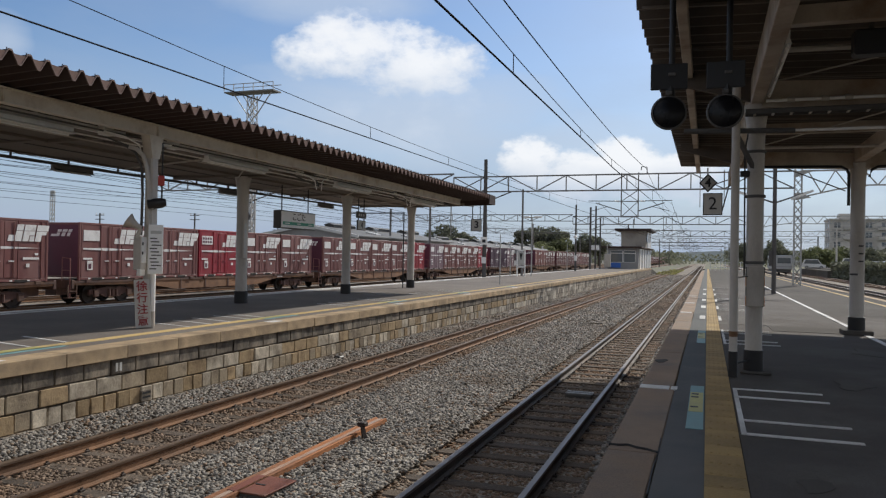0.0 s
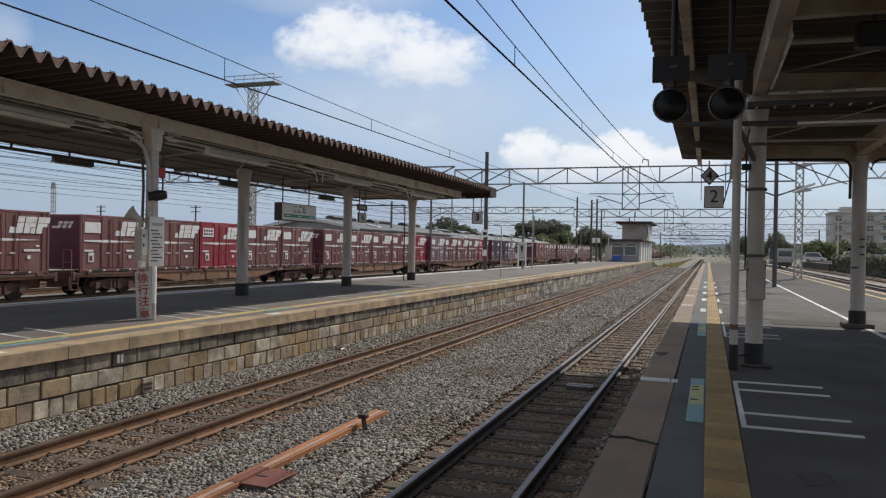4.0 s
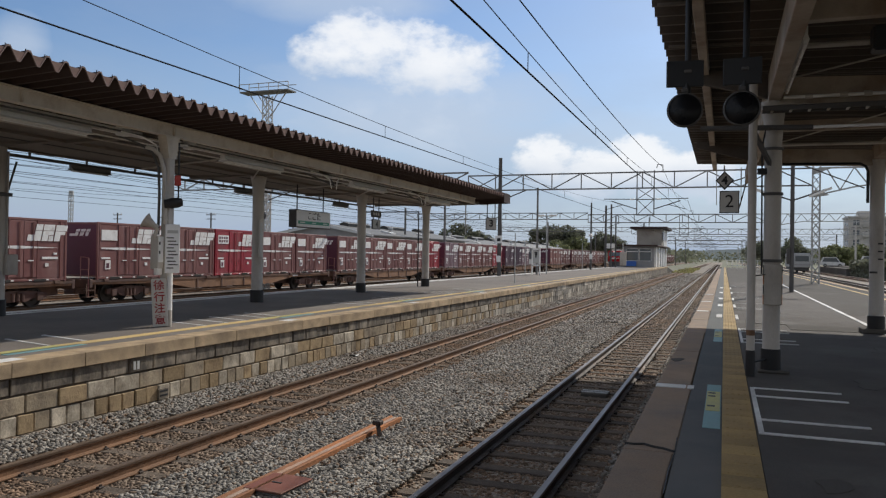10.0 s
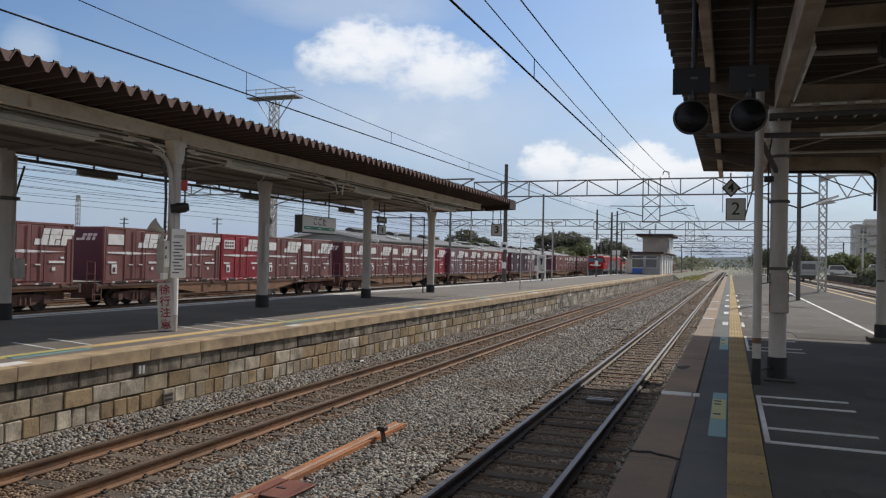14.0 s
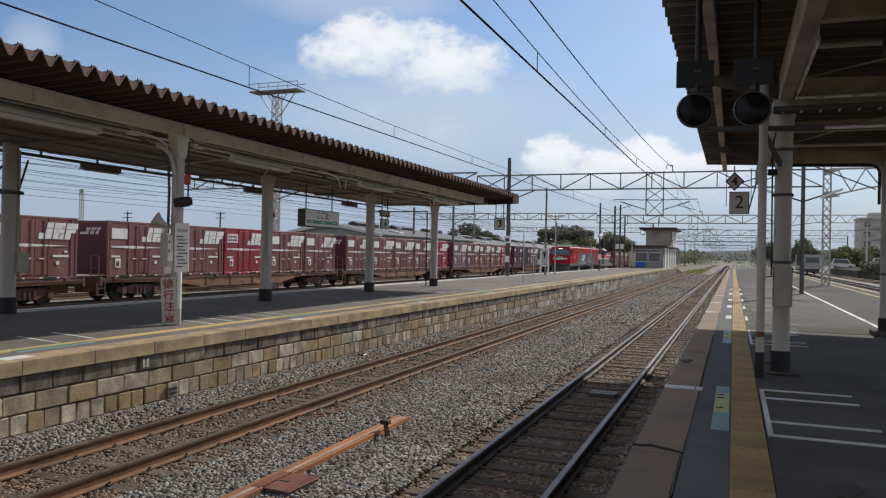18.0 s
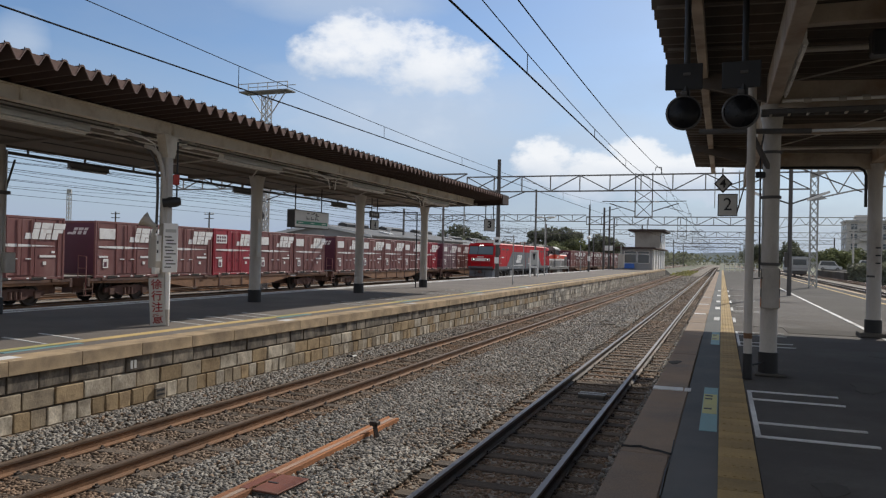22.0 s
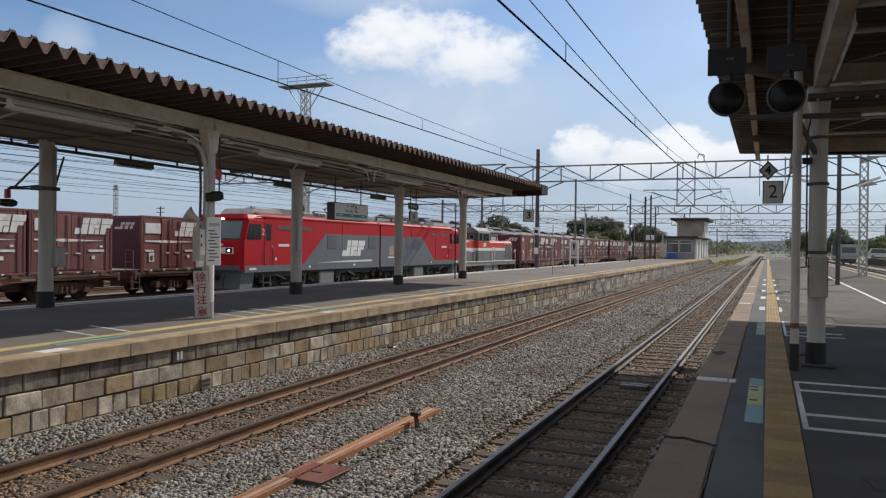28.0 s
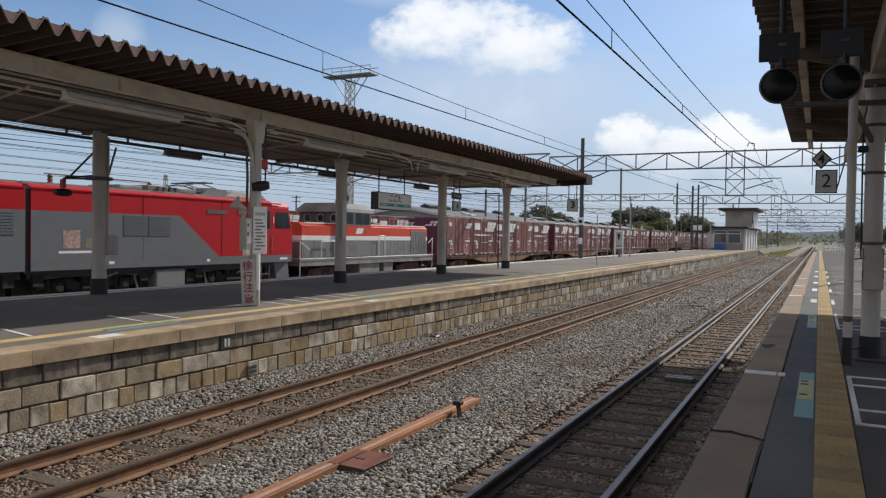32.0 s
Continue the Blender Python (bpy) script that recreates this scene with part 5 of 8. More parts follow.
def build_right_signs():
    for x, tilt, zz in ((-0.37, 6, 2.898), (0.14, -3, 2.888)):
        d = thing("departure_signal", "black round platform signal lamp with back plate on a ceiling pole", "signal lamp", pose(x, 7.5, 0, 0, 0, tilt), group="ceiling signal lamps")
        part("pole", Mesh().rod((0.03, 0.04, zz + 0.12), (0.03, 0.04, 4.32), 0.03, n=10), MAT["black"], d, smooth=True)
        part("back_plate", Mesh().box(-0.17, 0.17, -0.015, 0.015, zz + 0.23, zz + 0.48, 0.006), MAT["black"], d)
        part("clamp", Mesh().box(-0.01, 0.06, -0.03, -0.015, zz + 0.36, zz + 0.39, 0.006), MAT["steel_dark"], d)
        part("neck", Mesh().rod((0.02, 0.0, zz + 0.1), (0.02, 0.02, zz + 0.26), 0.04, n=8), MAT["black"], d)
        bd = part("lamp_body", Mesh().lathe([(0.0, 0.06), (0.10, 0.05), (0.15, 0.0), (0.158, -0.03), (0.158, -0.045), (0.15, -0.055), (0.0, -0.056)], (0, 0, zz), 28, "y"), MAT["black"], d, smooth=True)
        part("rim", Mesh().lathe([(0.148, -0.075), (0.16, -0.07), (0.166, -0.05), (0.16, -0.03), (0.15, -0.03)], (0, 0, zz), 32, "y"), MAT["steel_dark"], bd, smooth=True)
        part("lens", Mesh().lathe([(0.0, -0.105), (0.06, -0.1), (0.1, -0.09), (0.135, -0.076), (0.149, -0.06)], (0, 0, zz), 32, "y"), MAT["black_gloss"], bd, smooth=True)
        part("hinge", Mesh().box(-0.03, 0.03, -0.05, -0.01, zz + 0.17, zz + 0.21, 0.006), MAT["steel_dark"], bd)
    s = thing("platform_number_sign", "dark diamond 4 board above a grey board with a black 2", "sign", (0, 22.4, 0), group="hanging signs")
    part("hanger", Mesh().rod((-0.02, 0, 3.9), (-0.02, 0, 4.1), 0.022, n=6), MAT["paint_grey"], s)
    part("diamond", Mesh().prism([(-0.25, 3.68), (-0.01, 3.94), (0.24, 3.68), (-0.01, 3.41)], -0.02, 0.02), MAT["ink"], s, "dark diamond plate")
    part("diamond_face", Mesh().prism([(-0.205, 3.68), (-0.01, 3.89), (0.195, 3.68), (-0.01, 3.46)], -0.028, -0.02), MAT["sign_grey"], s)
    lettering("number", "4", 0.32, MAT["ink"], s, pose(-0.01, -0.032, 3.67, 90), bold=0.01)
    part("square_board", Mesh().box(-0.14, 0.38, -0.02, 0.02, 2.77, 3.39, 0.006), MAT["ink"], s)
    part("square_face", Mesh().box(-0.115, 0.355, -0.027, -0.02, 2.795, 3.365), MAT["sign_grey"], s)
    lettering("number", "2", 0.5, MAT["ink"], s, pose(0.12, -0.032, 3.08, 90))
    for x in (-0.22, 0.42):
        part("side_rod", Mesh().rod((x, 0.1, 3.0), (x, 0.1, 4.05), 0.012, n=6), MAT["paint_grey"], s)
    part("stay", Mesh().rod((0.36, 0.05, 2.85), (0.62, 0.1, 3.9), 0.02, n=6), MAT["steel_dark"], s)
    b = thing("ceiling_loudspeaker", "dark box loudspeaker under the canopy roof", "loudspeaker", (1.45, 8.1, 3.58))
    part("case", Mesh().box(-0.16, 0.16, -0.1, 0.1, -0.1, 0.14, 0.02), MAT["black"], b)
    part("bracket", Mesh().box(-0.02, 0.02, -0.02, 0.02, 0.14, 0.6), MAT["steel_dark"], b)


MAT["sign_dark"] = material("sign_face_dark_grey", (0.2, 0.2, 0.205), 0.5, var=0.06, scale=3, grain=0.03, bump=0.02)
build_canopy_left()
build_sign_column()
build_left_signs()
build_canopy_right()
build_right_signs()

# ---- rolling stock; local space: y from the leading end backwards, z = 0 on the rails ----


def slant_logo(parent, x, y, z, h, material_, name="logo_shape"):
    """A white slanted mark made of plain shapes on a side that looks to +x; y and z: its middle."""
    k = 0.22 * h

    def piece(a, b, c, d):
        pts = [(y + p * h + (q - 0.5) * k, z + (q - 0.5) * h) for p, q in ((a, c), (b, c), (b, d), (a, d))]
        part(name, Mesh().prism(pts, x, x + 0.006, "x"), material_, parent)

    # three strokes with a thin gap across their upper third
    for a, b, c, d in ((-1.32, -0.86, 0.0, 0.36), (-0.86, -0.4, 0.0, 0.615), (-0.86, -0.4, 0.64, 1.0), (-0.32, 0.1, 0.0, 0.615), (-0.32, 0.46, 0.64, 1.0), (0.1, 0.46, 0.36, 0.615), (0.16, 0.48, 0.0, 0.32),
                       (0.56, 0.98, 0.0, 0.615), (0.56, 1.4, 0.64, 1.0), (0.98, 1.3, 0.4, 0.615)):
        piece(a, b, c, d)


def build_container(kind):
    """A twelve-foot container, stretched from 3.7 to 3.9 long to fit the camera's view; 2.44 wide, 2.5 high. kind 0:
    white panel and mark, 1: print panel, 2: few marks, 3: as 0, violet, 4: as 2, deep violet.
    """
    paint = (C_MAROON, C_RED, C_BROWN, C_VIOLET, C_DEEP)[kind]
    words = ("maroon freight container with white panel, stripe and slanted mark", "bright red freight container with printed white panel and stripe",
             "faded brown-red freight container with small white marks",
             "faded violet freight container with white panel, stripe and slanted mark", "deep violet freight container with small white marks")[kind]
    c = thing("freight_container", words, "container", (0, 0, 0), group="freight containers")
    w, l, h, x = 1.2, 3.9, 2.5, 1.2
    part("body", Mesh().box(-w, w, 0.02, l - 0.02, 0.12, h, 0.03), paint, c)
    # darker than the sides: the end wall's shade is in its colour
    part("front_end", Mesh().box(-w + 0.06, w - 0.06, 0.008, 0.022, 0.2, h - 0.1), C_PURPLE, c, "plain end wall with its shade put into the colour")
    for yy in (0.0, l - 0.1):
        part("corner_post", Mesh().box(w - 0.08, w + 0.02, yy, yy + 0.1, 0.0, h + 0.01, 0.01), paint, c)
    for zz in (0.03, h - 0.09):
        part("edge_rail", Mesh().box(w - 0.075, w + 0.015, 0.1, l - 0.1, zz, zz + 0.1, 0.01), paint, c)
    d0, d1 = 1.25, 2.45
    for a, b in ((d0, (d0 + d1) / 2 - 0.01), ((d0 + d1) / 2 + 0.01, d1)):
        d = part("side_door", Mesh().box(x, x + 0.022, a, b, 0.2, h - 0.12, 0.008), paint, c)
        part("lock_bar", Mesh().rod((x + 0.045, (a + b) / 2 + 0.12, 0.2), (x + 0.045, (a + b) / 2 + 0.12, h - 0.14), 0.016, n=6), paint, d)
        part("handle", Mesh().box(x + 0.03, x + 0.06, (a + b) / 2 - 0.12, (a + b) / 2 + 0.12, 0.82, 0.86), C_WHITE if kind == 0 else paint, d)
    for a in (0.1, 1.2, 2.47, 3.55):
        part("side_post", Mesh().box(x, x + 0.03, a, a + 0.05, 0.15, h - 0.06), paint, c)
    for a in (0.7, 1.5, 2.3, 3.1):
        part("pocket_label", Mesh().box(x - 0.02, x + 0.021, a - 0.18, a - 0.06, 0.05, 0.1), C_WHITE, c)
    for a in (0.75, 2.35):
        part("fork_pocket", Mesh().box(x - 0.02, x + 0.021, a, a + 0.55, 0.015, 0.115), C_POCKET, c)
    if kind not in (2, 4):
        slant_logo(c, x + 0.032, 2.92, 1.95, 0.66, C_WHITE)
        part("stripe", Mesh().prism([(0.2, 1.34), (0.2, 1.40), (1.5, 1.42), (3.5, 1.36), (1.5, 1.30)], x + 0.024, x + 0.03, "x"), C_WHITE, c, "long tapering white stripe")
        pn = part("white_panel", Mesh().box(x + 0.002, x + 0.03, 0.22, 1.12, 1.72, 2.18), C_WHITE, c)
        if kind == 1:
            for r in range(2):
                for k in range(4):
                    part("panel_print", Mesh().box(x + 0.03, x + 0.034, 0.28 + k * 0.2, 0.42 + k * 0.2, 1.8 + r * 0.18, 1.92 + r * 0.18), C_PURPLE, pn)
    else:
        slant_logo(c, x + 0.032, 3.15, 1.96, 0.36, C_WHITE)
        part("small_panel", Mesh().box(x + 0.002, x + 0.03, 0.25, 0.6, 1.9, 2.15), C_WHITE, c)
    t = part("data_plate", Mesh().box(x + 0.002, x + 0.03, 0.45, 0.75, 0.45, 0.85), C_WHITE, c)
    part("plate_print", Mesh().box(x + 0.03, x + 0.034, 0.5, 0.66, 0.5, 0.72), C_PURPLE, t)
    part("number_bar", Mesh().box(x + 0.002, x + 0.03, 0.22, 0.72, 0.9, 0.98), C_WHITE, c)
    part("number_bar", Mesh().box(x + 0.002, x + 0.03, 2.7, 3.45, 0.9, 0.99), C_WHITE, c)
    part("small_label", Mesh().box(x + 0.002, x + 0.03, 2.85, 3.0, 0.6, 0.74), C_WHITE, c)
    part("small_label", Mesh().box(x + 0.002, x + 0.03, 3.25, 3.4, 1.08, 1.16), C_WHITE, c)
    lg = Mesh().prism([(-0.4, 1.9), (-0.1, 1.9), (-0.08, 2.0), (-0.36, 2.0)], 0.0, 0.008)
    for k, w_ in ((-0.1, 0.22), (0.18, 0.26), (0.5, 0.2)):
        lg.prism([(k, 1.9), (k + w_ * 0.8, 1.9), (k + w_ * 0.8 + 0.06, 2.06), (k + 0.06, 2.06)], 0.0, 0.008)
        lg.prism([(k + 0.07, 2.085), (k + w_ + 0.07, 2.085), (k + w_ + 0.12, 2.2), (k + 0.12, 2.2)], 0.0, 0.008)
    part("end_mark", lg, C_WHITE, c, "pale slanted mark on the end wall")
    return c


def add_bogie(parent, y, r=0.43, gap=1.0, width=0.565, paint=None):
    """Side frames, springs and wheels round y. Returns the wheel sets."""
    b = part("bogie", Mesh().prism([(y - 1.35, 0.42), (y - 1.35, 0.62), (y - 0.45, 0.72), (y + 0.45, 0.72), (y + 1.35, 0.62), (y + 1.35, 0.42), (y + 0.75, 0.42), (y + 0.4, 0.28), (y - 0.4, 0.28), (y - 0.75, 0.42)], 0.86, 0.98, "x")
             .prism([(y - 1.35, 0.42), (y - 1.35, 0.62), (y + 1.35, 0.62), (y + 1.35, 0.42)], -0.98, -0.86, "x").box(-0.86, 0.86, y - 0.25, y + 0.25, 0.4, 0.75), paint or W_BOGIE, parent)
    for k in (-0.22, 0.0, 0.22):
        part("spring", Mesh().rod((0.99, y + k, 0.32), (0.99, y + k, 0.62), 0.075, n=8), paint or W_BOGIE, b)
    for k in (-gap, gap):
        part("axle_box", Mesh().box(0.96, 1.06, y + k - 0.15, y + k + 0.15, 0.3, 0.62, 0.03), paint or W_BOGIE, b)
    sets = []
    for k in (-gap, gap):
        m = Mesh()
        for s in (-1, 1):
            a, e = s * (width - 0.06), s * (width + 0.07)
            m.lathe([(0.0, a), (0.12, a), (0.14, (a + e) / 2), (r * 0.72, (a + e) / 2), (r * 0.8, a), (r + 0.025, a), (r + 0.02, a + s * 0.03), (r, a + s * 0.035), (r - 0.006, e), (r * 0.82, e), (r * 0.78, (a + e) / 2 + s * 0.02), (0.16, (a + e) / 2 + s * 0.02), (0.12, e + s * 0.06), (0, e + s * 0.06)], n=20, axis="x")
        m.rod((-width, 0, 0), (width, 0, 0), 0.08, n=8)
        for s in (-1, 1):
            m.box(s * (width + 0.03), s * (width + 0.05), -0.05, 0.05, 0.1, r * 0.75)
        o = part("wheel_set", m, W_WHEEL, parent, at=(0, y + k, r))
        sets.append(o)
    return sets


def add_engine_bogie(parent, y):
    """A two-axle motor bogie: deep side frame, axle boxes, coil springs, brake gear, sand boxes and pipes. Returns the wheel sets."""
    r, gap, width = 0.56, 1.25, 0.565
    b = part("bogie", Mesh().prism([(y - 1.95, 0.5), (y - 1.95, 0.74), (y - 0.7, 0.82), (y - 0.5, 0.66), (y + 0.5, 0.66), (y + 0.7, 0.82), (y + 1.95, 0.74), (y + 1.95, 0.5), (y + 0.8, 0.5), (y + 0.55, 0.36), (y - 0.55, 0.36), (y - 0.8, 0.5)], 0.92, 1.06, "x")
             .prism([(y - 1.95, 0.5), (y - 1.95, 0.74), (y + 1.95, 0.74), (y + 1.95, 0.5)], -1.06, -0.92, "x").box(-0.92, 0.92, y - 0.3, y + 0.3, 0.4, 0.78), L_BOGIE, parent, "dark motor bogie")
    for k in (-gap, gap):
        part("axle_box", Mesh().box(1.04, 1.16, y + k - 0.2, y + k + 0.2, 0.4, 0.74, 0.04).rod((1.15, y + k, 0.56), (1.2, y + k, 0.56), 0.14, n=12), L_BOGIE, b)
        for d in (-0.34, 0.34):
            part("coil_spring", Mesh().rod((1.06, y + k + d, 0.46), (1.06, y + k + d, 0.78), 0.075, n=10), L_BOGIE, b)
    for d in (-0.28, 0.0, 0.28):
        part("air_spring", Mesh().lathe([(0, 0.62), (0.13, 0.62), (0.15, 0.7), (0.12, 0.76), (0.15, 0.82), (0.13, 0.9), (0, 0.9)], (1.0, y + d, 0), 12), L_BOGIE, b, smooth=True)
    for d in (-2.0, 2.0):
        part("sand_box", Mesh().prism([(y + d - 0.17, 0.62), (y + d - 0.2, 0.98), (y + d + 0.2, 0.98), (y + d + 0.17, 0.62)], 1.0, 1.24, "x"), L_BOGIE, b, "sand box darkened for the shade under the body")
        part("sand_hose", Mesh().tube([(1.1, y + d, 0.64), (1.08, y + d * 0.97, 0.45), (0.8, y + d * 0.9, 0.2), (0.6, y + d * 0.88, 0.1)], 0.03, 6), L_BOGIE, b)
    part("brake_cylinder", Mesh().rod((1.1, y - 0.42, 0.48), (1.1, y + 0.42, 0.48), 0.085, n=10), L_BOGIE, b, smooth=True)
    for d in (-0.72, 0.72):
        part("brake_block", Mesh().prism([(y + d - 0.07, 0.3), (y + d + 0.07, 0.3), (y + d + 0.05, 0.72), (y + d - 0.05, 0.72)], 0.6, 0.98, "x"), L_BOGIE, b)
    part("brake_pipe", Mesh().tube([(1.12, y - 1.8, 0.84), (1.14, y - 0.9, 0.88), (1.12, y, 0.94), (1.14, y + 0.9, 0.88), (1.12, y + 1.8, 0.84)], 0.018, 6), L_SKIRT, b)
    sets = []
    for k in (-gap, gap):
        m = Mesh()
        for sd in (-1, 1):
            a, e = sd * (width - 0.06), sd * (width + 0.07)
            m.lathe([(0.0, a), (r * 0.8, a), (r + 0.028, a), (r + 0.02, a + sd * 0.03), (r, a + sd * 0.035), (r - 0.006, e), (r * 0.84, e), (r * 0.8, (a + e) / 2), (0.2, (a + e) / 2), (0.16, e + sd * 0.06), (0, e + sd * 0.06)], n=24, axis="x")
            for q in range(6):
                c_, s_ = math.cos(q * 1.0472), math.sin(q * 1.0472)
                m.rod((sd * (width + 0.012), 0.17 * c_, 0.17 * s_), (sd * (width + 0.012), r * 0.8 * c_, r * 0.8 * s_), 0.03, n=5)
        m.rod((-width, 0, 0), (width, 0, 0), 0.09, n=8)
        sets.append(part("wheel_set", m, W_WHEEL, parent, at=(0, y + k, r)))
    return sets


def build_wagon():
    """A container flat wagon with room for five containers."""
    w = thing("container_wagon", "brown and orange rusty container flat wagon", "rail wagon", (0, 0, 0), group="container wagons")
    l = 21.63
    y0, y1 = 0.45, l - 0.45
    for s in (-1, 1):
        part("side_sill", Mesh().prism([(y0, 0.86), (y0, 1.06), (y1, 1.06), (y1, 0.86), (16.4, 0.82), (14.2, 0.5), (7.0, 0.5), (4.8, 0.82)], s * 1.16, s * 1.10, "x"), W_ORANGE if s > 0 else W_FRAME, w, "fish-bellied ochre sill")
    part("deck", Mesh().box(-1.1, 1.1, y0, y1, 0.92, 1.04), W_FRAME, w)
    for s in (-1, 1):
        part("top_flange", Mesh().box(s * 1.10, s * 1.2, y0, y1, 0.95, 1.06), W_FRAME, w)
    for k in range(5):
        for a in (0.4, 3.3):
            part("twist_lock", Mesh().box(1.12, 1.25, 0.75 + k * 4.03 + a, 0.75 + k * 4.03 + a + 0.28, 0.95, 1.09, 0.02), W_BOGIE, w)
    for k in (7.4, 9.4, 11.4, 13.0):
        part("sill_rib", Mesh().box(1.15, 1.19, k, k + 0.1, 0.5, 1.03), W_FRAME, w)
    part("centre_sill", Mesh().box(-0.3, 0.3, y0, y1, 0.42, 0.92), W_FRAME, w)
    part("brake_rod", Mesh().rod((0.45, 4.6, 0.5), (0.45, 16.8, 0.5), 0.03, n=6), W_BOGIE, w)
    part("brake_gear", Mesh().box(0.5, 1.05, 8.6, 10.0, 0.42, 0.78, 0.04), W_BOGIE, w)
    part("air_tank", Mesh().rod((0.7, 11.2, 0.58), (0.7, 12.6, 0.58), 0.18, n=12), W_BOGIE, w, smooth=True)
    for yy in (0.0, l - 0.5):
        part("coupler", Mesh().box(-0.14, 0.14, yy, yy + 0.5, 0.74, 0.98, 0.03), W_BOGIE, w)
    part("end_beam", Mesh().box(-1.2, 1.2, y0 - 0.06, y0 + 0.1, 0.72, 1.1, 0.02), W_FRAME, w)
    part("end_beam", Mesh().box(-1.2, 1.2, y1 - 0.1, y1 + 0.06, 0.72, 1.1, 0.02), W_FRAME, w)
    h = Mesh()
    for a, b in (((1.15, y0 - 0.1, 0.35), (1.15, y0 - 0.1, 2.0)), ((1.15, y0 - 0.1, 2.0), (0.7, y0 - 0.1, 2.05)), ((0.7, y0 - 0.1, 1.05), (0.7, y0 - 0.1, 2.05)), ((1.15, y0 - 0.1, 1.5), (0.7, y0 - 0.1, 1.5))):
        h.rod(a, b, 0.022, n=6)
    part("end_handrail", h, C_BROWN, w)
    st = Mesh()
    for z in (0.32, 0.6):
        st.box(0.95, 1.2, y0 - 0.25, y0 + 0.25, z, z + 0.03)
    st.box(1.17, 1.2, y0 - 0.25, y0 - 0.21, 0.32, 0.9).box(1.17, 1.2, y0 + 0.21, y0 + 0.25, 0.32, 0.9)
    part("end_step", st, W_BOGIE, w)
    part("rim_label", Mesh().box(1.162, 1.166, 16.6, 17.2, 0.88, 0.98), C_WHITE, w)
    add_bogie(w, 2.95)
    add_bogie(w, l - 2.95)
    return w


def build_loco():
    """The leading electric locomotive: two sections, 24.2 m."""
    o = thing("electric_locomotive", "red and grey two-section electric locomotive with lit headlamps", "locomotive", (0, 0, 0))
    W = 1.4
    side = [(-W, 1.12), (-W, 3.58), (W, 3.58), (W, 1.12)]
    crown = [(-W + 0.02, 3.58), (-1.2, 3.73), (1.2, 3.73), (W - 0.02, 3.58)]
    sections = ((-0.85, 11.75, False), (11.93, 24.5, True))
    for a, b, back in sections:
        f = (lambda y, a=a, b=b, back=back: (b - y) if back else (a + y))
        y_in = b if not back else a
        nose = Mesh()
        # cab: raked screen above an upright lower front
        lo = [(-W + 0.12, 0.0), (W - 0.12, 0.0), (W, 0.16), (W, 1.6), (-W, 1.6), (-W, 0.16)]
        hi = [(-W + 0.1, 0.32), (W - 0.1, 0.32), (W, 0.46), (W, 1.6), (-W, 1.6), (-W, 0.46)]
        vs = [(x, f(y), 1.2) for x, y in lo] + [(x, f(y), 2.46) for x, y in lo] + [(x, f(y), 3.42) for x, y in hi] + [(x * 0.99, f(y - 0.06), 3.5) for x, y in hi] + [(x * 0.9, f(y + 0.06), 3.68) for x, y in hi]
        n = 6
        fs = [tuple(range(n - 1, -1, -1)), tuple(range(4 * n, 5 * n))]
        for k in range(4):
            fs += [(k * n + i, k * n + (i + 1) % n, (k + 1) * n + (i + 1) % n, (k + 1) * n + i) for i in range(n)]
        nose.add(vs, fs)
        cab = part("cab", nose, L_RED, o)
        for xa, xb in ((-1.22, -0.36), (-0.29, 1.22)):
            q = [(xa, f(0.05), 2.6), (xb, f(0.05), 2.6), (xb * 0.985, f(0.3), 3.36), (xa * 0.985, f(0.3), 3.36)]
            part("windscreen", Mesh().add([(x, y + (0.015 if back else -0.015), z) for x, y, z in q] + [(x, y + (-0.01 if back else 0.01), z) for x, y, z in q],
                                          [(0, 1, 2, 3), (7, 6, 5, 4), (0, 4, 5, 1), (1, 5, 6, 2), (2, 6, 7, 3), (3, 7, 4, 0)]), L_SCREEN, cab, "raked windscreen")
        q = [(-1.26, f(0.032), 2.55), (1.26, f(0.032), 2.55), (1.24, f(0.31), 3.4), (-1.24, f(0.31), 3.4)]
        e = 0.006 if back else -0.006
        part("screen_surround", Mesh().add([(x, y + e, z) for x, y, z in q] + [(x, y - e, z) for x, y, z in q],
                                           [(0, 1, 2, 3), (7, 6, 5, 4), (0, 4, 5, 1), (1, 5, 6, 2), (2, 6, 7, 3), (3, 7, 4, 0)]), MAT["black"], cab, "black windscreen surround")
        part("headlamp_panel", Mesh().box(-0.95, 0.95, f(-0.02), f(0.02), 1.93, 2.2), L_WHITE, cab, "pale headlamp surround")
        for s in (-0.7, 0.7):
            part("headlamp_recess", Mesh().box(s - 0.17, s + 0.17, f(-0.03), f(0.0), 1.96, 2.17), MAT["black"], cab)
            part("headlamp", Mesh().lathe([(0, -0.012), (0.055, 0.0), (0.055, 0.02)] if not back else [(0, 0.012), (0.055, 0.0), (0.055, -0.02)], (s, f(-0.035), 2.07), 12, "y"), L_LAMP if not back else L_WHITE, cab)
        for s in (-0.12, 0.12):
            part("top_lamp", Mesh().box(s - 0.08, s + 0.08, f(0.24), f(0.34), 3.44, 3.52), L_LAMP if not back else L_WHITE, cab)
        part("number_bar", Mesh().box(-0.35, 0.35, f(-0.008), f(0.0), 2.28, 2.36), L_WHITE, cab)
        part("front_band", Mesh().box(-W + 0.13, W - 0.13, f(-0.014), f(0.1), 1.2, 1.4), L_GREY, cab, "grey band below the red front")
        rail = Mesh().rod((-1.0, f(-0.08), 1.82), (1.0, f(-0.08), 1.82), 0.016, n=6)
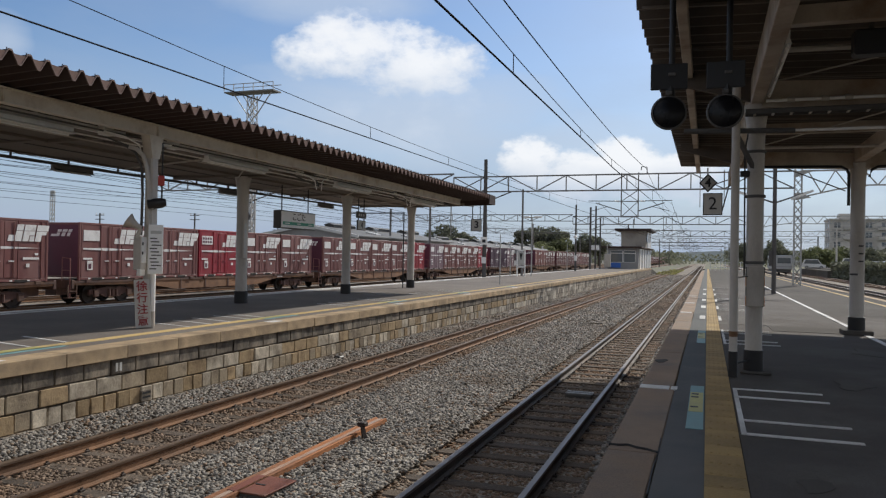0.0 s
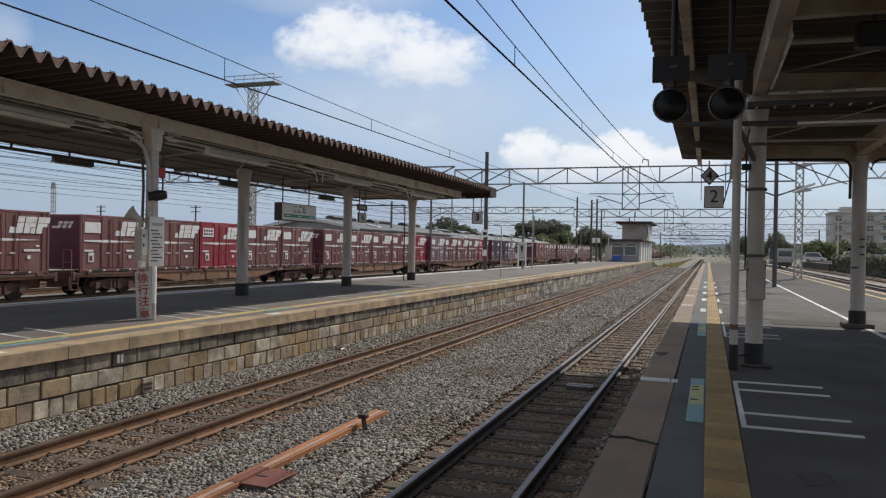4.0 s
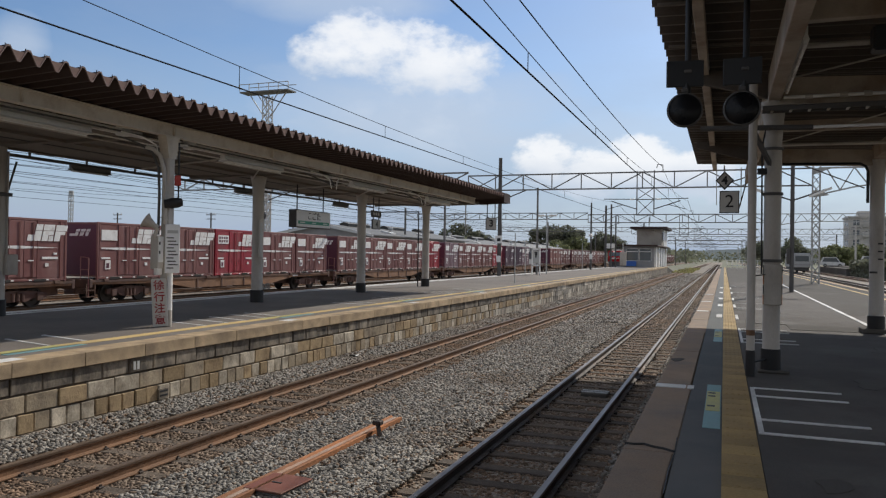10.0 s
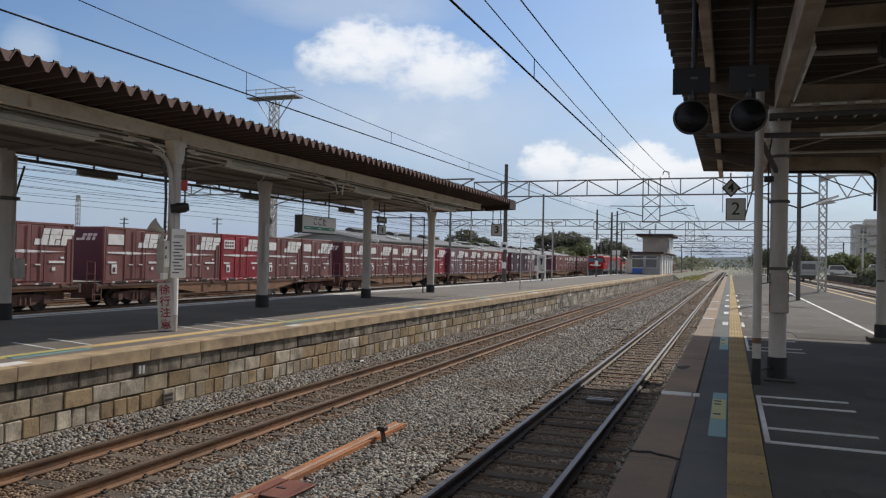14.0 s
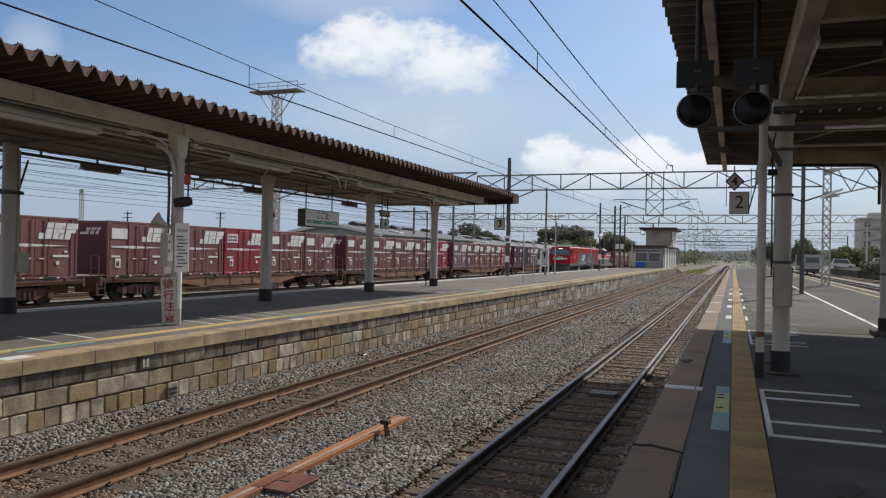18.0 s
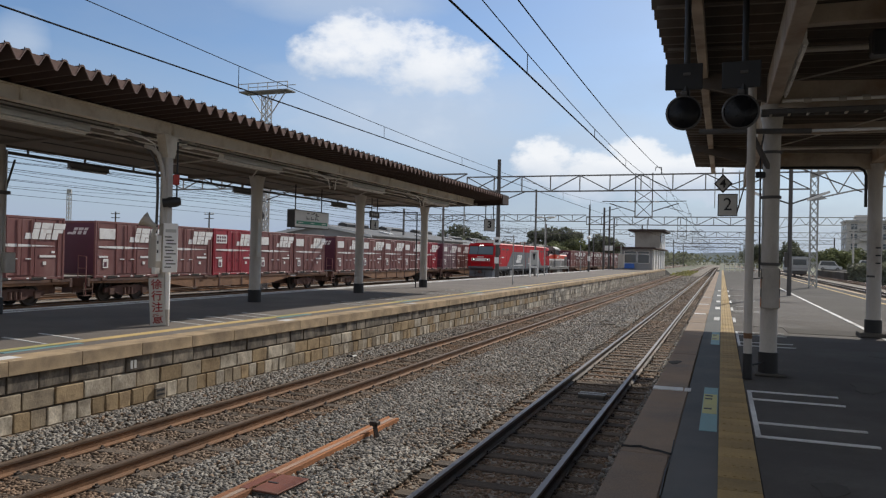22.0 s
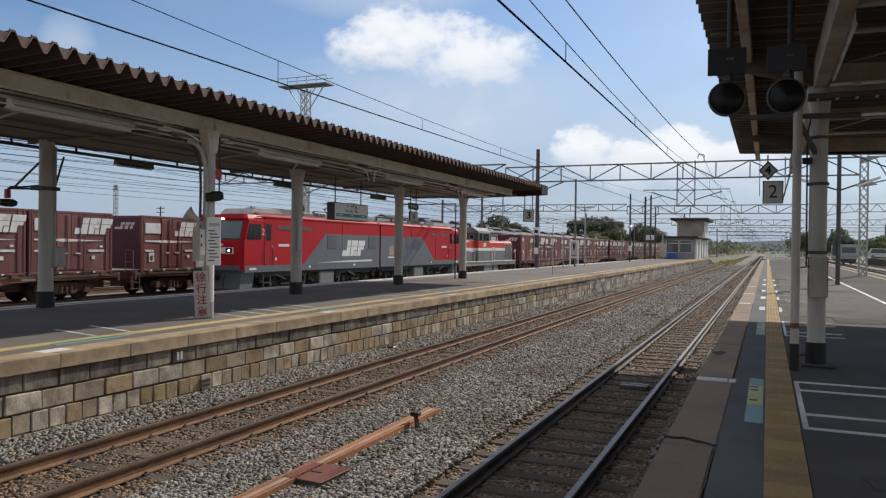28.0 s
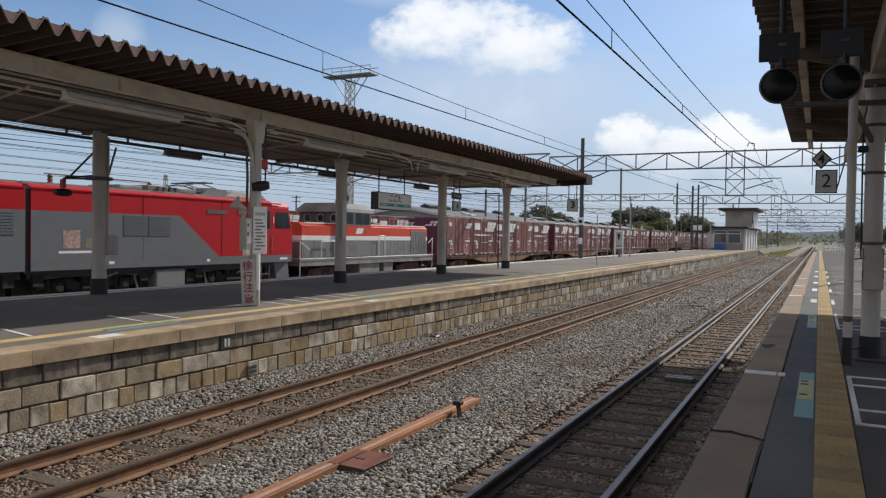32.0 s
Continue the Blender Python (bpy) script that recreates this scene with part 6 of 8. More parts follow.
        for k in (-1.0, 0.0, 1.0):
            rail.rod((k, f(-0.08), 1.82), (k, f(-0.08), 1.3), 0.016, n=6)
        part("front_rail", rail, L_SEAM, cab, "dark front handrail")
        part("front_ledge", Mesh().box(-1.2, 1.2, f(-0.16), f(0.05), 1.17, 1.21), L_SEAM, cab, "dark walkway ledge")
        part("body", Mesh().prism(side, f(1.6), y_in), L_RED, o)
        part("roof", Mesh().prism(crown, f(1.5), y_in), L_RED, o, "red sloping roof shoulders")
        part("lower_band", Mesh().prism([(-W - 0.006, 1.1), (-W - 0.006, 1.4), (W + 0.006, 1.4), (W + 0.006, 1.1)], f(0.2), y_in), L_GREY, o, "grey lower band")
        # grey flank with its slanting edge
        for s in (1, -1):
            pts = [(f(4.7), 1.4), (f(6.75), 2.93), (y_in, 2.93), (y_in, 1.4)]
            part("grey_flank", Mesh().prism(pts, s * W, s * (W + 0.008), "x"), L_GREY, o, "grey flank panel with slanting edge")
            part("rain_gutter", Mesh().box(s * (W - 0.01), s * (W + 0.03), f(1.0), y_in, 3.58, 3.63), L_RED, o)
        # side windows, door, numeral
        part("side_window", Mesh().prism([(f(0.3), 2.58), (f(1.3), 2.58), (f(1.3), 3.26), (f(0.52), 3.26)], W + 0.002, W + 0.014, "x"), L_GLASS, o, "dark cab side window")
        part("window_frame", Mesh().box(W + 0.014, W + 0.022, f(0.78), f(0.83), 2.58, 3.26), MAT["black"], o)
        part("cab_door", Mesh().box(W, W + 0.012, f(1.62), f(2.2), 1.42, 3.36), L_RED, o)
        part("door_window", Mesh().box(W + 0.012, W + 0.02, f(1.7), f(2.06), 2.53, 3.28), L_GLASS, o)
        for k in (1.57, 2.25):
            part("door_rail", Mesh().rod((W + 0.04, f(k), 1.5), (W + 0.04, f(k), 2.2), 0.011, n=6), L_SKIRT, o)
        for k, z, w_, h_ in ((0.5, 1.2, 0.5, 0.1), (2.4, 1.62, 0.1, 0.14), (5.2, 1.22, 0.16, 0.1), (9.6, 1.24, 0.2, 0.1)):
            part("side_label", Mesh().box(W + 0.007, W + 0.012, f(k), f(k + w_), z, z + h_), L_WHITE, o)
        part("door_seam", Mesh().box(W + 0.002, W + 0.016, f(1.6), f(1.615), 1.42, 3.4).box(W + 0.002, W + 0.016, f(2.205), f(2.22), 1.42, 3.4), MAT["steel_dark"], o)
        part("door_lever", Mesh().box(W + 0.016, W + 0.04, f(2.08), f(2.14), 2.2, 2.32), MAT["galv"], o)
        for k in (4.55, 8.4):
            part("panel_seam", Mesh().box(W + 0.001, W + 0.011, f(k), f(k + 0.012), 1.42, 3.56), L_SEAM, o)
        lettering("numeral", "2" if not back else "1", 0.42, L_WHITE, o, pose(W + 0.016, f(1.46), 2.9, 90, 0, 90))
        part("number_bar", Mesh().box(W + 0.002, W + 0.01, f(2.65), f(3.5), 2.26, 2.38), L_WHITE, o)
        for k in (2.6, 4.3):
            part("roof_grille", Mesh().box(W + 0.002, W + 0.014, f(k), f(k + 1.08), 3.06, 3.22), MAT["steel_dark"], o)
        for k, wd in (((6.9, 0.85), (11.3, 0.95)) if not back else ((7.2, 0.98), (8.25, 0.98))):
            lv = part("louvre", Mesh().box(W + 0.008, W + 0.016, f(k), f(k + wd), 2.16, 2.86), L_GREY, o)
            for z in np.arange(2.2, 2.84, 0.09):
                part("slat", Mesh().box(W + 0.016, W + 0.03, f(k), f(k + wd), z, z + 0.03), L_GREY, lv)
        if not back:
            slant_logo(o, W + 0.009, 8.75, 2.2, 0.86, L_WHITE)
            part("swoosh", Mesh().prism([(f(5.9), 1.45), (f(8.5), 1.52), (y_in - 0.9, 1.56), (y_in - 0.9, 1.45)], W + 0.009, W + 0.014, "x"), L_WHITE, o, "long thin white swoosh")
        else:
            part("slogan_plate", Mesh().box(W + 0.009, W + 0.013, 12.85, 14.75, 1.62, 1.70), L_WHITE, o, "thin white bar of unreadable print")
            part("flank_emblem", Mesh().box(W + 0.009, W + 0.013, 13.0, 13.6, 1.78, 2.35, 0.0), MAT["emblem"], o, "small plain pale emblem")
            part("flank_emblem", Mesh().box(W + 0.009, W + 0.013, 13.8, 14.7, 1.8, 2.1, 0.0), MAT["emblem_gold"], o, "small faded gold emblem")
        # roof gear
        part("roof_deck", Mesh().box(-1.0, 1.0, f(1.5), y_in, 3.73, 3.81), L_ROOF, o)
        part("roof_hood", Mesh().prism([(f(1.2), 3.74), (f(1.6), 4.), (f(3.4), 4.04), (f(3.8), 3.78)], -0.85, 0.85, "x"), MAT["paint_grey"], o, "pale grey raised roof hood")
        part("air_cooler", Mesh().prism([(f(3.4), 3.78), (f(3.6), 4.08), (f(4.6), 4.08), (f(5.0), 3.78)], -0.5, 0.7, "x"), L_SKIRT, o)
        for k, hgt in ((5.4, 0.16), (6.8, 0.2), (8.0, 0.14)):
            part("roof_box", Mesh().box(-0.7, 0.9, f(k), f(k + 1.0), 3.81, 3.81 + hgt, 0.03), L_ROOF, o)
        for k in range(4):
            part("roof_vent", Mesh().prism([(f(6.3 + k * 0.28), 3.81), (f(6.45 + k * 0.28), 3.98), (f(6.5 + k * 0.28), 3.98), (f(6.5 + k * 0.28), 3.81)], 0.2, 0.95, "x"), MAT["steel_dark"], o)
        for k in (7.2, 9.2, 11.2):
            part("insulator", Mesh().lathe([(0.06, 3.81), (0.1, 3.86), (0.06, 3.91), (0.1, 3.96), (0.06, 4.01), (0.1, 4.06), (0.05, 4.12)], (0.35, f(k), 0), 10), MAT["rust_plate"], o, smooth=True)
        part("roof_bus", Mesh().rod((0.35, f(7.2), 4.14), (0.35, f(11.4), 4.14), 0.025, n=6), MAT["steel_dark"], o)
        pk = 10.3 if not back else 4.8
        up = 0.7 if not back else 0.28
        pb = part("pantograph", Mesh().box(-0.55, 0.55, f(pk - 0.75), f(pk + 0.75), 3.9, 3.98), MAT["steel_dark"], o, "raised pantograph" if not back else "folded pantograph")
        for s in (-0.5, 0.5):
            for d in (-1, 1):
                part("lower_arm", Mesh().rod((s, f(pk + d * 0.2), 3.98), (s * 0.9, f(pk + d * 0.85), 3.98 + up * 0.5), 0.028, n=6), MAT["steel_dark"], pb)
                part("upper_arm", Mesh().rod((s * 0.9, f(pk + d * 0.85), 3.98 + up * 0.5), (s * 0.8, f(pk + d * 0.12), 3.98 + up), 0.022, n=6), MAT["steel_dark"], pb)
        for d in (-1, 1):
            part("cross_tube", Mesh().rod((-0.5, f(pk + d * 0.85), 3.98 + up * 0.5), (0.5, f(pk + d * 0.85), 3.98 + up * 0.5), 0.02, n=6), MAT["steel_dark"], pb)
        part("collector_head", Mesh().rod((-0.95, f(pk - 0.15), 4. + up), (0.95, f(pk - 0.15), 4. + up), 0.03, n=6).rod((-0.95, f(pk + 0.15), 4. + up), (0.95, f(pk + 0.15), 4. + up), 0.03, n=6), MAT["steel_dark"], pb)
        # below the floor
        part("front_skirt", Mesh().prism([(f(0.1), 0.35), (f(0.22), 1.2), (f(1.2), 1.2), (f(0.95), 0.35)], -1.2, 1.2, "x"), L_GREY, o, "grey skirt")
        part("rail_guard", Mesh().box(-1.2, 1.2, f(0.05), f(0.25), 0.15, 0.38, 0.03), W_BOGIE, o)
        part("coupler", Mesh().box(-0.14, 0.14, f(-0.32), f(0.1), 0.74, 1.0, 0.03), W_BOGIE, o)
        part("cab_step", Mesh().box(1.05, 1.35, f(1.6), f(2.15), 0.28, 0.32).box(1.05, 1.35, f(1.6), f(2.15), 0.58, 0.62).box(1.3, 1.34, f(1.6), f(1.64), 0.28, 1.0).box(1.3, 1.34, f(2.11), f(2.15), 0.28, 1.0), MAT["steel_dark"], o, "dark cab step")
        part("underframe", Mesh().box(-1.2, 1.2, f(1.2), y_in, 0.86, 1.1), MAT["black"], o)
        # black boxes added for the shade under the body; they block the view through
        part("inner_frame", Mesh().box(-0.5, 0.5, f(1.2), y_in, 0.1, 0.88).box(-0.9, 0.9, f(5.6), f(8.2), 0.25, 0.88).box(-0.9, 0.9, f(1.2), f(1.7), 0.2, 0.88), MAT["black"], o)
        part("hose", Mesh().tube([(0.5, f(-0.02), 0.95), (0.52, f(-0.16), 0.8), (0.5, f(-0.14), 0.5), (0.45, f(-0.06), 0.42)], 0.03, 6), MAT["black"], o, "black brake hose", smooth=True)
        part("hose", Mesh().tube([(-0.5, f(-0.02), 0.95), (-0.52, f(-0.16), 0.8), (-0.5, f(-0.14), 0.5), (-0.45, f(-0.06), 0.42)], 0.03, 6), MAT["black"], o, "black brake hose", smooth=True)
        part("tank_box", Mesh().box(-1.3, 1.32, f(6.35), f(7.75), 0.24, 1.0, 0.05), L_SKIRT, o, "grey underfloor tank")
        part("tank_box", Mesh().box(-1.3, 1.2, f(5.75), f(6.25), 0.45, 1.0, 0.05), L_BOGIE, o)
        part("sand_pipe", Mesh().rod((1.15, f(5.3), 0.95), (1.15, f(5.1), 0.3), 0.04, n=6).rod((1.15, f(8.6), 0.95), (1.15, f(8.4), 0.3), 0.04, n=6), L_SKIRT, o)
        for k in (3.6, 10.2):
            for s in add_engine_bogie(o, f(k)):
                LOCO_WHEELS.append((s, 0.56))
            part("damper", Mesh().rod((1.2, f(k - 0.9), 0.95), (1.2, f(k - 0.1), 0.72), 0.045, n=6), L_SKIRT, o)
    # black box fills the gap so that it reads as shaded
    part("gangway", Mesh().box(-1.36, 1.36, 11.74, 11.94, 1.02, 3.66), MAT["black"], o, "black filler for the shaded gap between the sections")
    return o


def build_diesel():
    """The second engine: a hood-type diesel, 13.6 m, cab nearer its front."""
    o = thing("diesel_locomotive", "vermilion and grey hood-type diesel locomotive with white stripe", "locomotive", (0, 0, 0))
    part("running_board", Mesh().box(-1.38, 1.38, 0.45, 13.6, 1.05, 1.2, 0.02), L_SKIRT, o)
    part("side_frame", Mesh().box(-1.36, 1.36, 0.5, 13.55, 0.85, 1.05), L_ROOF, o)
    for name, a, b in (("front_hood", 0.9, 3.95), ("rear_hood", 6.5, 13.2)):
        h = part(name, Mesh().prism([(-1.12, 1.2), (-1.12, 2.72), (-0.9, 2.88), (0.9, 2.88), (1.12, 2.72), (1.12, 1.2)], a, b), L_ORANGE, o)
        part("grey_lower", Mesh().box(-1.128, 1.128, a - 0.008, b + 0.008, 1.2, 2.04), L_SKIRT, h, "grey lower half")
        part("white_stripe", Mesh().box(-1.134, 1.134, a - 0.014, b + 0.014, 2.04, 2.26), L_WHITE, h)
        part("top_rail", Mesh().box(1.02, 1.07, a + 0.3, b - 0.2, 2.84, 2.89), L_WHITE, h)
        for y in np.arange(a + 0.15, b - 0.6, 0.75):
            part("door_panel", Mesh().box(1.128, 1.136, y, y + 0.68, 1.26, 1.98), L_SKIRT, h)
    part("radiator", Mesh().box(1.135, 1.15, 11.2, 13.0, 1.3, 2.6), L_ROOF, o, "grey radiator grille")
    for y in np.arange(11.3, 13.0, 0.2):
        part("grille_bar", Mesh().box(1.15, 1.165, y, y + 0.05, 1.35, 2.55), L_SKIRT, o)
    cab = part("cab", Mesh().box(-1.36, 1.36, 3.95, 6.5, 1.2, 3.5, 0.04), L_SKIRT, o, "grey cab with red and white band")
    part("cab_red_band", Mesh().box(-1.368, 1.368, 3.94, 6.51, 2.26, 2.82), L_ORANGE, cab)
    part("cab_white_band", Mesh().box(-1.372, 1.372, 3.935, 6.515, 2.04, 2.26), L_WHITE, cab)
    part("cab_roof", Mesh().prism([(-1.4, 3.45), (-1.36, 3.62), (-0.9, 3.9), (0.9, 3.9), (1.36, 3.62), (1.4, 3.45)], 3.75, 6.65), L_ROOF, cab, "rounded grey cab roof")
    for a, b in ((4.15, 4.75), (4.95, 5.6), (5.65, 6.3)):
        wn = part("side_window", Mesh().box(1.36, 1.376, a, b, 2.84, 3.42), L_GLASS, cab)
        part("window_frame", Mesh().box(1.37, 1.384, a - 0.04, b + 0.04, 2.8, 2.84).box(1.37, 1.384, a - 0.04, b + 0.04, 3.42, 3.46).box(1.37, 1.384, a - 0.04, a, 2.84, 3.42).box(1.37, 1.384, b, b + 0.04, 2.84, 3.42), L_SKIRT, wn)
    # dark sheet carries the shade on the cab's front wall
    part("front_wall", Mesh().box(-1.34, 1.34, 3.92, 3.95, 2.83, 3.46), MAT["steel_dark"], cab, "front wall of the cab with its shade put into a dark colour")
    for s in (-0.8, 0.0, 0.8):
        part("porthole", Mesh().lathe([(0.0, -0.03), (0.17, -0.03), (0.19, -0.05), (0.235, -0.05), (0.24, 0.02), (0, 0.02)], (s, 3.9, 3.14), 18, "y"), L_ROOF, cab, "round cab window", smooth=True)
        part("porthole_glass", Mesh().lathe([(0, -0.036), (0.165, -0.034), (0.165, 0), (0, 0)], (s, 3.9, 3.14), 18, "y"), L_GLASS, cab)
    for s in (-1, 1):
        part("rear_window", Mesh().box(s * 0.45, s * 1.2, 6.5, 6.515, 2.98, 3.4), L_GLASS, cab)
    part("small_mark", Mesh().prism([(5.0, 2.38), (5.6, 2.38), (5.75, 2.66), (5.15, 2.66)], 1.368, 1.376, "x"), L_WHITE, cab, "white slanted mark")
    part("horn", Mesh().rod((0.2, 5.0, 3.88), (0.2, 5.0, 4.08), 0.1, n=10), MAT["steel_dark"], cab, smooth=True)
    part("exhaust", Mesh().box(-0.3, 0.3, 8.4, 9.2, 2.86, 3.0, 0.04), MAT["steel_dark"], o)
    hr = Mesh()
    for a, b in (((1.34, 0.5, 0.4), (1.34, 0.5, 2.0)), ((1.34, 0.5, 2.0), (1.34, 1.2, 1.6)), ((0.6, 0.45, 1.1), (0.6, 0.45, 2.0)), ((0.6, 0.45, 2.0), (1.34, 0.5, 2.0)),
                 ((1.34, 13.5, 0.4), (1.34, 13.5, 2.2)), ((1.34, 13.5, 2.2), (1.34, 13.0, 1.9)), ((1.3, 7.4, 1.1), (1.3, 7.4, 2.3)), ((1.3, 8.0, 1.1), (1.3, 8.0, 2.3)), ((1.3, 7.4, 2.3), (1.3, 8.0, 2.3)), ((1.3, 2.2, 1.1), (1.3, 2.2, 2.0)), ((1.3, 3.3, 1.1), (1.3, 3.3, 2.0)), ((1.3, 2.2, 2.0), (1.3, 3.3, 2.0))):
        hr.rod(a, b, 0.022, n=6)
    part("handrail", hr, L_WHITE, o, "white handrails")
    part("front_lamp", Mesh().lathe([(0, 0), (0.11, 0.0), (0.12, 0.08), (0, 0.08)], (0, 1.02, 2.3), 12, "y"), L_GLASS, o)
    part("fuel_tank", Mesh().box(-1.2, 1.25, 5.6, 7.6, 0.3, 0.86, 0.05), L_ROOF, o, "grey fuel tank")
    part("battery_box", Mesh().box(-1.2, 1.25, 8.0, 9.0, 0.3, 0.86, 0.05), L_ROOF, o)
    for yy, a in ((0.1, 0.45), (13.6, 14.0)):
        part("coupler", Mesh().box(-0.14, 0.14, yy, a, 0.74, 1.0, 0.03), W_BOGIE, o)
    for k in (3.0, 11.2):
        for s in add_bogie(o, k, 0.43, 1.0):
            LOCO_WHEELS.append((s, 0.43))
    return o


MAT["emblem"] = material("pale_emblem", (0.5, 0.35, 0.3), 0.5, var=0.3, scale=6, grain=0.05, bump=0.0, dirt=(0.12, 0.08, 0.08), dirt_amount=0.3, dscale=9)
MAT["emblem_gold"] = material("gold_emblem", (0.3, 0.25, 0.14), 0.5, var=0.3, scale=6, grain=0.05, bump=0.0, dirt=(0.2, 0.2, 0.18), dirt_amount=0.4, dscale=4)
LOCO_WHEELS, MOVING = [], []
X_STAND, X_MOVE, DECK = -26.6, -22.4, 1.06


def train_y(t):
    """Place of the moving train's front along the track."""
    u = max(t, 17.0) - 25.0
    y = 48.933 - 7.461 * u + 0.08725 * u * u + 0.004707 * u ** 3
    return y + (17.0 - t) * 7.95 if t < 17.0 else y


proto_c = [build_container(k) for k in range(5)]
proto_w = build_wagon()


def set_train():
    """The standing train and the train that comes in."""
    used = [False] * 6

    def put(proto, idx, m):
        if not used[idx]:
            used[idx] = True
            proto.matrix_basis = m
            return proto
        return copy_thing(proto, m)

    # standing wagons: each a row of container kinds, -1 an empty place
    rows = [(0, 2, 0, 0, 0), (0, 0, 1, 0, 0), (0, 0, 0, 0, 1), (3, 0, 0, 0, 1), (4, 4, 3, -1, -1), (-1, 2, 2, 0, 0), (0, 0, 0, 0, 0), (0, 2, 0, 0, 0)]
    y = 2.85
    for r in rows:
        put(proto_w, 5, Matrix.Translation((X_STAND, y, RAIL)))
        for k, kind in enumerate(r):
            if kind >= 0:
                put(proto_c[kind], kind, Matrix.Translation((X_STAND, y + 0.75 + k * 4.03, RAIL + DECK)))
        y += 21.63
    loco, diesel = build_loco(), build_diesel()
    MOVING.append((loco, 0.0, 0.0))
    MOVING.append((diesel, 24.5, 0.0))
    off = 39.55
    for r in ((2, 0, 0, 2, 0), (0, 0, 2, 0, 0), (0, 0, 0, 2, 0), (0, 0, 0, 0, 2), (0, 0, 2, 0, 0), (0, 0, 0, 0, 0), (2, 0, 0, 0, 0)):
        MOVING.append((put(proto_w, 5, Matrix.Translation((X_MOVE, 200, RAIL))), off, 0.0))
        for k, kind in enumerate(r):
            MOVING.append((put(proto_c[kind], kind, Matrix.Translation((X_MOVE, 200, RAIL + DECK))), off + 0.75 + k * 4.03, DECK))
        off += 21.63


set_train()

# ---- overhead line, masts, gantries ----


def lattice(m, p0, p1, w, bays, t=0.05, up=Vector((0, 0, 1))):
    """A flat truss between two points: chords w apart along up, posts and diagonals."""
    p0, p1 = Vector(p0), Vector(p1)
    a, b = up * w, Vector((0, 0, 0))
    m.bar(p0 + a, p1 + a, t * 1.3, t * 1.3)
    m.bar(p0, p1, t * 1.3, t * 1.3)
    for k in range(bays):
        q, r = p0.lerp(p1, k / bays), p0.lerp(p1, (k + 1) / bays)
        m.bar(q, q + a, t, t)
        if k % 2:
            m.bar(q, r + a, t, t)
        else:
            m.bar(q + a, r, t, t)
    return m


def square_mast(m, x, y, z0, z1, w, bays, t=0.035):
    h = w / 2
    for sx in (-h, h):
        for sy in (-h, h):
            m.bar((x + sx, y + sy, z0), (x + sx, y + sy, z1), t * 1.5, t * 1.5)
    for k in range(bays):
        a, b = z0 + (z1 - z0) * k / bays, z0 + (z1 - z0) * (k + 1) / bays
        for s in (-h, h):
            m.bar((x - h, y + s, a), (x + h, y + s, b), t, t)
            m.bar((x + h, y + s, a), (x - h, y + s, b), t, t)
            m.bar((x + s, y - h, a), (x + s, y + h, b), t, t)
            m.bar((x + s, y + h, a), (x + s, y - h, b), t, t)
    return m


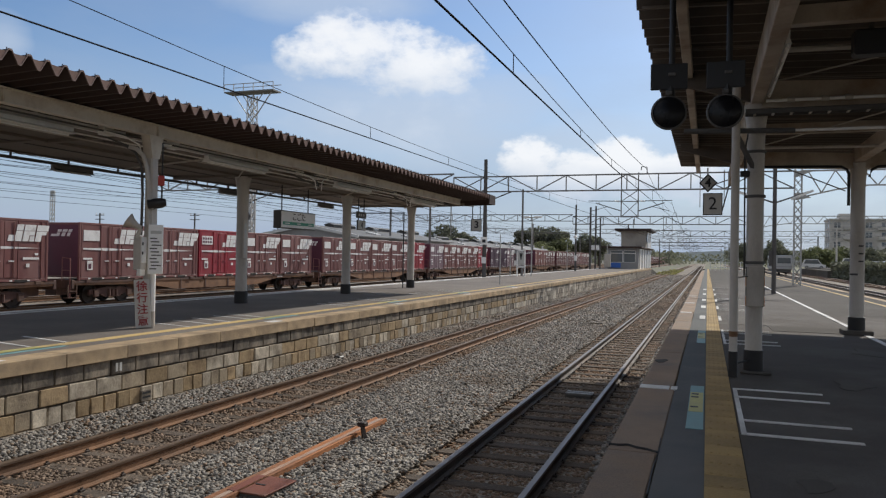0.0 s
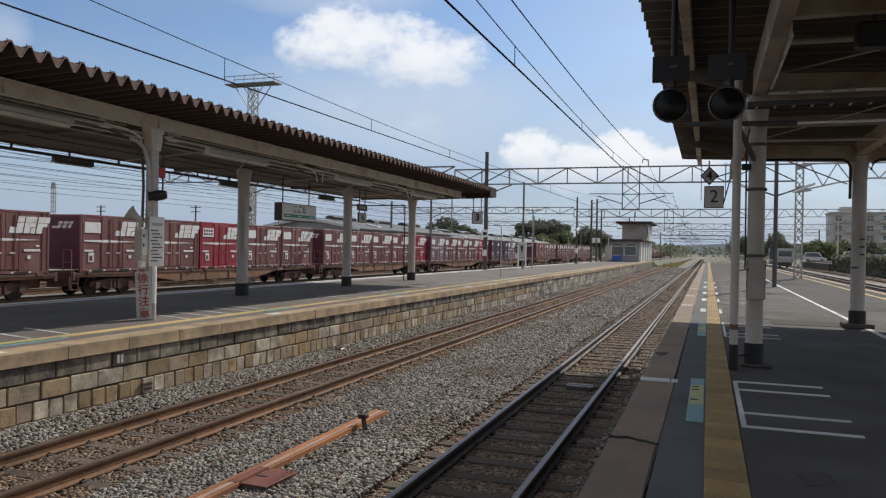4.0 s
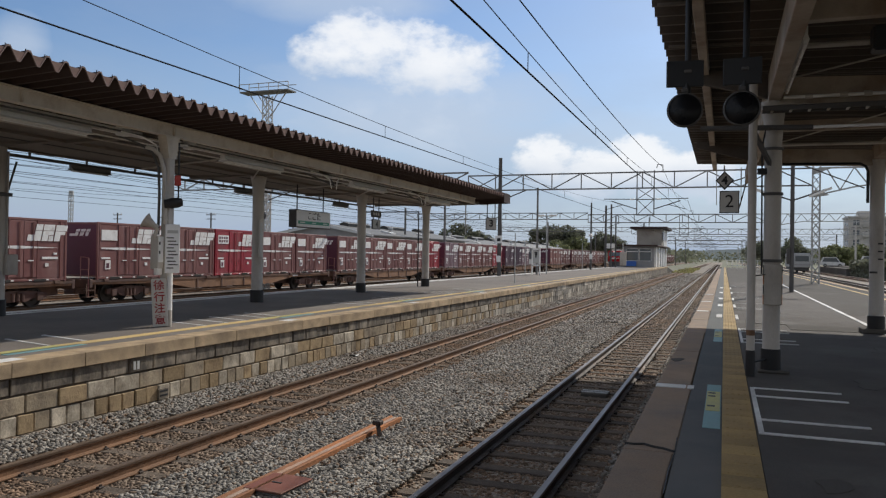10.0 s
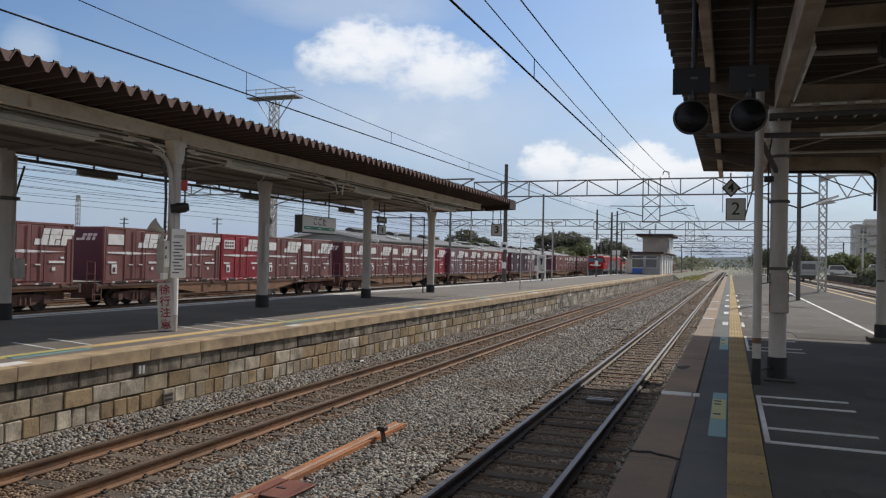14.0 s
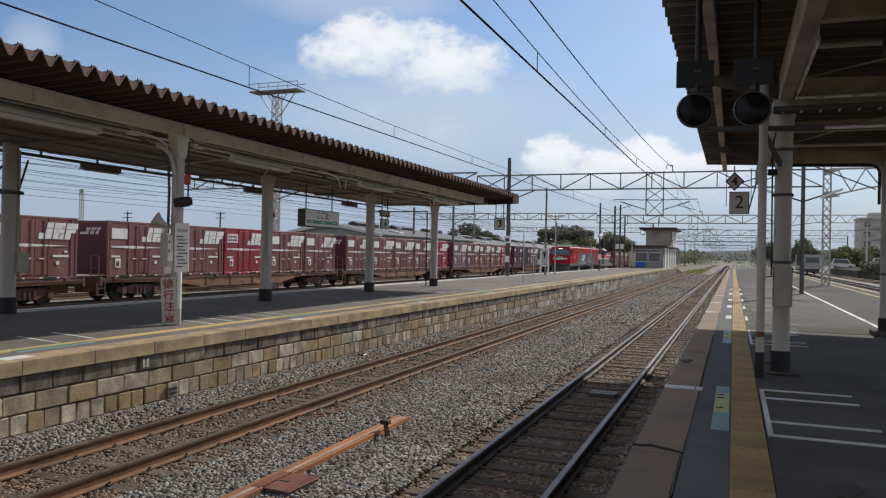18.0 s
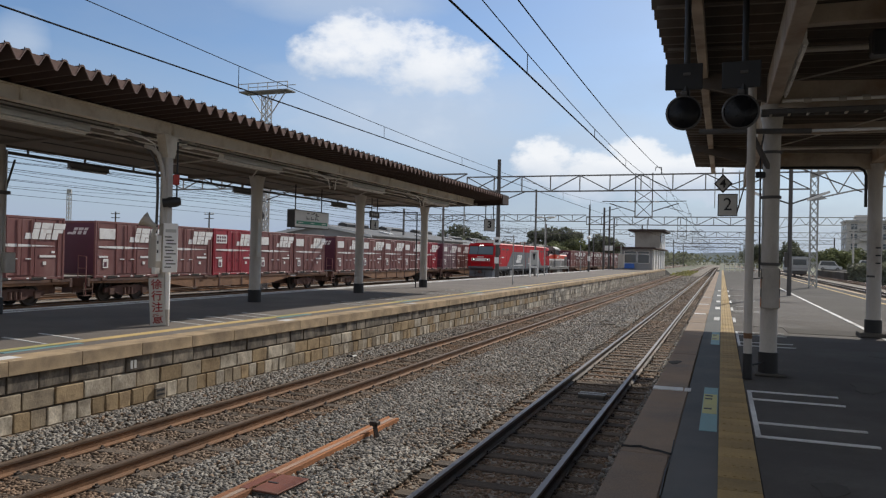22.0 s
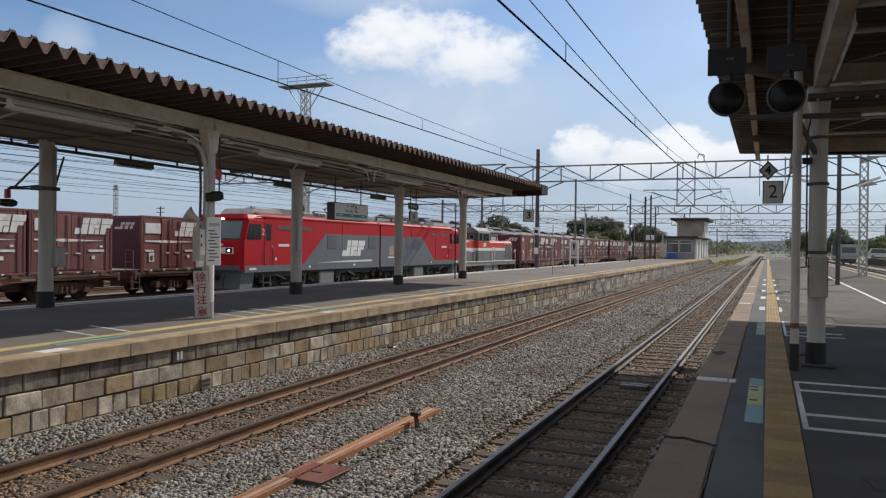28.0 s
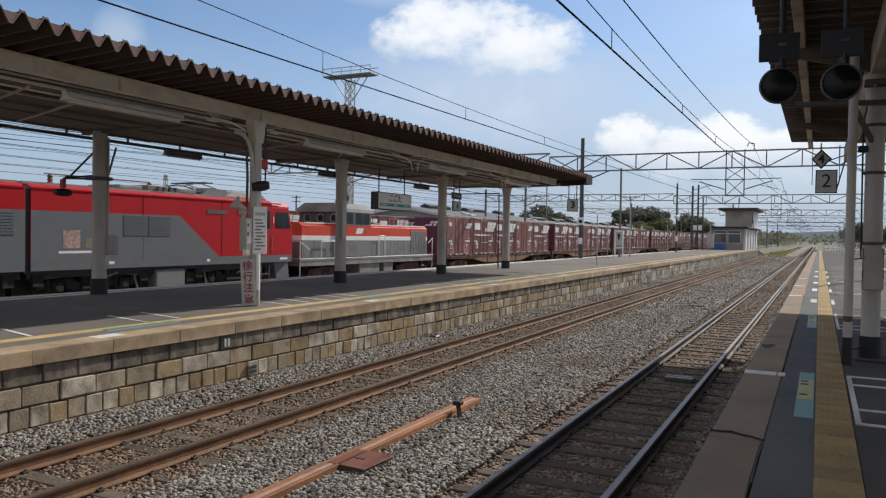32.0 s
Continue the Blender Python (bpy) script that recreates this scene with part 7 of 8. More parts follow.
def build_gantry(y, xl, xr, near):
    """A catenary gantry: pole, truss beam, drop frame with arms, lattice tower."""
    g = thing("catenary_gantry", "grey steel catenary gantry with truss beam and drop frames", "gantry", (0, y, 0), group="catenary gantries")
    zb, zt = 6.17, 7.25
    part("truss_beam", lattice(Mesh(), (xl, 0, zb), (xr, 0, zb), zt - zb, int((xr - xl) / 1.95), 0.07 if near else 0.09), MAT["beam_grey"], g)
    part("pole", Mesh().rod((xl + 2.42, 0, BED), (xl + 2.42, 0, 8.5), 0.16, 0.13, 12), MAT["steel_dark"], g, "dark steel pole", smooth=True)
    if near:
        for z, h, w in ((2.35, 0.55, 0.5), (1.0, 0.45, 0.32)):
            part("pole_plate", Mesh().box(xl + 2.42 - w / 2, xl + 2.42 + w / 2, -0.2, -0.165, z, z + h, 0.006), MAT["sign_white"], g, "small white plate")
        part("plate_print", Mesh().box(xl + 2.29, xl + 2.55, -0.206, -0.2, 2.5, 2.72), MAT["ink"], g)
    part("knee_brace", Mesh().rod((xl + 2.42, 0, 5.4), (xl + 4.4, 0, zb), 0.045, n=6).rod((xl + 2.42, 0, zt), (xl + 0.2, 0, zb), 0.04, n=6), MAT["steel_dark"], g)
    part("lattice_tower", square_mast(Mesh(), 5.35, 0, 0.0, zt + 0.1, 0.42, 13), MAT["galv"], g, "pale lattice tower")
    part("gusset", Mesh().prism([(5.1, zt), (5.1, zt - 0.45), (6.0, zt - 0.1), (6.4, zt)], -0.03, 0.03), MAT["galv"], g)
    part("gusset", Mesh().prism([(5.1, 5.85), (5.1, 5.4), (6.1, 5.55), (5.6, 5.85)], -0.03, 0.03), MAT["galv"], g)
    # the beam goes on to the other side, arched below
    m = Mesh().bar((5.6, 0, zt), (26, 0, zt), 0.1, 0.1)
    pts = [(5.6, 5.6), (7.5, 6.05), (9.3, 6.3), (26, 6.3)]
    for a, b in zip(pts, pts[1:]):
        m.bar((a[0], 0, a[1]), (b[0], 0, b[1]), 0.09, 0.09)
    z_low = lambda x: np.interp(x, [p[0] for p in pts], [p[1] for p in pts])
    for k in range(13):
        x = 5.9 + k * 1.55
        m.bar((x, 0, zt), (x + 0.78, 0, z_low(x + 0.78)), 0.07, 0.07).bar((x + 0.78, 0, z_low(x + 0.78)), (x + 1.55, 0, zt), 0.07, 0.07)
    part("side_beam", m, MAT["galv"], g)
    part("far_pole", Mesh().rod((26, 0, BED), (26, 0, 8), 0.15, n=10), MAT["steel_dark"], g, smooth=True)
    d = Mesh()
    for x in (-5.57, -4.45):
        d.bar((x, 0, 4.32), (x, 0, zt + 0.1), 0.07, 0.07)
    for a, b in ((4.35, 5.4), (5.4, 6.17)):
        d.bar((-5.57, 0, a), (-4.45, 0, b), 0.045, 0.045).bar((-4.45, 0, a), (-5.57, 0, b), 0.045, 0.045)
    for z in (4.35, 5.4):
        d.bar((-5.57, 0, z), (-4.45, 0, z), 0.06, 0.06)
    part("drop_frame", d, MAT["beam_grey"], g)
    arms = Mesh()
    for s, x in ((-1, -5.57), (1, -4.45)):
        arms.rod((x, 0, 5.42), (x + s * 2.2, 0, 5.45), 0.03, n=6).rod((x, 0, 4.75), (x + s * 1.7, 0, 5.3), 0.035, n=6).rod((x + s * 0.9, 0, 5.05), (x + s * 2.0, 0, 4.75), 0.022, n=6)
    part("cantilever_arms", arms, MAT["steel_dark"], g)
    ins = Mesh()
    for s, x in ((-1, -5.57), (1, -4.45)):
        for k in range(3):
            ins.lathe([(0.03, -0.05), (0.07, 0.0), (0.03, 0.05)], (x + s * (0.18 + k * 0.11), 0, 5.42), 8, "x")
    part("insulators", ins, MAT["paint_white"], g, smooth=True)
    part("wire_horn", Mesh().rod((-3.9, 0, zt), (-3.9, 0, zt + 0.45), 0.03, n=6).rod((-3.9, 0, zt + 0.45), (-4.25, 0, zt + 0.5), 0.03, n=6).rod((-4.25, 0, zt + 0.5), (-4.3, 0, zt + 0.25), 0.03, n=6), MAT["steel_dark"], g)
    return g


def build_wires():
    def line(name, label, pts, r):
        return single(name, Mesh().tube(pts, r), MAT["wire"], label, "wire", group="overhead wires")

    def sag(x0, x1, ya, yb, z, dip, n=14):
        return [(x0 + (x1 - x0) * k / n, ya + (yb - ya) * k / n, z - dip * 4 * (k / n) * (1 - k / n)) for k in range(n + 1)]

    for x, z_c, z_m, ya in ((-2.3, lambda y: 3.735 + 0.0042 * y if y < 20 else 3.819 + 0.0165 * (y - 20), lambda y: 3.95 + 0.0022 * (y - 14.5) ** 2 if y < 22 else 4.074 + 0.038 * (y - 22), -6), (-6.9, lambda y: 3.885 + 0.0096 * y, lambda y: 4.275 + (0.0011 if y < 15 else 0.0007) * (y - 15) ** 2, -6)):
        ys = np.linspace(ya, 52.3, 24)
        line("contact_wire", "dark copper contact wire over the track", [(x - 0.004 * y * (x < -5), y, z_c(y)) for y in ys], 0.012 if x > -5 else 0.0115)
        line("messenger_wire", "thin dark messenger wire with droppers over the track", [(x - 0.004 * y * (x < -5), y, z_m(y)) for y in ys], 0.0065)
        dr = Mesh()
        for y in ((3.5, 9.05, 14.3, 19.2, 26, 34, 42) if x > -5 else (4.4, 9.6, 14.9, 20.2, 27, 35, 43)):
            dr.rod((x - 0.004 * y * (x < -5), y, z_c(y)), (x - 0.004 * y * (x < -5), y, z_m(y)), 0.006, n=4)
        single("wire_droppers", dr, MAT["wire"], "short dropper wires between messenger and contact wire", "wire", group="overhead wires")
        for a in (52.3, 104, 156, 208, 260):
            xx = x - 0.2 * (x < -5)
            line("contact_wire", "dark copper contact wire over the track", sag(xx, xx, a, a + 52, z_c(52), 0.0, 2), 0.014)
            line("messenger_wire", "thin dark messenger wire over the track", sag(xx, xx, a, a + 52, 5.35, 0.9, 8), 0.012)
    line("feeder_wire", "dark feeder wire running to the gantry top", [(-4.0, -6 + k * 2.91, 6.75 + 0.00072 * (k * 2.91 - 23) ** 2) for k in range(21)], 0.016)
    line("feeder_wire", "dark feeder wire running to the gantry top", sag(-4.0, -4.0, 52.2, 104, 7.7, 0.9), 0.012)
    # lines over the yard
    for x, z in ((-17.5, 4.6), (-22.4, 4.6), (-26.6, 4.6), (-31.2, 4.6), (-35.4, 4.6), (-40.0, 4.6)):
        for a in (0.3, 52.3, 104.3, 156.3):
            line("contact_wire", "dark contact wire over the yard", sag(x, x, a, a + 52, z, 0.05, 3), 0.012)
            line("messenger_wire", "thin dark messenger wire over the yard", sag(x, x, a, a + 52, z + 1.2, 0.8, 8), 0.010)
    for x, z in ((-46, 8.6), (-47, 7.7), (-55, 9.6), (-56, 8.7), (-62, 10.6), (-63, 9.9), (-70, 9.3)):
        for a in (0, 52, 104, 156):
            line("power_line", "thin dark power line beyond the yard", sag(x, x, a, a + 52, z, 0.5, 6), 0.022)
    for x in (12.9, 17.1):
        for a in (0.3, 52.3, 104.3):
            line("contact_wire", "dark contact wire over the yard", sag(x, x, a, a + 52, 4.4, 0.05, 3), 0.012)
            line("messenger_wire", "thin dark messenger wire over the yard", sag(x, x, a, a + 52, 5.5, 0.8, 8), 0.010)


def build_light_tower():
    g = thing("floodlight_tower", "tall grey lattice floodlight tower with a railed platform", "tower", (-51.75, 77.3, BED + 0.4))
    part("mast", square_mast(Mesh(), 0, 0, -0.4, 21.0, 0.85, 22, 0.06), MAT["galv"], g)
    part("platform", Mesh().box(-3.4, 3.4, -0.9, 0.9, 21.3, 21.45), MAT["beam_grey"], g)
    part("railing", Mesh().bar((-3.4, -0.9, 22.3), (3.4, -0.9, 22.3), 0.08, 0.08).bar((-3.4, 0.9, 22.3), (3.4, 0.9, 22.3), 0.08, 0.08), MAT["galv"], g)
    for x in np.arange(-3.4, 3.5, 1.36):
        part("rail_post", Mesh().bar((x, -0.9, 21.5), (x, -0.9, 22.3), 0.07, 0.07), MAT["galv"], g)
    for s in (-1, 1):
        part("bracket", Mesh().bar((s * 0.5, 0, 18.5), (s * 2.6, 0, 21.3), 0.1, 0.1).bar((s * 0.5, 0, 20.0), (s * 1.5, 0, 21.3), 0.08, 0.08), MAT["galv"], g)


def simple_post(name, label, x, y, z, r, material_, extras=()):
    p = thing(name, label, "pole", (x, y, 0), group="platform posts")
    part("shaft", Mesh().rod((0, 0, 0), (0, 0, z), r, r * 0.85, 10), material_, p, smooth=True)
    for n, m, mt in extras:
        part(n, m, mt, p)
    return p


def build_posts():
    simple_post("marker_post", "thin grey marker post on the platform", -10.57, 39.4, 2.7, 0.03, MAT["galv"])
    simple_post("marker_post", "thin grey marker post on the platform", -14.6, 57.5, 2.7, 0.035, MAT["galv"])
    simple_post("marker_post", "thin grey marker post on the platform", -16.0 + 1.2, 84.0, 3.0, 0.04, MAT["galv"])
    b = thing("notice_frame", "white framed notice stand on the platform", "sign", (-13.62, 57.0, 0))
    for x in (-0.3, 0.3):
        part("leg", Mesh().bar((x, 0, 0), (x, 0, 2.05), 0.09, 0.09), MAT["paint_white"], b)
    for z in (0.75, 2.0):
        part("cross_rail", Mesh().bar((-0.3, 0, z), (0.3, 0, z), 0.09, 0.12), MAT["paint_white"], b)
    part("panel", Mesh().box(-0.24, 0.24, -0.03, 0.03, 0.9, 1.9), MAT["sign_grey"], b)
    part("panel_print", Mesh().prism([(-0.12, 1.8), (0.12, 1.8), (0.03, 1.3), (-0.03, 1.3)], -0.036, -0.03), MAT["ink"], b)
    simple_post("tall_pole", "tall thin grey pole on the platform", -13.93, 58.6, 6.9, 0.085, MAT["beam_grey"])
    lp = Mesh().bar((-0.5, 0, 4.75), (0.5, 0, 4.75), 0.08, 0.08)
    p = simple_post("platform_lamp_post", "grey lamp post with two flat lamp heads", -13.58, 60.5, 4.75, 0.055, MAT["galv"], (("cross_arm", lp, MAT["galv"]),))
    for x in (-0.5, 0.5):
        part("lamp_head", Mesh().box(x - 0.3, x + 0.3, -0.15, 0.15, 4.72, 4.86, 0.03), MAT["lamp_white"], p)
    p = simple_post("tall_pole", "dark tall pole with a round lamp and signs on the platform", -14.2, 86.0, 7.6, 0.11, MAT["steel_dark"])
    part("round_lamp", Mesh().lathe([(0, -0.2), (0.2, -0.1), (0.24, 0.05), (0.1, 0.18), (0, 0.2)], (0, -0.3, 3.9), 12), MAT["lamp_white"], p, smooth=True)
    part("collar", Mesh().rod((0, 0, 1.2), (0, 0, 1.8), 0.17, n=10), MAT["paint_white"], p)
    p = simple_post("tall_pole", "dark tall pole with a white box sign on the platform", -15.15, 109.0, 9.0, 0.14, MAT["steel_dark"])
    part("sign_box", Mesh().box(-0.6, 0.5, -0.1, 0.1, 2.7, 3.4, 0.03), MAT["paint_white"], p)
    simple_post("tall_pole", "dark tall pole on the platform", -14.9, 112.0, 7.4, 0.12, MAT["steel_dark"])
    p = simple_post("small_cabinet_post", "post with grey cabinets near the platform end", -13.9, 112.5, 3.6, 0.1, MAT["galv"])
    part("cabinet", Mesh().box(-0.4, 0.5, -0.3, 0.3, 0.2, 2.2, 0.04), MAT["paint_grey"], p)
    p = simple_post("tall_pole", "dark tall pole on the near platform", 2.9, 37.8, 7.4, 0.10, MAT["steel_dark"])
    part("lamp_arm", Mesh().rod((0, 0, 4.2), (-1.4, 0, 4.7), 0.04, n=6).rod((0, 0, 4.2), (1.4, 0, 4.7), 0.04, n=6), MAT["steel_dark"], p)
    for s in (-1, 1):
        part("lamp_head", Mesh().bar((s * 0.7, 0, 4.38), (s * 1.6, 0, 4.75), 0.25, 0.1), MAT["lamp_white"], p)
    part("stay", Mesh().rod((0, 0, 6.0), (3.2, 2, 4.9), 0.03, n=6).rod((0, 0, 6.0), (-3.2, 0, 4.9), 0.03, n=6), MAT["steel_dark"], p)
    part("cabinet", Mesh().box(-0.22, -0.08, -0.12, 0.12, 1.3, 2.0, 0.03), MAT["steel_dark"], p)
    f = thing("end_fence", "white tubular fence at the far end of the platform", "fence", (0.4, 118, 0))
    for k in range(9):
        part("post", Mesh().rod((k * 0.7, 0, 0), (k * 0.7, 0, 1.3), 0.04, n=6), MAT["paint_white"], f)
    for z in (0.5, 1.25):
        part("rail", Mesh().rod((0, 0, z), (5.6, 0, z), 0.035, n=6), MAT["paint_white"], f)
    # yard posts beyond the trains
    for x, y, z in ((-84.5, 87.7, 8.0), (-68.5, 88.7, 8.0), (-69.9, 80.4, 7.2), (-95.0, 80.0, 7.0), (-62, 100, 7.0)):
        p = thing("utility_pole", "dark wooden utility pole with cross arms beyond the yard", "pole", (x, y, BED), group="utility poles")
        part("shaft", Mesh().rod((0, 0, 0), (0, 0, z), 0.14, 0.1, 8), MAT["steel_dark"], p, smooth=True)
        for k in (0.3, 0.9):
            part("cross_arm", Mesh().bar((-0.8, 0, z - k), (0.8, 0, z - k), 0.1, 0.1), MAT["steel_dark"], p)
        part("insulators", Mesh().rod((-0.7, 0, z - 0.3), (-0.7, 0, z - 0.05), 0.05, n=6).rod((0.7, 0, z - 0.3), (0.7, 0, z - 0.05), 0.05, n=6).rod((0.35, 0, z - 0.3), (0.35, 0, z - 0.05), 0.05, n=6), MAT["paint_white"], p)
    p = thing("radio_mast", "slender grey lattice radio mast far behind the yard", "mast", (-190, 178, BED))
    part("mast", square_mast(Mesh(), 0, 0, 0, 19.5, 0.9, 14, 0.1), MAT["galv"], p)
    part("top_ring", Mesh().rod((0, 0, 19.3), (0, 0, 20.5), 0.7, n=8), MAT["galv"], p)
    for y in (78, 130, 182):
        for x in (-29.0,):
            p = thing("catenary_mast", "grey catenary mast between yard tracks", "mast", (x, y, BED), group="catenary masts")
            part("shaft", Mesh().rod((0, 0, 0), (0, 0, 8.5), 0.15, 0.12, 10), MAT["beam_grey"], p, smooth=True)
            part("arm", Mesh().rod((0, 0, 6.9), (2.6, 0, 7.0), 0.04, n=6).rod((0, 0, 5.9), (2.2, 0, 6.85), 0.04, n=6), MAT["steel_dark"], p)
    p = thing("catenary_mast", "pale lattice catenary mast with a dark diamond marker between yard tracks", "mast", (-29.0, 43.3, BED), group="catenary masts")
    part("lattice", square_mast(Mesh(), 0, 0, 0, 8.3, 0.45, 14, 0.04), MAT["galv"], p)
    part("arm", Mesh().rod((0, 0, 6.0), (2.9, 0, 6.9), 0.04, n=6).rod((0, 0, 6.9), (2.9, 0, 6.9), 0.04, n=6), MAT["steel_dark"], p)
    part("diamond_marker", Mesh().prism([(-0.26, 5.0), (0, 5.34), (0.26, 5.0), (0, 4.66)], -0.3, -0.26), MAT["steel_dark"], p)


for gy in (52.2, 104.0, 156.0, 208.0, 262.0, 330.0):
    build_gantry(gy, -17.6, 5.1, gy < 60)
for gy in (52.2, 104.0, 156.0):
    yg = thing("yard_gantry", "grey truss beam gantry over the freight tracks", "gantry", (0, gy, 0), group="catenary gantries")
    part("truss_beam", lattice(Mesh(), (-45, 0, 6.6), (-17.6, 0, 6.6), 0.9, 14, 0.08), MAT["beam_grey"], yg)
    part("pole", Mesh().rod((-45, 0, BED), (-45, 0, 8.4), 0.16, n=10), MAT["beam_grey"], yg, smooth=True)
build_wires()
build_light_tower()
build_posts()

# ---- buildings, trees, yard things ----
B_WALL = material("rendered_wall", (0.42, 0.38, 0.33), 0.85, var=0.1, scale=0.6, grain=0.06, gscale=20, bump=0.1, dirt=(0.3, 0.26, 0.22), dirt_amount=0.3, dscale=0.5)
B_GREY = material("grey_cladding", (0.34, 0.34, 0.35), 0.8, var=0.1, scale=0.5, grain=0.06, gscale=20, bump=0.1)
B_ROOF = material("grey_sheet_roof", (0.125, 0.128, 0.132), 0.65, var=0.16, scale=0.3, grain=0.08, gscale=12, bump=0.1, dirt=(0.17, 0.168, 0.165), dirt_amount=0.3, dscale=0.2)
B_PALE = material("pale_roof_edge", (0.62, 0.63, 0.64), 0.6, var=0.1, scale=0.5, grain=0.05, bump=0.05)
B_CONC = material("apartment_concrete", (0.62, 0.59, 0.55), 0.85, var=0.1, scale=0.2, grain=0.05, gscale=6, bump=0.05, dirt=(0.37, 0.34, 0.31), dirt_amount=0.3, dscale=0.15)
B_GLASS = glass("window_glass", (0.07, 0.085, 0.095), 0.08)
B_BLUE = material("blue_board", (0.05, 0.16, 0.55), 0.5, var=0.08, scale=2, grain=0.03, bump=0.02)
CAR_W = material("white_car_paint", (0.75, 0.75, 0.74), 0.25, var=0.04, scale=1, grain=0.0, bump=0.0)
TRAIN_S = material("stainless_train", (0.42, 0.43, 0.44), 0.4, 0.5, 0.1, 1, 0.05, 20, 0.05)
WEED = material("dry_weed_green", (0.26, 0.25, 0.1), 0.8, var=0.3, scale=0.6, grain=0.2, gscale=8, bump=0.0, rand=0.4, island=True, leafy=0.4)
# blue-grey puts the haze of distance into the hills' own colour
HILL = material("haze_blue_hill", (0.15, 0.19, 0.2), 1.0, var=0.15, scale=0.02, grain=0.05, gscale=0.2, bump=0.0)


def build_hut():
    h = thing("platform_cabin", "two-storey tan signal cabin with flat roofs at the platform end", "building", (0, 0, 0))
    part("lower_storey", Mesh().box(-14.3, -9.84, 117, 142, 0.0, 3.15), B_GREY, h)
    part("lower_roof", Mesh().box(-15.2, -9.3, 116.2, 143, 3.15, 3.4, 0.03), MAT["roof"], h, "dark flat roof with overhang")
    part("upper_storey", Mesh().box(-13.9, -9.84, 131, 142, 3.4, 6.3), B_WALL, h)
    part("upper_roof", Mesh().box(-14.9, -8.9, 130, 143, 6.3, 6.65, 0.03), MAT["roof"], h, "dark flat roof with overhang")
    part("roof_mast", Mesh().rod((-12, 132, 6.6), (-12, 132, 8.3), 0.06, n=6), MAT["steel_dark"], h)
    for x0, x1 in ((-13.9, -12.2), (-11.95, -10.3)):
        w = part("window", Mesh().box(x0, x1, 116.95, 117.0, 1.0, 2.75), B_GLASS, h)
        part("window_frame", Mesh().box(x0 - 0.06, x1 + 0.06, 116.9, 116.95, 2.3, 2.4).box(x0 - 0.06, x0, 116.9, 116.97, 1.0, 2.75).box(x1, x1 + 0.06, 116.9, 116.97, 1.0, 2.75).box(x0, x1, 116.9, 116.97, 2.75, 2.82).box(x0, x1, 116.9, 116.97, 0.93, 1.0), MAT["paint_white"], w)
    part("blue_board", Mesh().box(-14.5, -12.4, 116.6, 116.7, 0.15, 0.9), B_BLUE, h, "blue painted board")
    for k in range(5):
        part("side_pillar", Mesh().box(-9.84, -9.7, 118.5 + k * 5, 121.2 + k * 5, 0.0, 3.1), MAT["paint_white"], h, "white wall pier")
        part("side_window", Mesh().box(-9.84, -9.8, 121.6 + k * 5, 122.9 + k * 5, 0.9, 2.6), B_GLASS, h)
    part("upper_side", Mesh().box(-9.84, -9.72, 134, 142, 3.4, 6.2), MAT["paint_white"], h)
    part("upper_window", Mesh().box(-9.72, -9.69, 131.4, 133.6, 4.4, 5.8), B_GLASS, h)


def build_sheds():
    for x, w, y0, y1, eave, ridge, label in ((-50, 14, 88, 126, 3.9, 5.3, "long grey sheet-roofed goods shed with roof vents"), (-49, 12, 128, 215, 3.3, 4.7, "long low grey goods shed with pale gable edge")):
        s = thing("goods_shed", label, "building", (x, 0, BED), group="goods sheds")
        part("wall", Mesh().prism([(-w / 2, 0), (-w / 2, eave + 0.95), (0, ridge + 0.9), (w / 2, eave + 0.95), (w / 2, 0)], y0, y1), B_GREY, s)
        part("roof", Mesh().prism([(-w / 2 - 0.6, eave + 1.1), (0, ridge + 1.1), (w / 2 + 0.6, eave + 1.1), (w / 2 + 0.6, eave + 0.95), (0, ridge + 0.9), (-w / 2 - 0.6, eave + 0.95)], y0 - 0.5, y1 + 0.5), B_ROOF, s)
        part("gable_edge", Mesh().prism([(-w / 2 - 0.7, eave + 1.15), (0, ridge + 1.2), (w / 2 + 0.7, eave + 1.15), (w / 2 + 0.7, eave + 0.8), (0, ridge + 0.8), (-w / 2 - 0.7, eave + 0.8)], y0 - 0.7, y0 - 0.5), B_PALE, s)
        for y in np.arange(y0 + 6, y1, 13):
            v = part("ridge_vent", Mesh().prism([(-0.7, ridge + 0.95), (-0.7, ridge + 1.35), (0, ridge + 1.55), (0.7, ridge + 1.35), (0.7, ridge + 0.95)], y, y + 7.0), MAT["steel_dark"], s, "long dark ridge vent")
            part("vent_cap", Mesh().prism([(-0.85, ridge + 1.36), (0, ridge + 1.62), (0.85, ridge + 1.36), (0, ridge + 1.56)], y - 0.2, y + 7.2), B_ROOF, v)
            sv = part("roof_ventilator", Mesh().lathe([(0, 0.75), (0.34, 0.72), (0.36, 0.5), (0.2, 0.45), (0.2, -0.3), (0, -0.3)], (w * 0.22, y + 9.0, ridge + 1.05 - (ridge - eave) * 0.44), 12), B_PALE, s, "small pale roof ventilator", smooth=True)
            part("skylight", Mesh().prism([(w * 0.3, ridge + 1.14 - (ridge - eave) * 0.56), (w * 0.3, ridge + 1.3 - (ridge - eave) * 0.56), (w * 0.42, ridge + 1.3 - (ridge - eave) * 0.78), (w * 0.42, ridge + 1.14 - (ridge - eave) * 0.78)], y + 3.0, y + 4.6), B_PALE, s, "pale roof light")
        for y in np.arange(y0 + 3, y1 - 3, 6):
            part("window", Mesh().box(w / 2, w / 2 + 0.05, y, y + 2.4, 1.8, 3.4), B_GLASS, s)


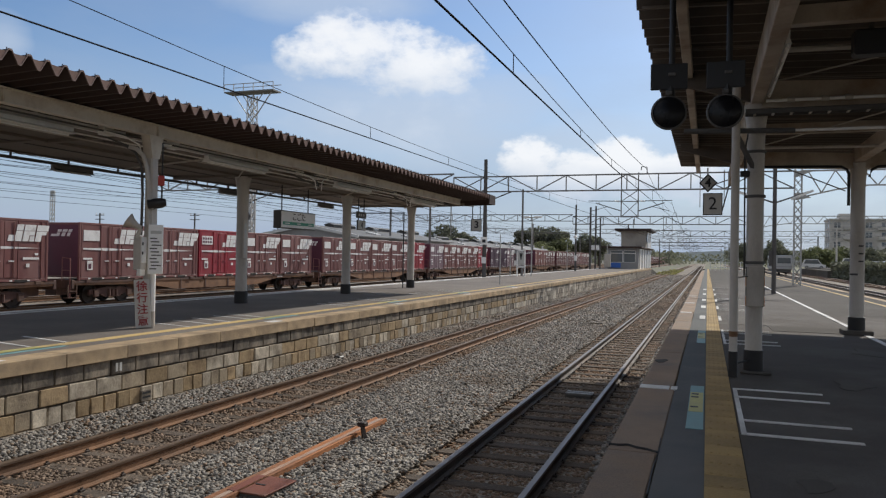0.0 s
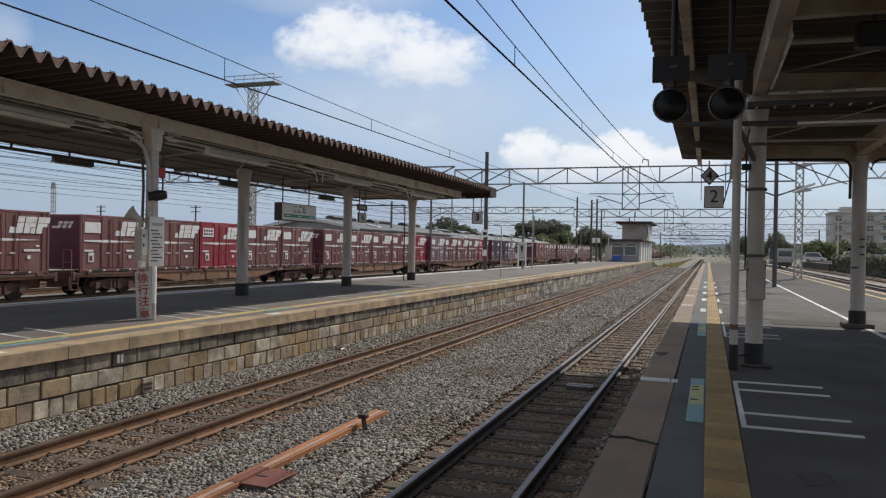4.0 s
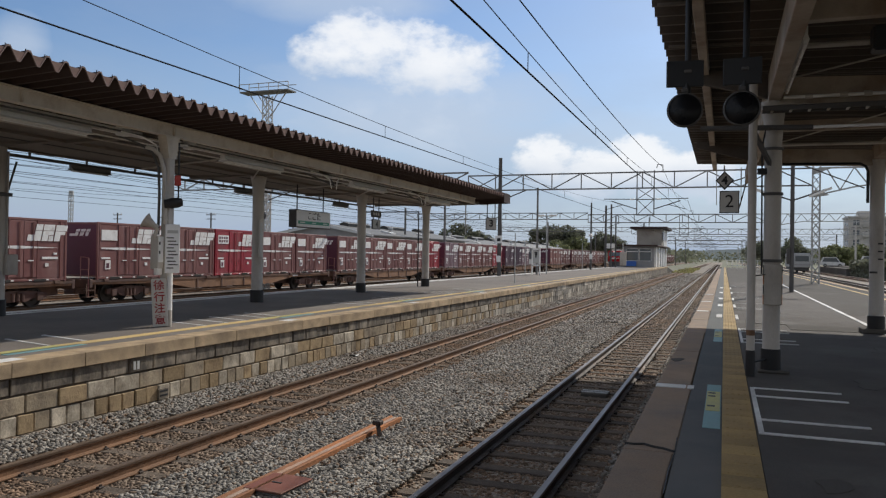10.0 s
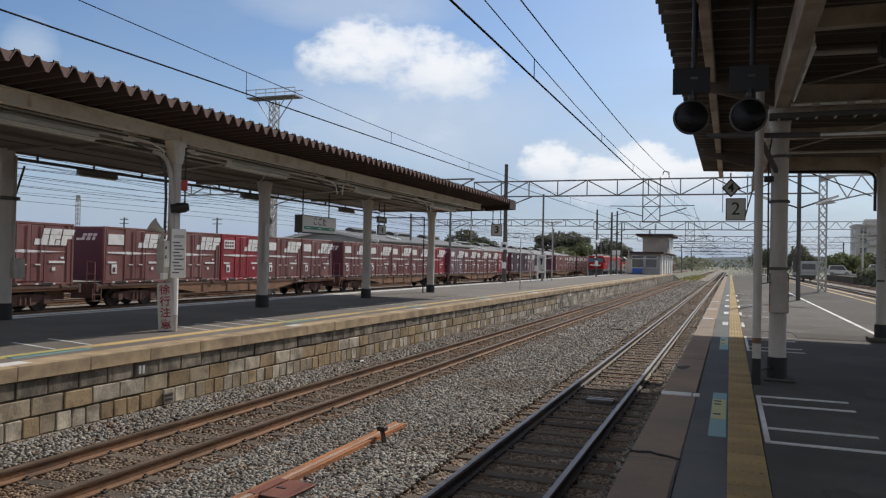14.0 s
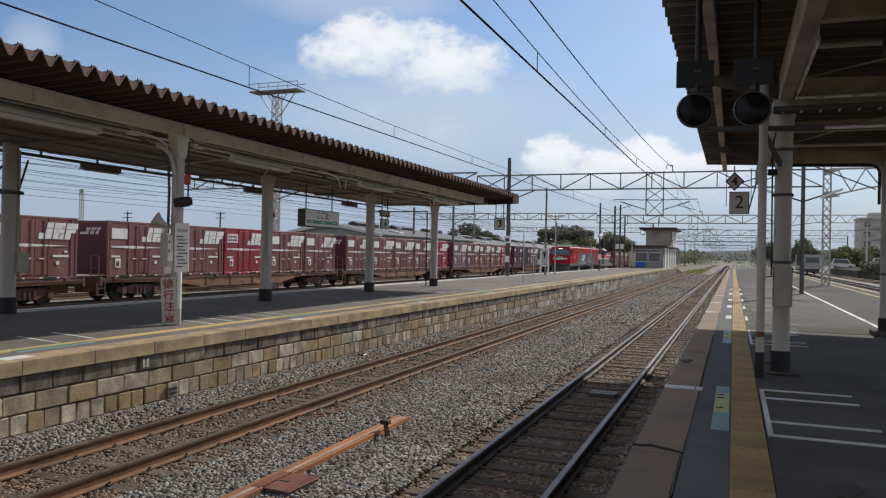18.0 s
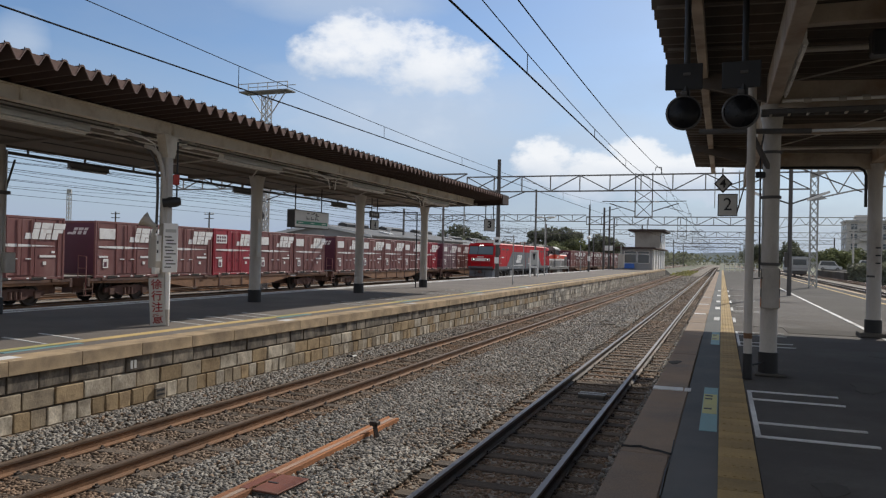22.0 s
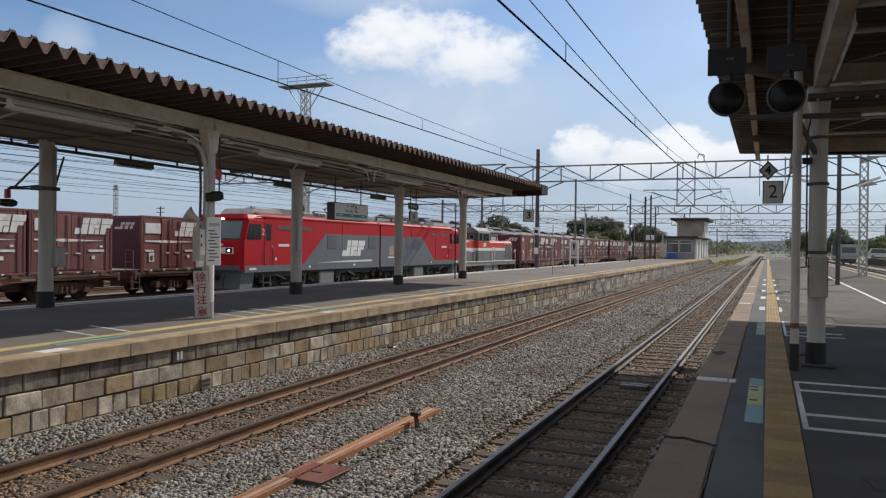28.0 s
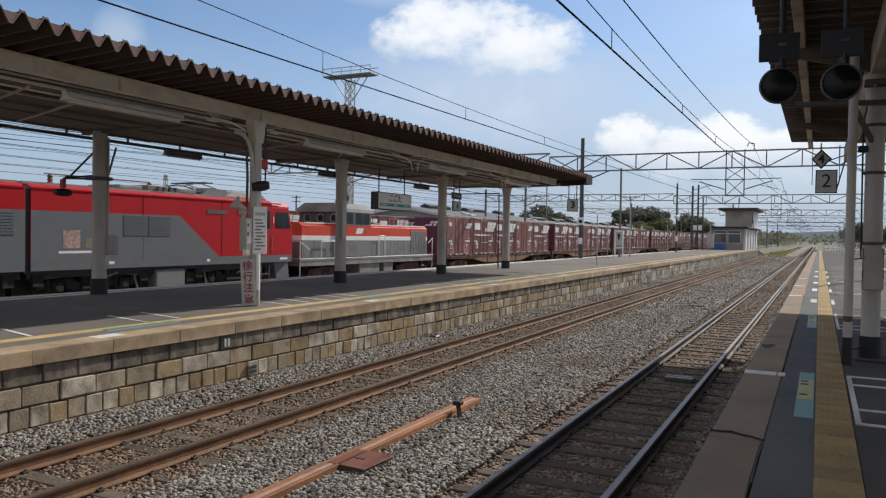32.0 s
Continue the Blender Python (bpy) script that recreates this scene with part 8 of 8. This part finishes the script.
def build_apartments():
    a = thing("apartment_building", "five-storey pale concrete apartment building behind trees", "building", (35.5, 258, BED))
    w, h = 40, 15.6
    part("wall", Mesh().box(0, w, 0, 11, 0, h), B_CONC, a)
    part("roof", Mesh().box(-0.3, w + 0.3, -0.5, 11.3, h, h + 0.5), B_CONC, a)
    part("roof_tank", Mesh().box(3, 7, 3, 7, h + 0.5, h + 2.2), B_CONC, a)
    for f in range(5):
        z = 0.8 + f * 3.0
        for k in range(9):
            x = 1.2 + k * 4.3
            win = part("window", Mesh().box(x, x + 1.7, -0.06, 0.0, z + 0.5, z + 2.1), B_GLASS, a)
            part("frame", Mesh().box(x - 0.1, x + 1.8, -0.09, -0.06, z + 1.25, z + 1.33).box(x + 0.8, x + 0.9, -0.09, -0.06, z + 0.5, z + 2.1), MAT["paint_white"], win)
        for y in (2.0, 6.5):
            part("side_window", Mesh().box(-0.06, 0.0, y, y + 1.6, z + 0.5, z + 2.0), B_GLASS, a)
        for k in range(4):
            x = 3.6 + k * 9.4
            part("balcony", Mesh().box(x, x + 3.6, -1.2, 0.0, z - 0.1, z + 0.9, 0.03), B_CONC, a)


def build_tree(x, y, h, spread, seed, leaf, label, shape=1.0):
    """Trunk, limbs and a crown of many small leaf clumps with gaps."""
    rng = np.random.default_rng(seed)
    t = thing("tree", label, "tree", (x, y, BED), group="trees")
    tr = Mesh().rod((0, 0, 0), (0.1, 0, h * 0.45), 0.035 * h, 0.02 * h, 8)
    heads = []
    for k in range(7):
        a = k * 0.9 + rng.uniform(0, 0.5)
        r, z = spread * rng.uniform(0.35, 0.75), h * rng.uniform(0.5, 0.85)
        q = (math.cos(a) * r, math.sin(a) * r, z)
        tr.rod((0.05, 0, h * rng.uniform(0.25, 0.45)), q, 0.012 * h, 0.005 * h, 6)
        heads.append((q, spread * rng.uniform(0.3, 0.5)))
    heads.append(((0, 0, h * 0.85), spread * 0.45))
    heads.append(((0, 0, h * 0.6), spread * 0.6))
    part("trunk", tr, BARK, t, smooth=True)
    vs, n_leaf = [], 0
    for (cx, cy, cz), r in heads:
        n = int(420 * shape)
        d = rng.normal(size=(n, 3))
        d /= np.linalg.norm(d, axis=1)[:, None]
        rad = r * (0.55 + 0.5 * rng.random(n) ** 0.6)
        lump = 1 + 0.22 * np.sin(d[:, 0] * 7 + seed) * np.sin(d[:, 1] * 6 + cx) * np.cos(d[:, 2] * 5)
        p = d * (rad * lump)[:, None] * np.array([1, 1, 0.8]) + np.array([cx, cy, cz])
        s = 0.055 * spread * rng.uniform(0.5, 1.3, n) + 0.06
        u = rng.normal(size=(n, 3))
        u /= np.linalg.norm(u, axis=1)[:, None]
        w = np.cross(u, d + 0.3 * rng.normal(size=(n, 3)))
        w /= np.linalg.norm(w, axis=1)[:, None] + 1e-6
        quad = np.stack([p + s[:, None] * u, p + s[:, None] * 0.7 * w, p - s[:, None] * u, p - s[:, None] * 0.7 * w], 1)
        vs.append(quad.reshape(-1, 3))
        n_leaf += n
    v = np.concatenate(vs)
    v[:, 2] = np.maximum(v[:, 2], h * 0.12)
    me = bpy.data.meshes.new("crown")
    me.from_pydata(v.tolist(), [], np.arange(n_leaf * 4).reshape(-1, 4).tolist())
    me.materials.append(leaf)
    part("crown", me, leaf, t)
    return t


def build_trees():
    dark, light = "dense dark green tree beyond the yard", "bright green tree beyond the yard"
    for k, (x, y, h, s, lf) in enumerate(((-60.5, 252, 9.0, 5, 0), (-55.5, 248, 12.0, 6.5, 0), (-50, 252, 12.6, 6.5, 0), (-46.5, 246, 8.5, 5, 1), (-50, 235, 7.0, 5, 1), (-38.5, 252, 10.6, 5, 0), (-34.5, 256, 9.6, 4.5, 0), (-30, 330, 7, 6, 0), (-72, 210, 7, 5, 1),
                                          (-92, 262, 13.5, 7.5, 0), (-86, 266, 11, 6, 0), (16, 205, 7.6, 4.5, 0), (22.3, 182, 5.6, 3.6, 1), (25.5, 190, 5.2, 3.6, 1), (31, 208, 5.6, 5, 1), (37, 206, 5.4, 5, 0), (45, 212, 6.5, 6, 0), (52, 206, 6.5, 6, 0), (11.5, 262, 7.5, 5.5, 0))):
        build_tree(x, y, h, s, 11 + k, LEAF_B if lf else LEAF_A, light if lf else dark)
    rng = np.random.default_rng(3)
    v = []
    n = 7000
    p = np.stack([rng.uniform(19.3, 21.1, n), rng.uniform(58, 139, n), BED + 2.55 * rng.random(n) ** 0.5], 1)
    u = rng.normal(size=(n, 3)) * 0.2
    w = rng.normal(size=(n, 3)) * 0.2
    me = bpy.data.meshes.new("hedge")
    me.from_pydata(np.stack([p - u, p - w, p + u, p + w], 1).reshape(-1, 3).tolist(), [], np.arange(n * 4).reshape(-1, 4).tolist())
    me.materials.append(LEAF_A)
    h = thing("hedge", "clipped dark green hedge along the yard", "hedge", (0, 0, 0), kind="")
    part("leaves", me, LEAF_A, h)
    part("core", Mesh().box(19.5, 20.9, 58.2, 138.8, BED, BED + 2.2, 0.2), LEAF_A, h)
    # low weeds by the platform end
    n = 900
    p = np.stack([rng.uniform(-8.3, -5.2, n), rng.uniform(128, 190, n), BED + 0.3 * rng.random(n) ** 2], 1)
    u, w = rng.normal(size=(n, 3)) * 0.1, rng.normal(size=(n, 3)) * 0.1
    me = bpy.data.meshes.new("weeds")
    me.from_pydata(np.stack([p - u, p - w, p + u, p + w], 1).reshape(-1, 3).tolist(), [], np.arange(n * 4).reshape(-1, 4).tolist())
    me.materials.append(WEED)
    tagged(new("weeds", me), "low green weeds beside the far track", "weeds", kind="stuff")


def build_car(x, y, turn, van, z=0.35):
    c = thing("parked_car", "white parked van beside the yard" if van else "white parked car beside the yard", "car", pose(x, y, z, 0, 0, turn), group="parked cars")
    hh = 1.95 if van else 1.45
    part("body", Mesh().prism([(-2.1, 0.3), (-2.15, 0.8), (-1.5, 0.95), (2.1, 1.0), (2.2, 0.35)], -0.85, 0.85, "x"), CAR_W, c)
    part("cabin", Mesh().prism([(-1.4, 0.95), (-0.7, hh), (1.7, hh), (2.1, 1.0)], -0.78, 0.78, "x"), CAR_W, c)
    part("glass", Mesh().prism([(-1.15, 1.02), (-0.62, hh - 0.12), (1.55, hh - 0.12), (1.85, 1.05)], -0.79, 0.79, "x"), B_GLASS, c)
    for yy in (-1.3, 1.35):
        for xx in (-0.8, 0.8):
            w = part("wheel", Mesh().lathe([(0, -0.1), (0.3, -0.1), (0.32, 0.0), (0.3, 0.1), (0, 0.1)], (xx, yy, 0.32), 12, "x"), MAT["black"], c, smooth=True)
            part("rim", Mesh().lathe([(0, -0.11), (0.17, -0.11), (0.17, 0.11), (0, 0.11)], (xx, yy, 0.32), 10, "x"), MAT["galv"], w)


def build_right_yard():
    single("parking_bank", Mesh().box(21.2, 34.0, 58, 190, BED, 0.35, 0.1), MAT["asphalt_light"], "raised asphalt parking strip behind the hedge", "pavement", kind="structure")
    for x, y, tn, van in ((24.6, 150, 85, True), (25.8, 143, 92, False), (24.0, 126, 88, False), (24.4, 116, 90, False), (24.2, 108, 90, True), (24.2, 100, 88, False), (24.0, 92, 90, True)):
        build_car(x, y, tn, van)
    single("yard_apron", Mesh().box(18.9, 21.2, 139.5, 176, BED, 0.15, 0.05), MAT["asphalt_light"], "asphalt apron at the end of the far tracks", "pavement", kind="structure")
    build_car(20.3, 168, 86, True, 0.15)
    for x, y, z in ((20.2, 139.3, 7.3), (19.0, 88.0, 5.5)):
        cpole = thing("concrete_pole", "pale concrete pole beside the hedge", "pole", (x, y, BED), group="utility poles")
        part("shaft", Mesh().rod((0, 0, 0), (0, 0, z - BED), 0.17, 0.12, 12), B_CONC, cpole, smooth=True)
        part("cross_arm", Mesh().bar((-0.7, 0, z - BED - 0.4), (0.7, 0, z - BED - 0.4), 0.1, 0.1), MAT["steel_dark"], cpole)
    r = thing("railcar", "stainless silver railcar standing on a far track", "rail vehicle", (13.2, 150, RAIL))
    part("body", Mesh().box(-1.4, 1.4, 0, 20, 0.95, 3.6, 0.12), TRAIN_S, r)
    part("front_window", Mesh().box(-1.1, 1.1, -0.03, 0.0, 2.1, 3.1), B_GLASS, r)
    part("band", Mesh().box(-1.41, 1.41, -0.02, 20.02, 1.4, 1.6), B_GREY, r)
    for k in range(6):
        part("side_window", Mesh().box(-1.43, -1.4, 1.4 + k * 3, 3.4 + k * 3, 2.0, 2.9), B_GLASS, r)
    part("underframe", Mesh().box(-1.2, 1.2, 0.3, 19.7, 0.45, 0.95), MAT["steel_dark"], r)
    for y in (3.0, 17.0):
        add_bogie(r, y)


def build_yard_bits():
    # spare rail on its side with a stake, and the pit cover beside it
    s = thing("spare_rail", "orange rusty spare rail lying between the tracks", "rail", (-4.65, 0, BED + 0.08))
    part("rail_bar", Mesh().prism([(-0.085, -0.06), (-0.085, 0.05), (-0.06, 0.05), (-0.045, 0.028), (0.05, 0.026), (0.06, 0.04), (0.1, 0.04), (0.105, -0.05), (0.06, -0.06)], -4.0, 10.5), MAT["rust_orange"], s)
    part("worn_face", Mesh().box(-0.03, 0.03, -4.0, 10.49, 0.02, 0.036), MAT["light_rust"], s, "pale middle strip")
    st = thing("iron_stake", "dark iron stake leaning on the spare rail", "stake", (-4.50, 9.55, BED))
    part("stem", Mesh().bar((0.12, -0.14, 0.0), (-0.02, 0.02, 0.24), 0.055, 0.035), MAT["clip"], st)
    part("head", Mesh().box(-0.07, 0.05, -0.04, 0.08, 0.2, 0.26, 0.01), MAT["clip"], st)
    c = thing("pit_cover", "red oxide steel pit cover on a low concrete box", "cover", pose(-4.47, 6.98, BED - 0.02, 0, 0, -3))
    part("box", Mesh().box(-0.25, 0.25, -0.29, 0.29, 0, 0.12, 0.015), MAT["asphalt_light"], c)
    part("cover_plate", Mesh().box(-0.255, 0.255, -0.295, 0.295, 0.12, 0.14, 0.006), MAT["rust_plate"], c)
    part("handle_slot", Mesh().box(-0.06, 0.06, -0.02, 0.01, 0.14, 0.145), MAT["black"], c)
    b = thing("track_box", "pale grey balise plate between the rails", "track equipment", (-2.2, 14.05, RAIL - 0.12))
    part("plate", Mesh().box(-0.24, 0.24, -0.18, 0.18, -0.08, 0.02, 0.02), MAT["asphalt_light"], b)
    for k in (-0.12, 0.05):
        part("strap", Mesh().box(-0.245, 0.245, k, k + 0.06, 0.018, 0.03), MAT["galv"], b)
    for x, y in ((-4.0, 29.5), (-3.6, 60.0), (-4.6, 68.0)):
        d = thing("drain_grate", "small dark drain grate set in the ballast", "grate", (x, y, BED + 0.06))
        part("rim", Mesh().box(-0.3, 0.3, -0.3, 0.3, -0.05, 0.06, 0.01), MAT["block_dark"], d)
        for k in range(5):
            part("bar", Mesh().box(-0.22 + k * 0.1, -0.17 + k * 0.1, -0.24, 0.24, 0.06, 0.075), MAT["clip"], d)
    w = thing("track_junction_box", "small black junction box at the foot of the platform wall", "box", (-8.3, 16.2, BED + 0.02))
    part("case", Mesh().box(-0.08, 0.1, -0.12, 0.12, 0, 0.14, 0.02), MAT["black"], w)
    part("cable", Mesh().rod((0.1, 0.1, 0.02), (0.5, 0.5, 0.02), 0.02, n=6), MAT["black"], w)
    g = thing("wall_mark", "pale painted number mark on the platform wall", "marking", (EDGE_L - 0.005, 9.42, -0.33))
    part("paint", Mesh().box(0, 0.004, -0.05, 0.0, -0.06, 0.07).box(0, 0.004, 0.03, 0.08, -0.06, 0.07), MAT["sign_grey"], g)
    v = thing("wall_vent", "dark slotted drain in the platform wall", "vent", (EDGE_L - 0.01, 10.05, -0.86))
    part("plate", Mesh().box(-0.03, 0.02, -0.11, 0.11, -0.09, 0.07), MAT["block_dark"], v)
    for k in (-0.05, 0.02):
        part("slot", Mesh().box(0.02, 0.024, -0.09, 0.09, k, k + 0.03), MAT["black"], v)


def build_distance():
    m, rng = Mesh(), np.random.default_rng(9)
    xs = np.linspace(-2400, 2400, 160)
    hs = 15 + 6 * np.sin(xs * 0.0031 + 1) + 4 * np.sin(xs * 0.011) + rng.uniform(0, 6, 160)
    vs = [(x, 1900, BED) for x in xs] + [(x, 1900 + 60, h) for x, h in zip(xs, hs)]
    m.add(vs, [(i, i + 1, 161 + i, 160 + i) for i in range(159)])
    single("far_hills", m, HILL, "low hills on the horizon, blue-grey for the haze", "hills", kind="structure")
    # a low far town behind the line
    t = Mesh()
    for k in range(90):
        x, y = rng.uniform(-260, 260), rng.uniform(420, 800)
        if abs(x) < 40:
            continue
        w, d, h = rng.uniform(6, 16), rng.uniform(6, 14), rng.uniform(3, 8)
        t.box(x, x + w, y, y + d, BED, BED + h)
    single("far_houses", t, B_GREY, "scatter of low grey houses far down the line", "houses", kind="stuff")
    n = 42000
    p = np.stack([rng.uniform(-320, 320, n), rng.uniform(330, 640, n), BED + 7.0 * rng.random(n) ** 0.8], 1)
    keep = (np.abs(p[:, 0]) > 11) | (p[:, 1] > 575)
    clump = np.sin(p[:, 0] * 0.09) + np.sin(p[:, 1] * 0.07) + np.sin(p[:, 0] * 0.023 + 2) > -0.3
    p = p[keep & clump]
    n = len(p)
    u, w = rng.normal(size=(n, 3)) * 0.5, rng.normal(size=(n, 3)) * 0.5
    me = bpy.data.meshes.new("far_woods")
    me.from_pydata(np.stack([p - u, p - w, p + u, p + w], 1).reshape(-1, 3).tolist(), [], np.arange(n * 4).reshape(-1, 4).tolist())
    me.materials.append(LEAF_A)
    tagged(new("far_woods", me), "dark green far woods along the line, haze in their colour", "woods", kind="stuff")


build_hut()
build_sheds()
build_apartments()
build_trees()
build_right_yard()
build_yard_bits()
build_distance()


def motions():
    """Keys of the moving train: every vehicle, its load and the engines' wheels."""
    stops = [0, 6, 12, 17, 18, 19, 20, 21, 22, 23, 24, 25, 26, 27, 28, 29, 30, 31, 32]
    for ob, off, lift in MOVING:
        walk(ob, [(t, pose(X_MOVE, train_y(t) + off, RAIL + lift)) for t in stops])
    for w, r in LOCO_WHEELS:
        p = w.location.copy()
        walk(w, [(k / 15, Matrix.Translation(p) @ Matrix.Rotation((train_y(0) - train_y(k / 15)) / r, 4, "X")) for k in range(0, 481)])


motions()
